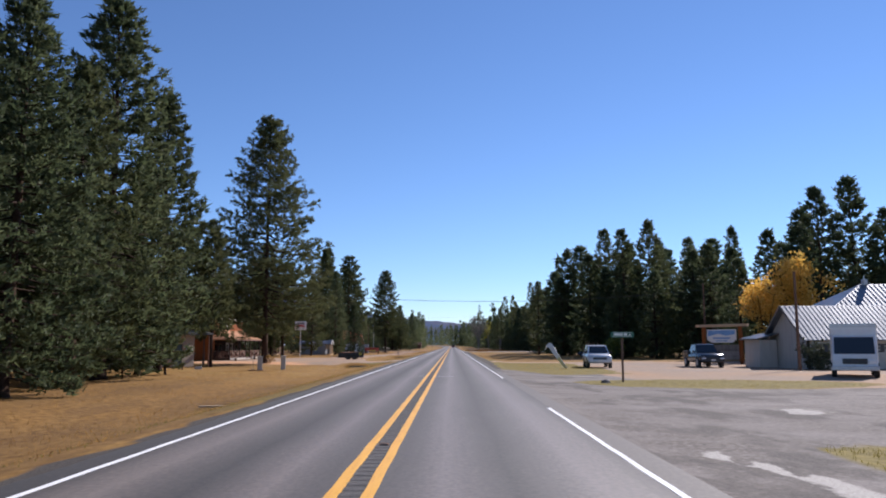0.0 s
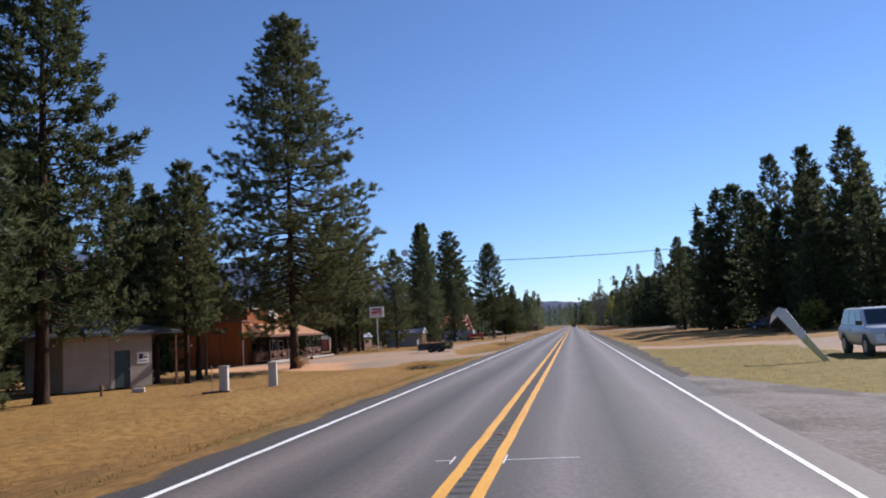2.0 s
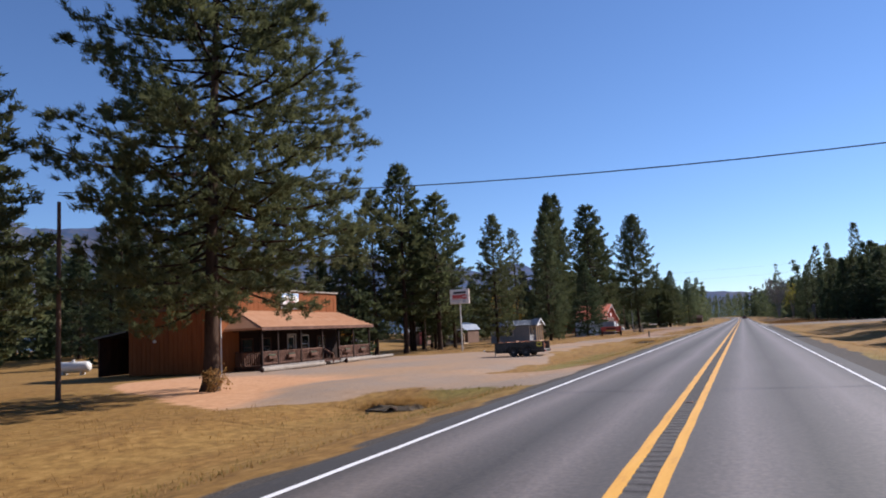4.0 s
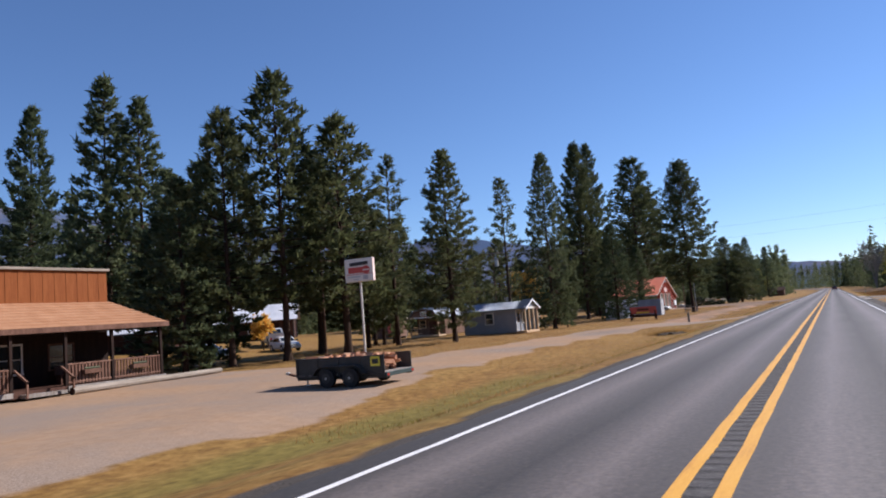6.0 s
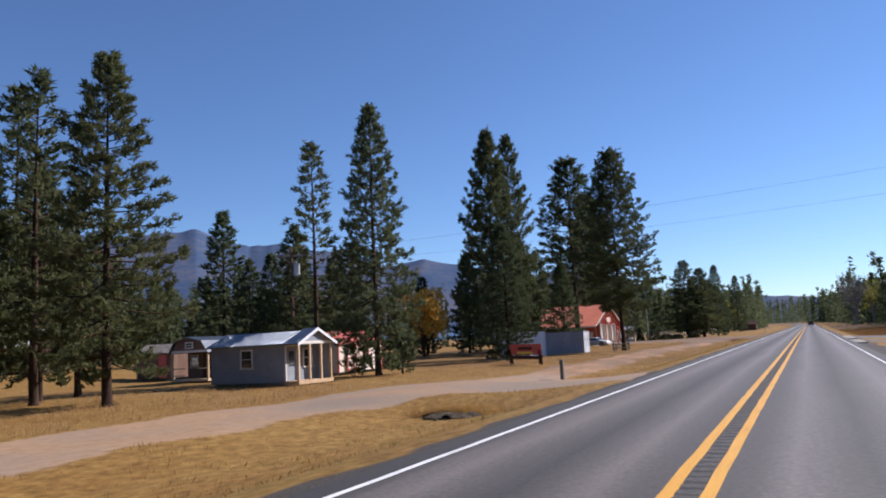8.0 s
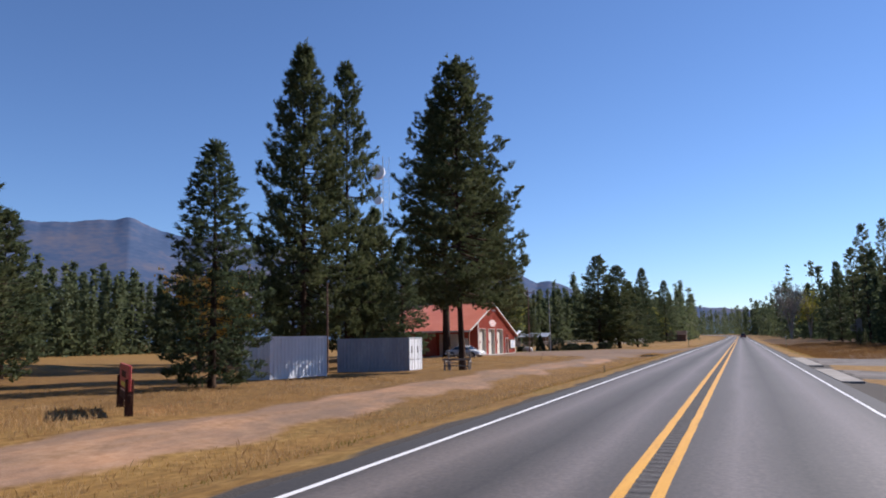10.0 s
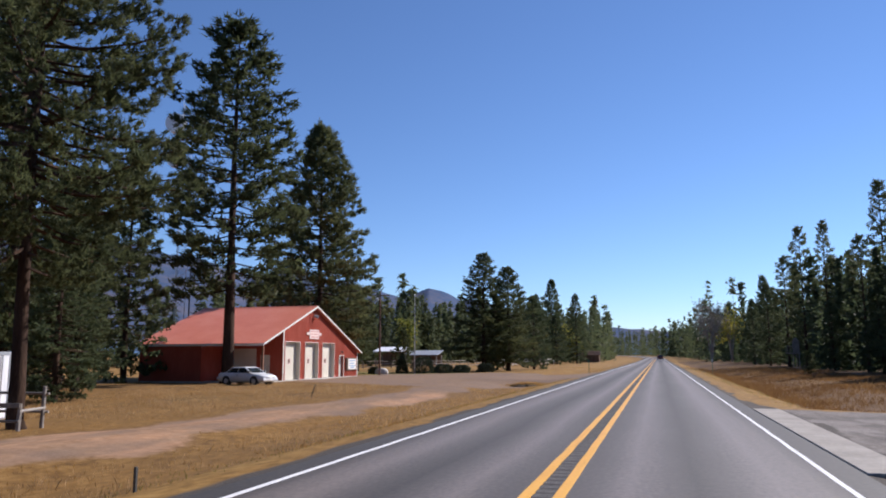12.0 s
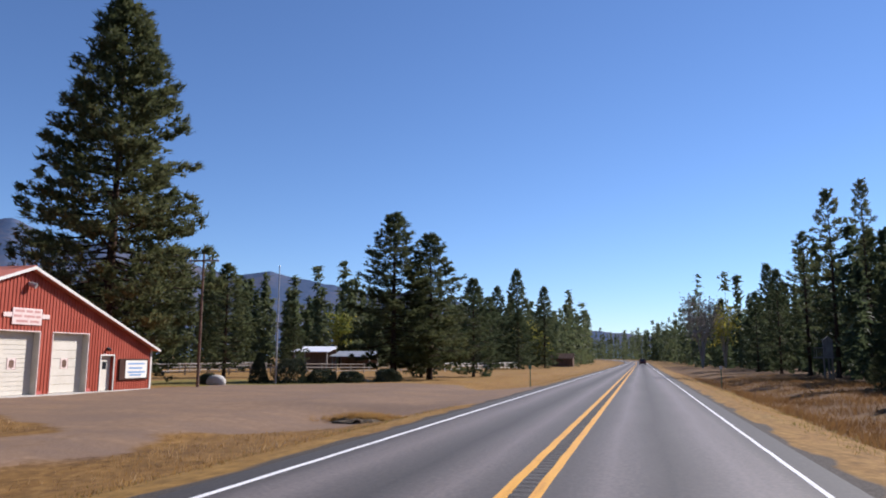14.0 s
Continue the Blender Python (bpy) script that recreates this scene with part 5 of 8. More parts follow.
def fire_station():
    ob = thing("fire_station", "red ribbed-steel fire station with faded red roof", "building", Matrix.Translation((-29.4, 261.4, -0.4)))
    Y, X, Z = 261.4, -29.4, -0.4
    base = 0.05
    def roof_z(y):            # local y from the ridge
        return 6.62 - (0.366 * -y if y < 0 else 0.385 * y)
    # front wall with three deep bays
    bays = [(-5.45, -2.75), (-1.68, 1.0), (1.95, 4.65)]
    man = (5.8, 6.9)
    L, R = -5.9, 10.5
    top = 3.32
    def column(a, b, z0):
        pts = [(a, z0), (b, z0), (b, roof_z(b) - 0.06)] + ([(0, roof_z(0) - 0.06)] if a < 0 < b else []) + [(a, roof_z(a) - 0.06)]
        part("wall_panel", MB().prism(pts, "x", -0.42, 0.0), M_REDMETAL, ob)
    cuts = [L] + [v for b in bays for v in b] + [man[0], man[1], R]
    for i in range(0, len(cuts), 2):
        column(cuts[i], cuts[i + 1], base)
    for a, b in bays:
        column(a, b, top)
    column(man[0], man[1], 2.1)
    def clear(y, z):
        return not any(a - 0.06 < y < b + 0.06 for a, b in bays) and not (man[0] - 0.05 < y < man[1] + 0.05)
    y, ribs = L + 0.12, []
    while y < R - 0.05:
        z0 = base if clear(y, 0) else (top if not man[0] - 0.05 < y < man[1] + 0.05 else 2.16)
        ribs.append(MB().prism([(y - 0.03, z0), (y + 0.03, z0), (y + 0.03, roof_z(y + 0.03) - 0.1), (y - 0.03, roof_z(y - 0.03) - 0.1)], "x", -0.001, 0.03))
        y += 0.23
    for rb in ribs:
        part("wall_rib", rb, M_REDMETAL, ob)
    # other walls
    side = MB()
    gx = [(-5.2, -2.5), (-2.1, -1.2)]
    for a, b, z0 in ((-11.4, -5.2, base), (-5.2, -2.5, 2.75), (-2.5, -2.1, base), (-2.1, -1.2, 2.2), (-1.2, -0.42, base)):
        side.box(a, b, L, L + 0.2, z0, roof_z(L) - 0.1)
    part("side_wall", side, M_REDMETAL, ob)
    part("side_wall", MB().box(-11.4, -5.6, -9.4, -9.2, base, 3.1).box(-5.8, -5.6, -9.2, L, base, 3.2), M_REDMETAL, ob)
    part("side_wall", MB().box(-11.4, -0.42, R - 0.2, R, base, roof_z(R) - 0.1), M_REDMETAL, ob)
    bw = MB()
    bw.prism([(-9.4, base), (R, base), (R, roof_z(R) - 0.1), (0, roof_z(0) - 0.1), (-9.4, roof_z(-9.4) - 0.1)], "x", -11.6, -11.4)
    part("back_wall", bw, M_REDMETAL, ob)
    # roof slopes with standing ribs
    for s, e in ((-1, -9.75), (1, 10.95)):
        r = part("roof", MB().prism([(0, roof_z(0)), (e, roof_z(e)), (e, roof_z(e) + 0.08), (0, roof_z(0) + 0.1)], "x", -11.9, 0.35), M_REDROOF, ob)
        x = -11.8
        while x < 0.3:
            part("roof_rib", MB().prism([(0, roof_z(0) + 0.09), (e, roof_z(e) + 0.075), (e, roof_z(e) + 0.086), (0, roof_z(0) + 0.106)], "x", x, x + 0.02), M_REDROOF, r)
            x += 0.6
        f = MB()
        f.prism([(0, roof_z(0) - 0.06), (e, roof_z(e) - 0.05), (e, roof_z(e) + 0.09), (0, roof_z(0) + 0.11)], "x", 0.352, 0.40)
        part("barge_board", f, M_WHITE, ob, "white painted barge board")
    part("eave_board", MB().box(-11.9, 0.35, -9.8, -9.752, roof_z(-9.75) - 0.12, roof_z(-9.75) + 0.06), M_WHITE, ob)
    part("ridge_cap", MB().prism([(-0.25, roof_z(-0.25) + 0.11), (0, roof_z(0) + 0.15), (0.25, roof_z(0.25) + 0.11), (0, roof_z(0) + 0.06)], "x", -11.9, 0.36), M_REDROOF, ob)
    part("chimney_pipe", MB().tube((-0.5, 0.1, roof_z(0)), (-0.5, 0.1, roof_z(0) + 0.5), 0.07, 0.07, 8), M_DARKMETAL, ob)
    # porch posts
    for x in (0.05,):
        part("porch_post", MB().box(x - 0.08, x + 0.08, -9.4, -9.24, 0.0, roof_z(-9.3) - 0.02, 0.01), M_RUST, ob)
    # corner trims
    part("corner_trim", MB().box(0.032, 0.06, L - 0.02, L + 0.14, base, roof_z(L) - 0.12), M_WHITE, ob, "pale corner trim")
    part("corner_trim", MB().box(0.032, 0.06, R - 0.13, R + 0.02, base, roof_z(R) - 0.1), M_WHITE, ob, "pale corner trim")
    # bay doors of horizontal sections
    for k, (a, b) in enumerate(bays):
        g = part("bay_door", MB().box(-0.42, -0.385, a, b, base, top), M_CREAM, ob, "cream sectional overhead door")
        n = 14 if k < 2 else 7
        for i in range(n):
            z0, z1 = base + (top - base) * i / n, base + (top - base) * (i + 1) / n
            part("door_section", MB().box(-0.384, -0.355, a + 0.02, b - 0.02, z0 + 0.008, z1 - 0.008, 0.008), M_CREAM, g)
        part("door_plate", MB().box(-0.354, -0.345, (a + b) / 2 - 0.28, (a + b) / 2 + 0.28, 1.35, 1.95, 0.02), M_SIGNPINK, g, "faded square plate with a dark emblem")
        part("door_emblem", MB().box(-0.344, -0.34, (a + b) / 2 - 0.16, (a + b) / 2 + 0.16, 1.47, 1.83).box(-0.343, -0.338, (a + b) / 2 - 0.05, (a + b) / 2 + 0.05, 1.42, 1.88), M_BROWNSIDE, g)
        part("door_lining", MB().box(-0.384, 0.004, a + 0.002, a + 0.014, base, top).box(-0.384, 0.004, b - 0.014, b - 0.002, base, top).box(-0.384, 0.004, a + 0.014, b - 0.014, top - 0.014, top - 0.002), M_CREAM, ob, "pale lining of the door recess")
        part("door_frame", MB().box(0.0, 0.04, a - 0.05, a, base, top + 0.05).box(0.0, 0.04, b, b + 0.05, base, top + 0.05).box(0.0, 0.04, a, b, top, top + 0.05), M_SIGNPINK, ob, "faded pink edge trim")
        part("kick_plate", MB().box(0.001, 0.045, b + 0.06, b + 0.36, base, base + 0.18), M_TRIMRED, ob)
    d = door_leaf(ob, -0.25, -0.2, man[0], man[1], base, 2.1, M_CREAM, "cream steel entrance door", (-0.17, man[0] + 0.12, 1.05))
    part("door_window", MB().box(-0.199, -0.19, man[0] + 0.4, man[0] + 0.75, 1.3, 1.75), M_GLASS, d)
    part("door_frame", MB().box(-0.02, 0.05, man[0] - 0.08, man[0], base, 2.18).box(-0.02, 0.05, man[1], man[1] + 0.08, base, 2.18).box(-0.02, 0.05, man[0], man[1], 2.1, 2.18), M_WHITE, ob)
    # side doors under the porch roof
    g = part("bay_door", MB().box(-5.2, -2.5, L + 0.05, L + 0.1, base, 2.75), M_CREAM, ob, "cream sectional overhead door in shade")
    for i in range(6):
        z0 = base + 0.45 * i
        part("door_section", MB().box(-5.18, -2.52, L + 0.02, L + 0.05, z0 + 0.008, z0 + 0.442, 0.008), M_CREAM, g)
    door_leaf(ob, -2.1, -1.2, L + 0.02, L + 0.08, base, 2.2, M_CREAM, "cream steel side door", (-1.32, L - 0.04, 1.05))
    # lamp under the apex, wall lamp, notice board, sign
    part("flood_light", MB().box(0.03, 0.12, -0.1, 0.1, 5.7, 5.9, 0.02).tube((0.12, 0, 5.8), (0.38, 0.12, 5.68), 0.13, 0.16, 10), M_STEEL, ob)
    part("wall_lamp", MB().box(0.03, 0.1, 6.2, 6.4, 2.45, 2.6, 0.02).tube((0.1, 6.3, 2.55), (0.22, 6.3, 2.42), 0.07, 0.1, 8), M_DARKMETAL, ob)
    sg = part("station_sign", MB().box(0.03, 0.08, -0.95, 1.0, 3.66, 4.52, 0.01), M_SIGNPINK, ob, "faded pink board sign with unreadable lettering")
    for u0, u1 in ((-1.5, -0.96), (1.01, 1.55)):
        part("sign_wing", MB().box(0.03, 0.07, u0, u1, 4.02, 4.26, 0.01), M_SIGNPINK, sg)
    for z, runs in ((4.36, ((-0.8, -0.2), (-0.08, 0.35), (0.47, 0.85))), (4.1, ((-0.85, -0.35), (-0.2, 0.5), (0.6, 0.9))), (3.84, ((-0.7, 0.05), (0.2, 0.8)))):
        for u0, u1 in runs:
            part("sign_lettering", MB().box(0.081, 0.086, u0, u1, z - 0.06, z + 0.06), M_LETTER, sg)
    nb = part("notice_board", MB().box(0.03, 0.12, 7.35, 10.1, 0.62, 1.92, 0.02), M_DARKWOOD, ob, "dark framed notice board with a white panel")
    part("board_panel", MB().box(0.121, 0.135, 7.9, 9.95, 0.74, 1.82), M_SIGNPALE, nb)
    for z, a, b, mm in ((1.62, 8.1, 9.7, M_SIGNBLUE), (1.35, 8.2, 9.5, M_SIGNBLUE), (1.1, 8.1, 9.75, M_SIGNBLUE), (0.92, 8.3, 9.4, M_SIGNBLUE)):
        part("board_lettering", MB().box(0.136, 0.14, a, b, z - 0.05, z + 0.05), mm, nb)
    part("plinth", MB().box(-0.4, 0.05, man[1] + 0.08, R, -0.25, base), M_CONCRETE, ob)
    part("floor_slab", MB().box(-11.4, 0.06, -9.5, R, -0.35, 0.04), M_CONCRETE, ob)


fire_station()


def cafe():
    X, Z = -31.6, -0.35
    ob = thing("cafe_building", "rust-brown timber cafe with long shingled porch", "building", Matrix.Translation((X, 120.0, Z)))
    y0, y1 = -4.2, 9.8
    # false-front parapet of upright boards
    part("parapet_core", MB().box(-0.35, -0.03, y0, y1, 3.92, 5.66), M_CAFE, ob)
    y, k = y0, 0
    while y < y1 - 0.05:
        e = min(y + 0.3, y1)
        part("board", MB().box(-0.03, 0.0 + 0.012 * (k % 2), y + 0.006, e - 0.006, 3.9, 5.62), M_CAFE, ob)
        y, k = y + 0.3, k + 1
    part("coping", MB().box(-0.5, 0.14, y0 - 0.1, y1 + 0.1, 5.66, 5.8, 0.02), M_LOG, ob, "pale weathered coping board")
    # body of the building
    # wall behind the porch, its shade carried by the near-black board colour
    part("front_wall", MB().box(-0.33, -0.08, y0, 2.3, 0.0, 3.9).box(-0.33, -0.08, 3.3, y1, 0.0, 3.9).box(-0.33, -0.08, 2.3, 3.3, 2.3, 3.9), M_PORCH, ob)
    part("side_wall", MB().box(-7.3, -0.36, y1 - 0.2, y1, 0.0, 5.3), M_CAFE, ob)
    part("back_wall", MB().box(-7.5, -7.3, y0 - 2.1, y1, 0.0, 4.6), M_CAFE, ob)
    part("flat_roof", MB().box(-7.3, -0.36, y0 + 0.2, y1 - 0.2, 4.7, 4.9), M_DARKMETAL, ob)
    # wing wall at the near end, with boards
    w = part("wing_wall", MB().box(-7.3, 0.3, -6.3, -6.1, 0.0, 4.3), M_CAFE, ob)
    part("wing_wall", MB().box(0.1, 0.3, -6.1, y0, 0.0, 4.3), M_CAFE, ob)
    # low lean-to behind, open at the front
    part("lean_to_wall", MB().box(-10.2, -10.05, -6.3, -1.6, 0.0, 2.7).box(-10.05, -7.5, -1.75, -1.6, 0.0, 2.9), M_DARKWOOD, ob)
    part("lean_to_post", MB().box(-10.2, -10.05, -6.45, -6.3, 0.0, 2.7), M_DARKWOOD, ob)
    part("lean_to_roof", MB().prism([(-10.5, 2.66), (-7.5, 3.05), (-7.5, 3.17), (-10.5, 2.78)], "y", -6.6, -1.5), M_DARKMETAL, ob)
    x = -7.2
    while x < 0.25:
        part("batten", MB().box(x, x + 0.05, -6.33, -6.301, 0.05, 4.28), M_CAFE, w)
        x += 0.4
    part("wing_roof", MB().box(-7.4, 0.45, -6.45, y0 - 0.02, 4.32, 4.46, 0.02), M_RAIL, ob)
    part("wing_return", MB().box(-7.3, -0.36, y0, y0 + 0.2, 4.46, 5.6), M_CAFE, ob)
    part("storage_door", MB().box(-9.6, -8.0, -1.82, -1.76, 0.0, 2.1), M_DARKWOOD, ob)
    part("downpipe", MB().pipe([(0.36, -6.2, 0.0), (0.36, -6.2, 4.2)], 0.05, 8), M_WHITE, ob, "white downpipe")
    part("wall_lamp", MB().box(-5.2, -5.0, -6.45, -6.3, 2.2, 2.4, 0.03), M_WHITE, ob)
    # porch roof, hipped at the near end, of shingle courses
    e, ja, jb = 2.9, 4.18, 2.86
    xa = 2.75
    ya, yb = -5.0, 11.2
    gap_y = (ya + 8.1, ya + 10.6)
    part("porch_roof", MB().add([(-0.05, y0 + 0.1, ja), (-0.05, yb - 1.3, ja - 0.1), (xa, yb, jb), (xa, ya, jb), (-0.05, y0 + 0.1, ja - 0.14), (-0.05, yb - 1.3, ja - 0.24), (xa, yb, jb - 0.14), (xa, ya, jb - 0.14)],
                                [(0, 3, 2, 1), (4, 5, 6, 7), (3, 7, 6, 2), (0, 4, 7, 3), (1, 2, 6, 5)]), M_CAFEROOF, ob)
    for c in range(9):                       # shingle courses
        q0, q1 = c / 9, (c + 1) / 9
        a, b = [(-0.05 + (xa + 0.05) * q, y0 + 0.1 + (ya - y0 - 0.1) * q, yb - 1.3 + 1.3 * q, ja - 0.05 + (jb - ja + 0.05) * q) for q in (q0, q1)]
        part("shingle_course", MB().add([(a[0], a[1], a[3] + 0.06), (a[0], a[2], a[3] + 0.0), (b[0], b[2], b[3] + 0.045), (b[0], b[1], b[3] + 0.045),
                                         (b[0], b[2], b[3] + 0.01), (b[0], b[1], b[3] + 0.01)], [(0, 3, 2, 1), (3, 5, 4, 2)]), M_CAFEROOF, ob)
    part("porch_hip", MB().add([(-0.05, y0 + 0.1, ja), (xa, ya, jb), (-0.05, ya - 0.9, jb), (-0.05, y0 + 0.1, ja - 0.15), (xa, ya, jb - 0.15), (-0.05, ya - 0.9, jb - 0.15)], [(0, 2, 1), (3, 4, 5), (1, 2, 5, 4)]), M_CAFEROOF, ob)
    part("fascia", MB().box(xa - 0.02, xa + 0.05, ya, yb, jb - 0.2, jb + 0.03), M_RAIL, ob, "pale edged porch fascia board")
    part("porch_floor", MB().box(-0.05, 2.6, ya + 0.2, yb - 0.2, 0.0, 0.28), M_DARKWOOD, ob)
    part("porch_ceiling", MB().box(0.0, xa - 0.1, ya + 0.1, yb - 0.2, jb - 0.22, jb - 0.16), M_PORCH, ob, "boarded porch ceiling coloured near-black for shade")
    part("deck_edge", MB().box(2.602, 2.66, ya + 0.2, gap_y[0], 0.06, 0.27).box(2.602, 2.66, gap_y[1], yb - 0.2, 0.06, 0.27), M_GREYWOOD, ob, "pale weathered deck edge board")
    posts = [ya + 0.35, ya + 2.2, ya + 5.1, ya + 8.1, ya + 9.0 + 1.6, ya + 13.0, yb - 0.35]
    for y in posts:
        part("porch_post", MB().box(2.42, 2.56, y - 0.07, y + 0.07, 0.28, jb - 0.14, 0.01), M_PORCH, ob)
    gap = (ya + 8.1, ya + 10.6)
    for a, b in zip(posts[:-1], posts[1:]):
        if abs(a - gap[0]) < 0.1:
            continue
        part("rail", MB().box(2.44, 2.54, a + 0.07, b - 0.07, 1.17, 1.25, 0.01), M_RAIL, ob)
        part("rail", MB().box(2.45, 2.53, a + 0.07, b - 0.07, 0.38, 0.45, 0.01), M_RAIL, ob)
        y = a + 0.16
        while y < b - 0.1:
            part("baluster", MB().box(2.46, 2.52, y - 0.045, y + 0.045, 0.33, 1.2), M_RAIL, ob)
            y += 0.17
        m = (a + b) / 2
        bx = part("planter_box", MB().box(2.56, 2.74, m - 0.45, m + 0.45, 0.72, 0.92, 0.015), M_RAIL, ob, "small wooden planter on the rail")
        part("dry_plants", MB().box(2.6, 2.7, m - 0.4, m + 0.4, 0.92, 1.02, 0.03), M_SHRUB, bx)
    y = ya + 0.3
    x = 0.2
    while x < 2.4:                           # near end of the porch
        part("baluster", MB().box(x - 0.045, x + 0.045, ya + 0.32, ya + 0.38, 0.33, 1.2), M_RAIL, ob)
        x += 0.17
    part("rail", MB().box(0.0, 2.42, ya + 0.3, ya + 0.4, 1.17, 1.25, 0.01), M_RAIL, ob)
    for s in (gap[0] + 0.1, gap[1] - 0.3):
        part("stair_rail", MB().add([(2.56, s, 1.2), (3.4, s, 0.7), (3.4, s + 0.08, 0.7), (2.56, s + 0.08, 1.2), (2.56, s, 1.1), (3.4, s, 0.6), (3.4, s + 0.08, 0.6), (2.56, s + 0.08, 1.1)],
                                    [(0, 1, 2, 3), (7, 6, 5, 4), (0, 4, 5, 1), (2, 6, 7, 3), (1, 5, 6, 2), (0, 3, 7, 4)]).box(3.32, 3.4, s, s + 0.08, 0.0, 0.7), M_RAIL, ob)
    part("step", MB().box(2.6, 3.0, gap[0] + 0.3, gap[1] - 0.3, 0.0, 0.15), M_GREYWOOD, ob)
    # openings of the front wall
    for a, b, z0, z1 in ((-1.2, 0.0, 1.0, 2.1), (4.0, 5.2, 0.95, 2.2), (-3.4, -2.2, 1.0, 2.1), (6.6, 7.8, 1.0, 2.1)):
        window_unit(ob, "x", -0.08, a, b, z0, z1, 1, M_WHITE if a == 4.0 else M_RAIL)
    d = door_leaf(ob, -0.2, -0.14, 2.32, 3.28, 0.28, 2.28, M_SIGNPALE, "pale glazed cafe door", (-0.1, 3.15, 1.2))
    part("door_window", MB().box(-0.139, -0.13, 2.45, 3.15, 0.9, 2.1), M_GLASS, d)
    part("door_frame", MB().box(-0.1, -0.02, 2.2, 2.3, 0.28, 2.4).box(-0.1, -0.02, 3.3, 3.4, 0.28, 2.4).box(-0.1, -0.02, 2.3, 3.3, 2.3, 2.4), M_WHITE, ob)
    # sign on the parapet
    s = part("cafe_sign", MB().box(0.03, 0.1, 1.35, 3.75, 4.3, 5.56, 0.03), M_SIGNPALE, ob, "white and blue painted cafe sign")
    part("sign_border", MB().box(0.101, 0.106, 1.4, 3.7, 5.2, 5.5), M_SIGNBLUE, s)
    part("sign_border", MB().box(0.101, 0.106, 1.42, 3.68, 4.36, 4.5), M_INK, s)
    for a, b, z in ((1.6, 2.35, 5.28), (2.5, 3.5, 5.3)):
        part("sign_lettering", MB().box(0.107, 0.112, a, b, z - 0.1, z + 0.1), M_SIGNPALE, s)
    part("sign_band", MB().box(0.101, 0.105, 1.42, 3.68, 4.5, 4.66), M_WOOD, s, "faded yellow band")
    for k in range(9):
        part("sign_tree", MB().prism([(1.48 + 0.25 * k, 4.48), (1.68 + 0.25 * k, 4.48), (1.58 + 0.25 * k, 4.6 + 0.05 * (k % 3))], "x", 0.105, 0.109), M_SIGNGREEN, s)
    t = new("sign_lettering", text_mesh("CAFE", 0.52, 0.004, M_TRIMRED))
    t.parent = s
    t.matrix_basis = Matrix.Translation((0.112, 2.55, 4.82)) @ Matrix.Rotation(radians(90), 4, "Z") @ Matrix.Rotation(radians(90), 4, "X")
    # things on the porch
    for y in (-3.6, 0.6, 7.2):
        b = thing("porch_bench", "dark wooden bench standing on the cafe porch", "bench", Matrix.Translation((X + 0.6, 120 + y, Z + 0.28)), "porch benches")
        part("seat", MB().box(-0.2, 0.2, -0.7, 0.7, 0.4, 0.45, 0.01), M_DARKWOOD, b)
        part("backrest", MB().box(-0.24, -0.2, -0.7, 0.7, 0.45, 0.85, 0.01), M_DARKWOOD, b)
        for q in (-0.6, 0.6):
            part("leg", MB().box(-0.18, 0.18, q - 0.04, q + 0.04, 0.0, 0.4), M_DARKWOOD, b)


cafe()


def log_on_ground(x0, y0, x1, y1, r, label="long peeled log lying along the forecourt edge"):
    z0, z1 = land_at(x0, y0) + r * 0.9, land_at(x1, y1) + r * 0.9
    m = Matrix.Translation((x0, y0, z0))
    ob = thing("barrier_log", label, "log", m, "forecourt logs")
    d = Vector((x1 - x0, y1 - y0, z1 - z0))
    mb = MB()
    n = 10
    a = d.normalized().orthogonal().normalized()
    c = d.normalized().cross(a)
    rng = random.Random(int(x0 * 7 + y0))
    rings = []
    for i in range(7):
        q = i / 6
        rr = r * (1 - 0.25 * q) * rng.uniform(0.94, 1.05)
        rings.append([d * q + (a * math.cos(6.283 * k / n) + c * math.sin(6.283 * k / n)) * rr * rng.uniform(0.95, 1.05) for k in range(n)])
    mb.loft(rings)
    part("trunk", mb, M_LOG, ob)
    part("cut_end", MB().tube(d.normalized() * -0.012, d.normalized() * 0.0, r * 0.9, r * 0.93, n), M_DARKWOOD, ob, "dark weathered cut end")


log_on_ground(-27.6, 113.2, -28.2, 121.9, 0.17)
log_on_ground(-28.3, 125.3, -28.7, 134.5, 0.18)


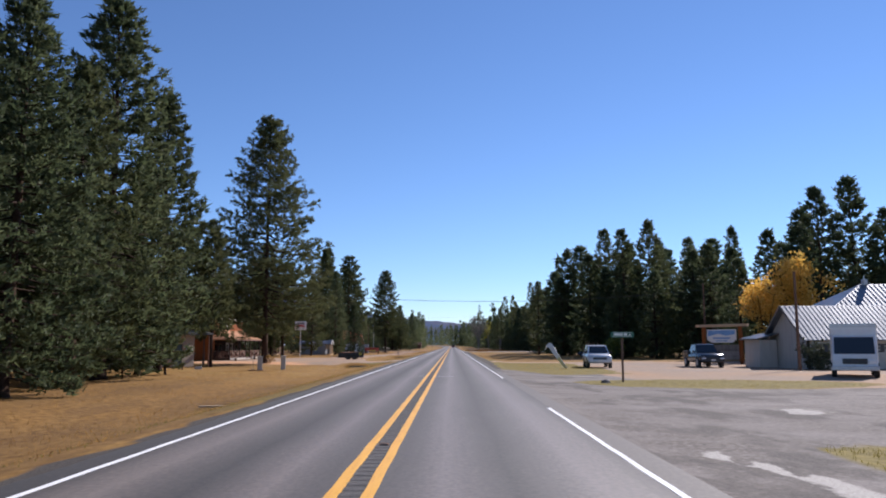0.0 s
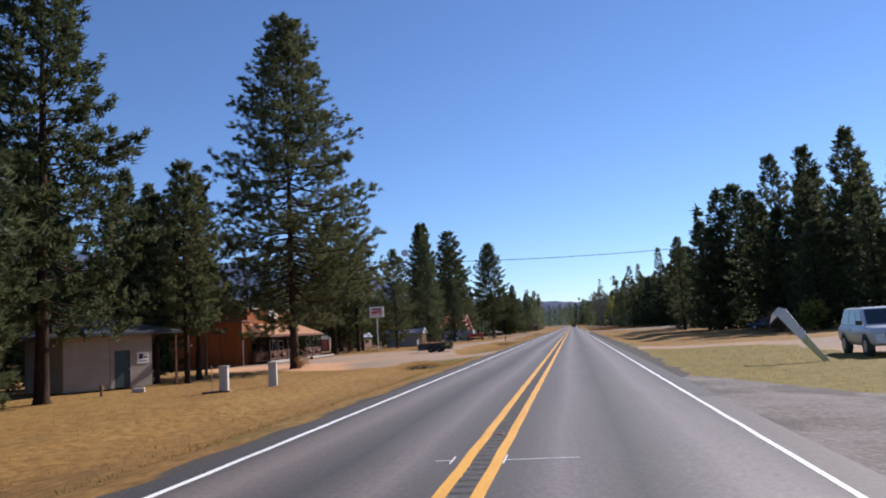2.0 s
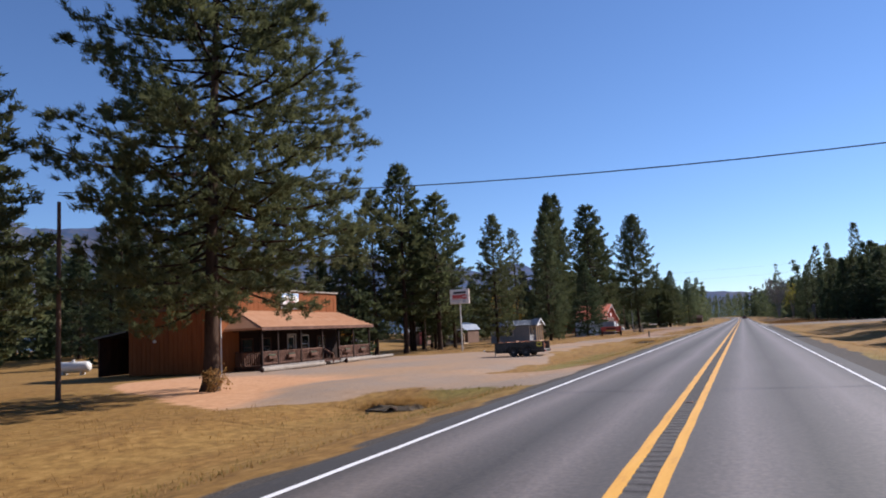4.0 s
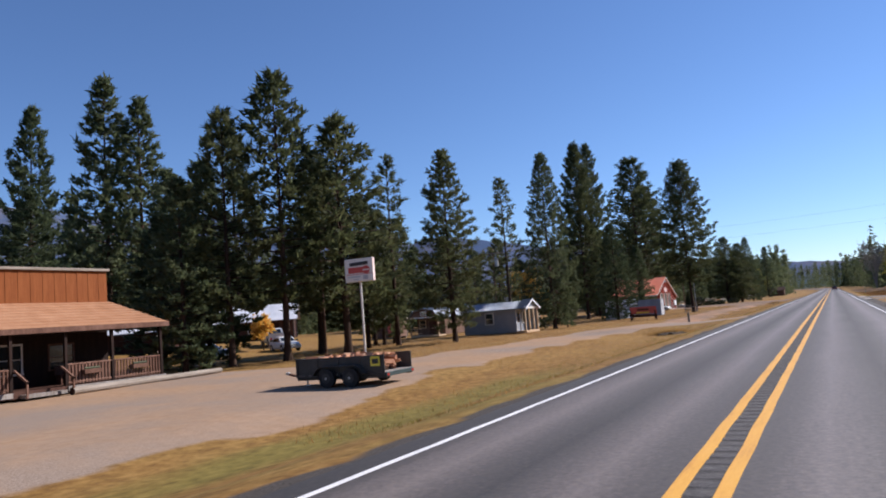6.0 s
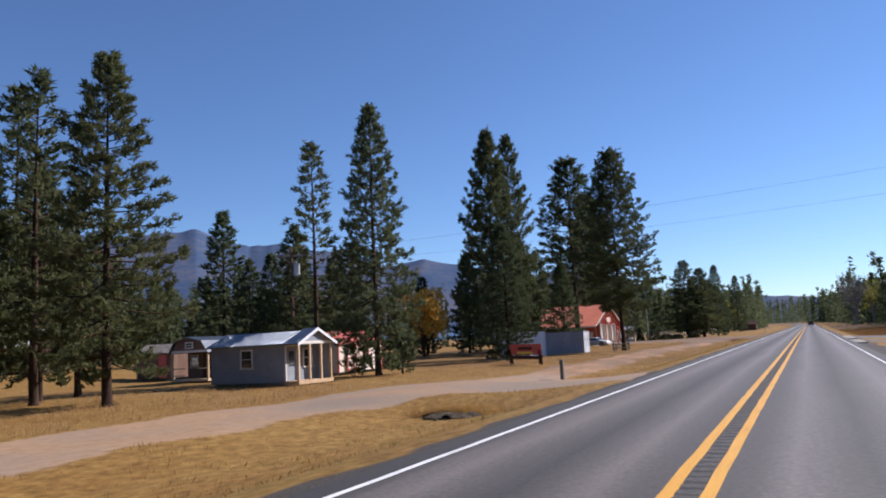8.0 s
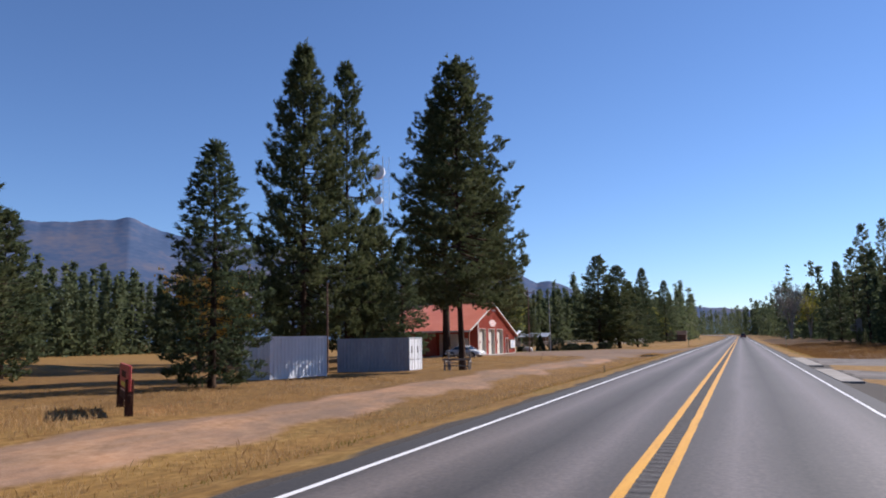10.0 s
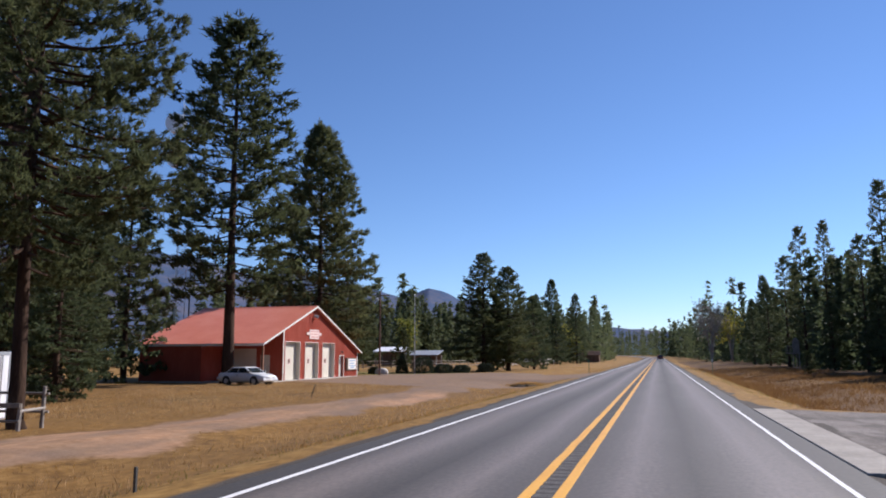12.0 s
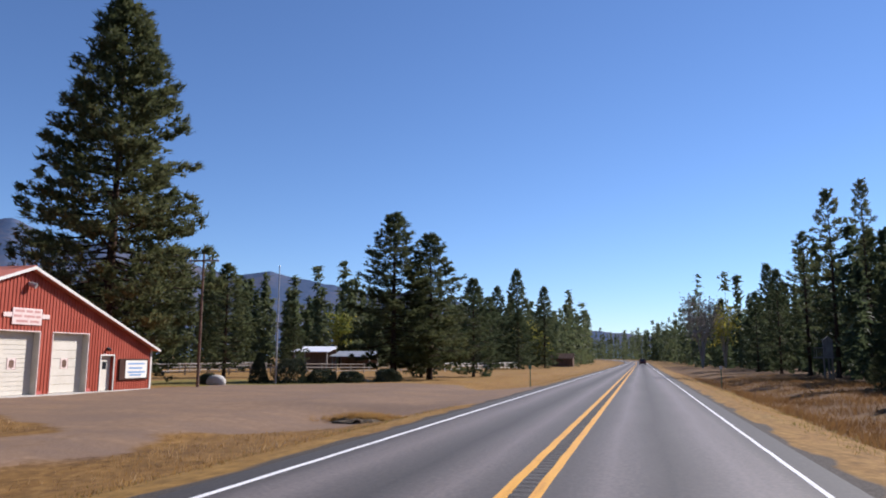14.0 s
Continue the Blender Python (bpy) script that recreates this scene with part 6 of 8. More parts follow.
def gable_shed(name, label, m, length, width, wall_h, rise, wall, roof, trim, over=0.2, ribs=True, category="shed"):
    """A shed along local x (length) with gables at its ends."""
    ob = thing(name, label, category, m, "portable sheds")
    hw = width / 2
    part("side_wall", MB().box(0, length, -hw, -hw + 0.08, 0.12, wall_h), wall, ob)
    part("side_wall", MB().box(0, length, hw - 0.08, hw, 0.12, wall_h), wall, ob)
    for x in (0, length - 0.08):
        part("gable_wall", MB().prism([(-hw, 0.12), (hw, 0.12), (hw, wall_h), (0, wall_h + rise), (-hw, wall_h)], "x", x, x + 0.08), wall, ob)
    for s in (-1, 1):
        e = s * (hw + over)
        ez = wall_h - rise * over / hw
        r = part("roof", MB().prism([(0, wall_h + rise + 0.02), (e, ez + 0.02), (e, ez + 0.09), (0, wall_h + rise + 0.1)], "x", -over, length + over), roof, ob)
        if ribs:
            x = -over + 0.05
            while x < length + over - 0.05:
                part("roof_rib", MB().prism([(0, wall_h + rise + 0.095), (e, ez + 0.085), (e, ez + 0.115), (0, wall_h + rise + 0.125)], "x", x, x + 0.035), roof, r)
                x += 0.3
        for x in (-over - 0.03, length + over):
            part("barge_board", MB().prism([(0, wall_h + rise - 0.04), (e, ez - 0.05), (e, ez + 0.1), (0, wall_h + rise + 0.11)], "x", x, x + 0.03), trim, ob)
    for x in (-0.02, length - 0.06):
        for y in (-hw - 0.02, hw - 0.08):
            part("corner_trim", MB().box(x, x + 0.1, y, y + 0.1, 0.1, wall_h - 0.02), trim, ob)
    part("skid", MB().box(0, length, -hw + 0.3, -hw + 0.45, -0.12, 0.12), M_GREYWOOD, ob)
    part("skid", MB().box(0, length, hw - 0.45, hw - 0.3, -0.12, 0.12), M_GREYWOOD, ob)
    return ob


# grey porch shed: gable end with a small open porch towards the road
GS = pose(-30.3, 169.85, land_at(-28, 169) + 0.08, 0, 0, -1)
gs = gable_shed("garden_shed", "grey panel shed with blue-grey metal roof and corner porch", GS, 5.3, 3.2, 2.25, 0.62, M_GREYSIDE, M_BLUEROOF, M_GREYSIDE)
window_unit(gs, "y", -1.6, 2.3, 3.05, 1.0, 1.95, -1, M_WHITE)
part("porch_floor", MB().box(5.3, 6.35, -1.6, 1.6, 0.0, 0.2), M_WOOD, gs, "new pine porch deck")
for y in (-1.55, -0.55, 0.5, 1.43):
    part("porch_post", MB().box(6.2, 6.32, y, y + 0.12, 0.2, 2.24, 0.008), M_WOOD, gs, "new pine porch post")
part("porch_beam", MB().box(6.18, 6.33, -1.6, 1.6, 2.2, 2.36), M_WHITE, gs)
part("porch_gable", MB().prism([(-1.6, 2.36), (1.6, 2.36), (0, 3.02)], "x", 6.22, 6.3), M_GREYSIDE, gs)
for s in (-1, 1):
    part("porch_roof", MB().prism([(0, 3.0), (s * 1.82, 2.17), (s * 1.82, 2.24), (0, 3.09)], "x", 5.52, 6.5), M_BLUEROOF, gs)
    part("barge_board", MB().prism([(0, 2.94), (s * 1.82, 2.1), (s * 1.82, 2.26), (0, 3.11)], "x", 6.5, 6.54), M_CONTW, gs)
part("porch_side", MB().box(5.3, 6.2, 1.53, 1.6, 0.2, 2.2), M_GREYSIDE, gs)
part("door", MB().box(5.3, 5.34, -1.4, -0.5, 0.2, 2.1, 0.01), M_GREYSIDE, gs)
part("door_window", MB().box(5.341, 5.35, -1.2, -0.7, 1.0, 1.85), M_GLASS, gs)
part("door_frame", MB().box(5.3, 5.36, -1.48, -1.4, 0.2, 2.18).box(5.3, 5.36, -0.5, -0.42, 0.2, 2.18).box(5.3, 5.36, -1.4, -0.5, 2.1, 2.18), M_WHITE, gs)
window_unit(gs, "x", 5.3, 0.2, 0.9, 0.95, 1.9, 1, M_WHITE)

# tan shed with red trim, beyond it
ts = gable_shed("garden_shed", "tan panel shed with red trimmed doors", pose(-30.2, 178.6, land_at(-30, 182) + 0.08, 0, 0, 92), 6.2, 3.4, 2.15, 0.75, M_TAN, M_TRIMRED, M_TRIMRED)
for a in (0.9, 1.75):
    d = part("door", MB().box(a, a + 0.8, -1.86, -1.8, 0.2, 1.95, 0.01), M_TAN, ts)
    part("door_brace", MB().box(a, a + 0.8, -1.885, -1.86, 0.2, 0.32).box(a, a + 0.8, -1.885, -1.86, 1.83, 1.95).box(a, a + 0.1, -1.885, -1.86, 0.32, 1.83).box(a + 0.7, a + 0.8, -1.885, -1.86, 0.32, 1.83).box(a + 0.1, a + 0.7, -1.885, -1.86, 1.02, 1.12), M_TRIMRED, d, "red door trim")
window_unit(ts, "y", -1.8, 3.5, 4.0, 1.0, 1.8, -1, M_TRIMRED)


def barn_shed():
    """A brown shed with a gambrel metal roof and a porch front."""
    ob = thing("barn_shed", "brown gambrel-roofed cabin shed with porch", "shed", pose(-38.2, 174.4, land_at(-37, 174) + 0.08, 0, 0, -2), "portable sheds")
    w, d = 1.75, 6.0
    prof = [(-w, 0.15), (w, 0.15), (w, 2.1), (w * 0.72, 2.75), (0, 3.05), (-w * 0.72, 2.75), (-w, 2.1)]
    part("gable_wall", MB().prism(prof, "y", 1.5, 1.58), M_BROWNSIDE, ob)
    part("gable_wall", MB().prism(prof, "y", d - 0.08, d), M_BROWNSIDE, ob)
    part("upper_gable", MB().prism(prof[2:] + [(-w, 2.1)], "y", 0.0, 0.08), M_BROWNSIDE, ob)
    for s in (-1, 1):
        part("side_wall", MB().box(min(s * w, s * (w - 0.08)), max(s * w, s * (w - 0.08)), 1.5, d, 0.15, 2.1), M_BROWNSIDE, ob)
        part("roof", MB().prism([(s * (w + 0.15), 2.0), (s * w * 0.74, 2.8), (0, 3.1), (0, 3.16), (s * w * 0.76, 2.86), (s * (w + 0.22), 2.02)], "y", -0.2, d + 0.2), M_BLUEROOF, ob)
        part("porch_post", MB().box(s * w - 0.06, s * w + 0.06, 0.0, 0.12, 0.2, 2.1), M_WOOD, ob)
    part("porch_floor", MB().box(-w, w, 0, 1.5, 0.05, 0.2), M_WOOD, ob)
    part("porch_beam", MB().box(-w, w, -0.02, 0.0, 2.05, 2.2), M_WHITE, ob)
    window_unit(ob, "y", 0.0, -0.3, 0.3, 2.4, 2.7, -1, M_WHITE)
    part("door", MB().box(-0.2, 0.7, 1.44, 1.5, 0.2, 2.0, 0.01), M_DARKWOOD, ob)
    window_unit(ob, "y", 1.5, -1.4, -0.7, 1.0, 1.8, -1, M_WOOD)
    for a, b, z in ((-w, -0.4, 0.9), (-w, -0.4, 0.4), (0.9, w, 0.9)):
        part("rail", MB().box(a, b, 0.0, 0.06, z, z + 0.07), M_WOOD, ob)


barn_shed()
rs = gable_shed("garden_shed", "weathered brown shed half hidden by pines", pose(-47.4, 179.2, land_at(-46, 179) + 0.08, 0, 0, 5), 3.4, 2.6, 2.1, 0.6, M_BROWNSIDE, M_GREYWOOD, M_GREYWOOD)
part("door", MB().box(2.2, 3.0, -1.36, -1.3, 0.15, 1.95, 0.01), M_TRIMRED, rs, "faded red door")
lh = gable_shed("log_cabin", "low log cabin with pale metal roof behind pines", pose(-67.8, 174.3, land_at(-62, 177) - 0.1, 0, 0, 35), 9.5, 6.0, 2.65, 1.75, M_DARKWOOD, M_CONTW, M_GREYWOOD, 0.5, category="cabin")
window_unit(lh, "y", -3.0, 4.0, 5.2, 1.0, 2.0, -1, M_WHITE)
part("door", MB().box(6.9, 7.8, -3.06, -3.0, 0.15, 2.1, 0.01), M_DARKWOOD, lh)
lh2 = gable_shed("log_cabin", "dark cabin with pale roof among pines", pose(-63.6, 153.1, land_at(-60, 154) - 0.3, 0, 0, 20), 8.0, 5.0, 2.3, 1.3, M_DARKWOOD, M_CONTW, M_GREYWOOD, 0.4, category="cabin")


def hut():
    """Tan block hut with a dark low-pitched roof and wide eaves; its long wall runs along local x."""
    ang = math.degrees(math.atan2(0.85, 0.53))
    ob = thing("utility_hut", "tan utility hut with dark green roof in the pines", "hut", pose(-25.65, 79.65, -0.32, 0, 0, ang))
    L, D, H = 4.95, 5.5, 3.02
    part("front_wall", MB().box(0, 2.75, 0, 0.15, 0, H).box(3.65, L, 0, 0.15, 0, H).box(2.75, 3.65, 0, 0.15, 2.1, H), M_HUTWALL, ob)
    part("side_wall", MB().box(0, 0.15, 0.15, D, 0, H), M_HUTWALL, ob)
    part("side_wall", MB().box(L - 0.15, L, 0.15, D, 0, H), M_HUTWALL, ob)
    part("back_wall", MB().box(0.15, L - 0.15, D - 0.15, D, 0, H), M_HUTWALL, ob)
    door_leaf(ob, 2.76, 3.64, 0.05, 0.1, 0.02, 2.09, M_DOORDARK, "dark green steel door", (3.55, -0.04, 1.05))
    part("pilaster", MB().box(2.5, 2.62, -0.04, 0.0, 0, H), M_HUTWALL, ob)
    s = part("wall_sign", MB().box(4.05, 4.75, -0.03, -0.005, 1.3, 1.95, 0.004), M_SIGNPALE, ob, "white notice with dark bars")
    part("sign_lettering", MB().box(4.15, 4.4, -0.036, -0.03, 1.55, 1.85).box(4.45, 4.7, -0.036, -0.03, 1.6, 1.68).box(4.15, 4.65, -0.036, -0.03, 1.4, 1.46), M_INK, s)
    o = 1.4
    ridge_ = [(L * 0.35, D / 2, H + 1.0), (L * 0.75, D / 2, H + 1.0)]
    c = [(-o, -0.9, H - 0.08), (L + o, -0.9, H - 0.08), (L + o, D + 0.9, H - 0.08), (-o, D + 0.9, H - 0.08)]
    part("roof", MB().add(c + [(x, y, z + 0.16) for x, y, z in c] + ridge_, [(3, 2, 1, 0), (0, 1, 5, 4), (1, 2, 6, 5), (2, 3, 7, 6), (3, 0, 4, 7), (4, 5, 9, 8), (5, 6, 9), (6, 7, 8, 9), (7, 4, 8)]), M_DARKMETAL, ob, "dark low-pitched roof")
    part("porch_post", MB().box(L + o - 0.3, L + o - 0.2, -0.7, -0.6, 0, H - 0.08), M_RAIL, ob)


hut()


def container(name, label, m, length, width, height, body, doors):
    """A corrugated steel shipping container along local x; doors at its +x end."""
    ob = thing(name, label, "container", m, "shipping containers")
    def corrugated(axis, at, a, b, out):
        n = int((b - a) / 0.28)
        pts = []
        for i in range(n):
            q, w = a + (b - a) * i / n, (b - a) / n
            for u, p in ((0, 0.0), (0.3, 0.0), (0.45, -0.05), (0.75, -0.05)):
                pts.append((q + w * u, at + out * p))
        pts.append((b, at))
        mb = MB()
        v = [((x, y) if axis == "y" else (y, x)) for x, y in pts]
        k = len(v)
        mb.add([(x, y, 0.16) for x, y in v] + [(x, y, height - 0.1) for x, y in v], [(i, i + 1, k + i + 1, k + i) for i in range(k - 1)])
        return mb
    part("side_panel", corrugated("y", 0.0, 0.1, length - 0.1, -1), body, ob)
    part("side_panel", corrugated("y", width, 0.1, length - 0.1, 1), body, ob)
    part("end_panel", corrugated("x", 0.0, 0.1, width - 0.1, -1), body, ob)
    for x in (0, length - 0.12):
        for y in (-0.02, width - 0.1):
            part("corner_post", MB().box(x, x + 0.12, y, y + 0.12, 0, height, 0.01), body, ob)
    for z in (0.02, height - 0.12):
        for y in (-0.01, width - 0.09):
            part("side_beam", MB().box(0.12, length - 0.12, y, y + 0.1, z, z + 0.13), body, ob)
        for x in (0.0, length - 0.1):
            part("end_beam", MB().box(x, x + 0.1, 0.1, width - 0.1, z, z + 0.13), body, ob)
    part("roof", MB().box(0.05, length - 0.05, 0.03, width - 0.03, height - 0.02, height + 0.01), body, ob)
    part("floor", MB().box(0.1, length - 0.1, 0.09, width - 0.09, 0.1, 0.16), M_GREYWOOD, ob)
    for a, b in ((0.1, width / 2 - 0.01), (width / 2 + 0.01, width - 0.1)):
        d = part("door", MB().box(length - 0.05, length - 0.01, a, b, 0.15, height - 0.12, 0.01), doors, ob, "pale container door")
        for q in (0.3, 0.7):
            y = a + (b - a) * q
            part("lock_rod", MB().tube((length + 0.03, y, 0.12), (length + 0.03, y, height - 0.1), 0.02, 0.02, 6), M_STEEL, d)
            part("lock_handle", MB().box(length + 0.02, length + 0.06, y - 0.25, y + 0.02, 0.95, 1.0), M_STEEL, d)
        part("door_plate", MB().box(length - 0.009, length - 0.002, a + 0.25, a + 0.5, height * 0.55, height * 0.75), M_DARKMETAL, d)
    return ob


CG = land_at(-27.0, 217)
container("shipping_container", "grey steel shipping container with white doors", pose(-27.87, 217.89, CG - 0.02, 0, 0, 0.5), 6.06, 2.44, 2.55, M_CONT, M_CONTW)
CW = land_at(-24, 206)
container("shipping_container", "white corrugated shipping container lightly dappled with shade", pose(-24.15, 203.6, CW - 0.04, 0, 0, 78), 4.8, 2.3, 2.5, M_CONTW, M_CONTW)


def lot_building():
    """Cream roadside building with ribbed grey metal roof."""
    ob = thing("roadside_building", "cream roadside building with ribbed grey metal roof", "building", Matrix.Translation((27.3, 69.4, -0.2)))
    w, d, h, r = 8.2, 6.4, 2.45, 4.75
    part("front_wall", MB().box(0, 2.2, 0, 0.15, 0, h).box(3.2, w, 0, 0.15, 0, h).box(2.2, 3.2, 0, 0.15, 2.05, h), M_LOTWALL, ob)
    part("gable_wall", MB().prism([(0, 0), (d, 0), (d, h), (d / 2, r), (0, h)], "x", 0.0, 0.15), M_LOTWALL, ob)
    part("gable_wall", MB().prism([(0, 0), (d, 0), (d, h), (d / 2, r), (0, h)], "x", w - 0.15, w), M_LOTWALL, ob)
    part("back_wall", MB().box(0.15, w - 0.15, d - 0.15, d, 0, h), M_LOTWALL, ob)
    for s, e in ((-1, -0.5), (1, d + 0.5)):
        ez = h - (r - h) * 0.5 / (d / 2)
        rf = part("roof", MB().prism([(d / 2, r), (e, ez), (e, ez + 0.07), (d / 2, r + 0.08)], "x", -0.5, w + 0.2), M_BLUEROOF, ob)
        x = -0.45
        while x < w + 0.2:
            part("roof_rib", MB().prism([(d / 2, r + 0.075), (e, ez + 0.065), (e, ez + 0.09), (d / 2, r + 0.1)], "x", x, x + 0.04), M_BLUEROOF, rf)
            x += 0.34
        part("barge_board", MB().prism([(d / 2, r - 0.06), (e, ez - 0.06), (e, ez + 0.1), (d / 2, r + 0.12)], "x", -0.54, -0.5), M_GREYWOOD, ob)
    door_leaf(ob, 2.2, 3.2, 0.03, 0.09, 0, 2.05, M_DARKWOOD, "dark shop door", (3.08, -0.04, 1.0))
    window_unit(ob, "y", 0.0, 0.5, 1.5, 0.9, 1.9, -1, M_WHITE)
    s = part("wall_lettering", MB().box(4.3, 6.8, -0.02, -0.003, 1.75, 1.85).box(4.3, 5.9, -0.02, -0.003, 1.5, 1.6).box(4.3, 5.5, -0.02, -0.003, 1.25, 1.35), M_INK, ob, "dark unreadable wall lettering")
    # taller hip-roofed part behind
    part("rear_wall", MB().box(5.0, 16.0, 7.0, 14.0, 0, 4.0), M_LOTWALL, ob)
    c = [(4.4, 6.4, 4.0), (16.6, 6.4, 4.0), (16.6, 14.6, 4.0), (4.4, 14.6, 4.0)]
    part("hip_roof", MB().add(c + [(x, y, z + 0.12) for x, y, z in c] + [(9.9, 10.5, 7.1), (12.4, 10.5, 7.1)],
                              [(3, 2, 1, 0), (0, 1, 5, 4), (1, 2, 6, 5), (2, 3, 7, 6), (3, 0, 4, 7), (4, 5, 9, 8), (5, 6, 9), (6, 7, 8, 9), (7, 4, 8)]), M_BLUEROOF, ob)
    x = 4.8
    while x < 16.4:
        f = min(1.0, (x - 4.4) / 5.5, (16.6 - x) / 4.2)
        part("roof_rib", MB().tube((x, 6.42, 4.14), (x, 6.4 + 4.08 * f, 4.13 + 2.97 * f), 0.02, 0.02, 5), M_BLUEROOF, ob)
        x += 0.42
    part("roof_vent", MB().box(10.1, 10.5, 10.3, 10.7, 7.0, 7.5, 0.03).tube((10.3, 10.5, 7.5), (10.3, 10.5, 7.9), 0.04, 0.02, 6), M_STEEL, ob)
    window_unit(ob, "y", 7.0, 9.0, 9.9, 2.6, 3.6, -1, M_WHITE)
    # small lean-to
    part("lean_to_wall", MB().box(-1.5, -0.1, 5.0, 8.0, 0, 2.2), M_LOTWALL, ob)
    part("lean_to_roof", MB().add([(-1.8, 4.6, 2.2), (-0.05, 4.6, 2.65), (-0.05, 8.4, 2.65), (-1.8, 8.4, 2.2), (-1.8, 4.6, 2.3), (-0.05, 4.6, 2.75), (-0.05, 8.4, 2.75), (-1.8, 8.4, 2.3)],
                                  [(3, 2, 1, 0), (4, 5, 6, 7), (0, 1, 5, 4), (1, 2, 6, 5), (2, 3, 7, 6), (3, 0, 4, 7)]), M_BLUEROOF, ob)


lot_building()


# ---- vehicles: nose towards local +x, wheels on z = 0 ----
def quad_on(a, b, c, d, u0, u1, v0, v1):
    def at(u, v):
        return (Vector(a) * (1 - u) + Vector(b) * u) * (1 - v) + (Vector(d) * (1 - u) + Vector(c) * u) * v
    return [at(u0, v0), at(u1, v0), at(u1, v1), at(u0, v1)]


def slab(q, t=0.012):
    n = (q[1] - q[0]).cross(q[3] - q[0]).normalized()
    o = [p + n * t for p in q]
    i = [p - n * 0.01 for p in q]
    return MB().add(i + o, [(3, 2, 1, 0), (4, 5, 6, 7), (0, 1, 5, 4), (1, 2, 6, 5), (2, 3, 7, 6), (3, 0, 4, 7)])


def vehicle(name, label, m, body, stations, cabin, zr, wheels, wheel_r, w, bed=None, splits=(0.5,), trim=M_DARKMETAL, category="car"):
    """stations: (x, half width, sill, belt) from tail to nose; cabin: base rear, roof rear, roof front, base front along x."""
    ob = thing(name, label, category, m)
    rings = []
    for x, hw, zl, zb in stations:
        h = zb - zl
        rings.append([(x, -hw * 0.86, zl), (x, -hw * 0.98, zl + h * 0.2), (x, -hw, zl + h * 0.55), (x, -hw * 0.97, zl + h * 0.85), (x, -hw * 0.88, zb),
                      (x, hw * 0.88, zb), (x, hw * 0.97, zl + h * 0.85), (x, hw, zl + h * 0.55), (x, hw * 0.98, zl + h * 0.2), (x, hw * 0.86, zl)])
    part("body", MB().loft(rings), body, ob, smooth=True)
    zb = stations[len(stations) // 2][3] - 0.02
    br, rr, rf, bf = cabin
    hb, ht = w * 0.9, w * 0.74
    base = [(br, -hb, zb), (bf, -hb, zb), (bf, hb, zb), (br, hb, zb)]
    roof = [(rr, -ht, zr - 0.05), (rf, -ht, zr - 0.05), (rf, ht, zr - 0.05), (rr, ht, zr - 0.05)]
    roof2 = [(rr + 0.15, -ht * 0.85, zr), (rf - 0.15, -ht * 0.85, zr), (rf - 0.15, ht * 0.85, zr), (rr + 0.15, ht * 0.85, zr)]
    part("cabin", MB().loft([base, roof, roof2]), body, ob)
    part("windscreen", slab(quad_on(base[1], base[2], roof[2], roof[1], 0.06, 0.94, 0.1, 0.93)), M_GLASS, ob)
    part("rear_window", slab(quad_on(base[3], base[0], roof[0], roof[3], 0.1, 0.9, 0.15, 0.9)), M_GLASS, ob)
    cuts = [0.05, *splits, 0.95]
    for a, b in zip(cuts[:-1], cuts[1:]):
        part("side_window", slab(quad_on(base[0], base[1], roof[1], roof[0], a + 0.012, b - 0.012, 0.12, 0.9)), M_GLASS, ob)
        part("side_window", slab(quad_on(base[2], base[3], roof[3], roof[2], 1 - b + 0.012, 1 - a - 0.012, 0.12, 0.9)), M_GLASS, ob)
    for x in wheels:
        for s in (-1, 1):
            y0, y1 = s * (w - 0.22), s * (w + 0.015)
            part("wheel_arch", MB().tube((x, s * (w - 0.2), wheel_r + 0.02), (x, s * (w + 0.004), wheel_r + 0.02), wheel_r + 0.07, None, 18), trim, ob)
            t = part("wheel", MB().tube((x, y0, wheel_r), (x, y1, wheel_r), wheel_r, wheel_r, 20), M_TYRE, ob)
            part("rim", MB().tube((x, y1, wheel_r), (x, y1 + s * 0.012, wheel_r), wheel_r * 0.62, wheel_r * 0.55, 14), M_STEEL, t)
    xt, xn = stations[0][0], stations[-1][0]
    zl, zn = stations[-1][2], stations[-1][3]
    part("front_bumper", MB().box(xn - 0.05, xn + 0.1, -w * 0.92, w * 0.92, zl + 0.02, zl + 0.22, 0.03), trim if bed else body, ob)
    part("rear_bumper", MB().box(xt - 0.1, xt + 0.05, -w * 0.92, w * 0.92, stations[0][2] + 0.05, stations[0][2] + 0.25, 0.03), trim if bed else body, ob)
    part("grille", MB().box(xn, xn + 0.03, -w * 0.55, w * 0.55, zl + 0.2, zn - 0.08, 0.01), M_DARKMETAL, ob)
    for s in (-1, 1):
        part("headlight", MB().box(xn - 0.02, xn + 0.04, s * w * 0.72 - 0.16, s * w * 0.72 + 0.16, zn - 0.32, zn - 0.12, 0.015), M_LAMP, ob)
        part("tail_light", MB().box(xt - 0.03, xt + 0.02, s * w * 0.8 - 0.08, s * w * 0.8 + 0.08, stations[0][3] - 0.4, stations[0][3] - 0.12, 0.015), M_TAIL, ob)
        part("mirror", MB().box(bf - 0.28, bf - 0.1, s * (w + 0.02) - 0.1, s * (w + 0.02) + 0.1, zb + 0.05, zb + 0.22, 0.02), trim, ob)
        part("door_handle", MB().box((br + bf) / 2 - 0.1, (br + bf) / 2 + 0.1, s * w * 0.985 - 0.015, s * w * 0.985 + 0.015, zb - 0.16, zb - 0.12), trim, ob)
    part("number_plate", MB().box(xn + 0.1, xn + 0.112, -0.16, 0.16, zl + 0.06, zl + 0.2), M_SIGNPALE, ob)
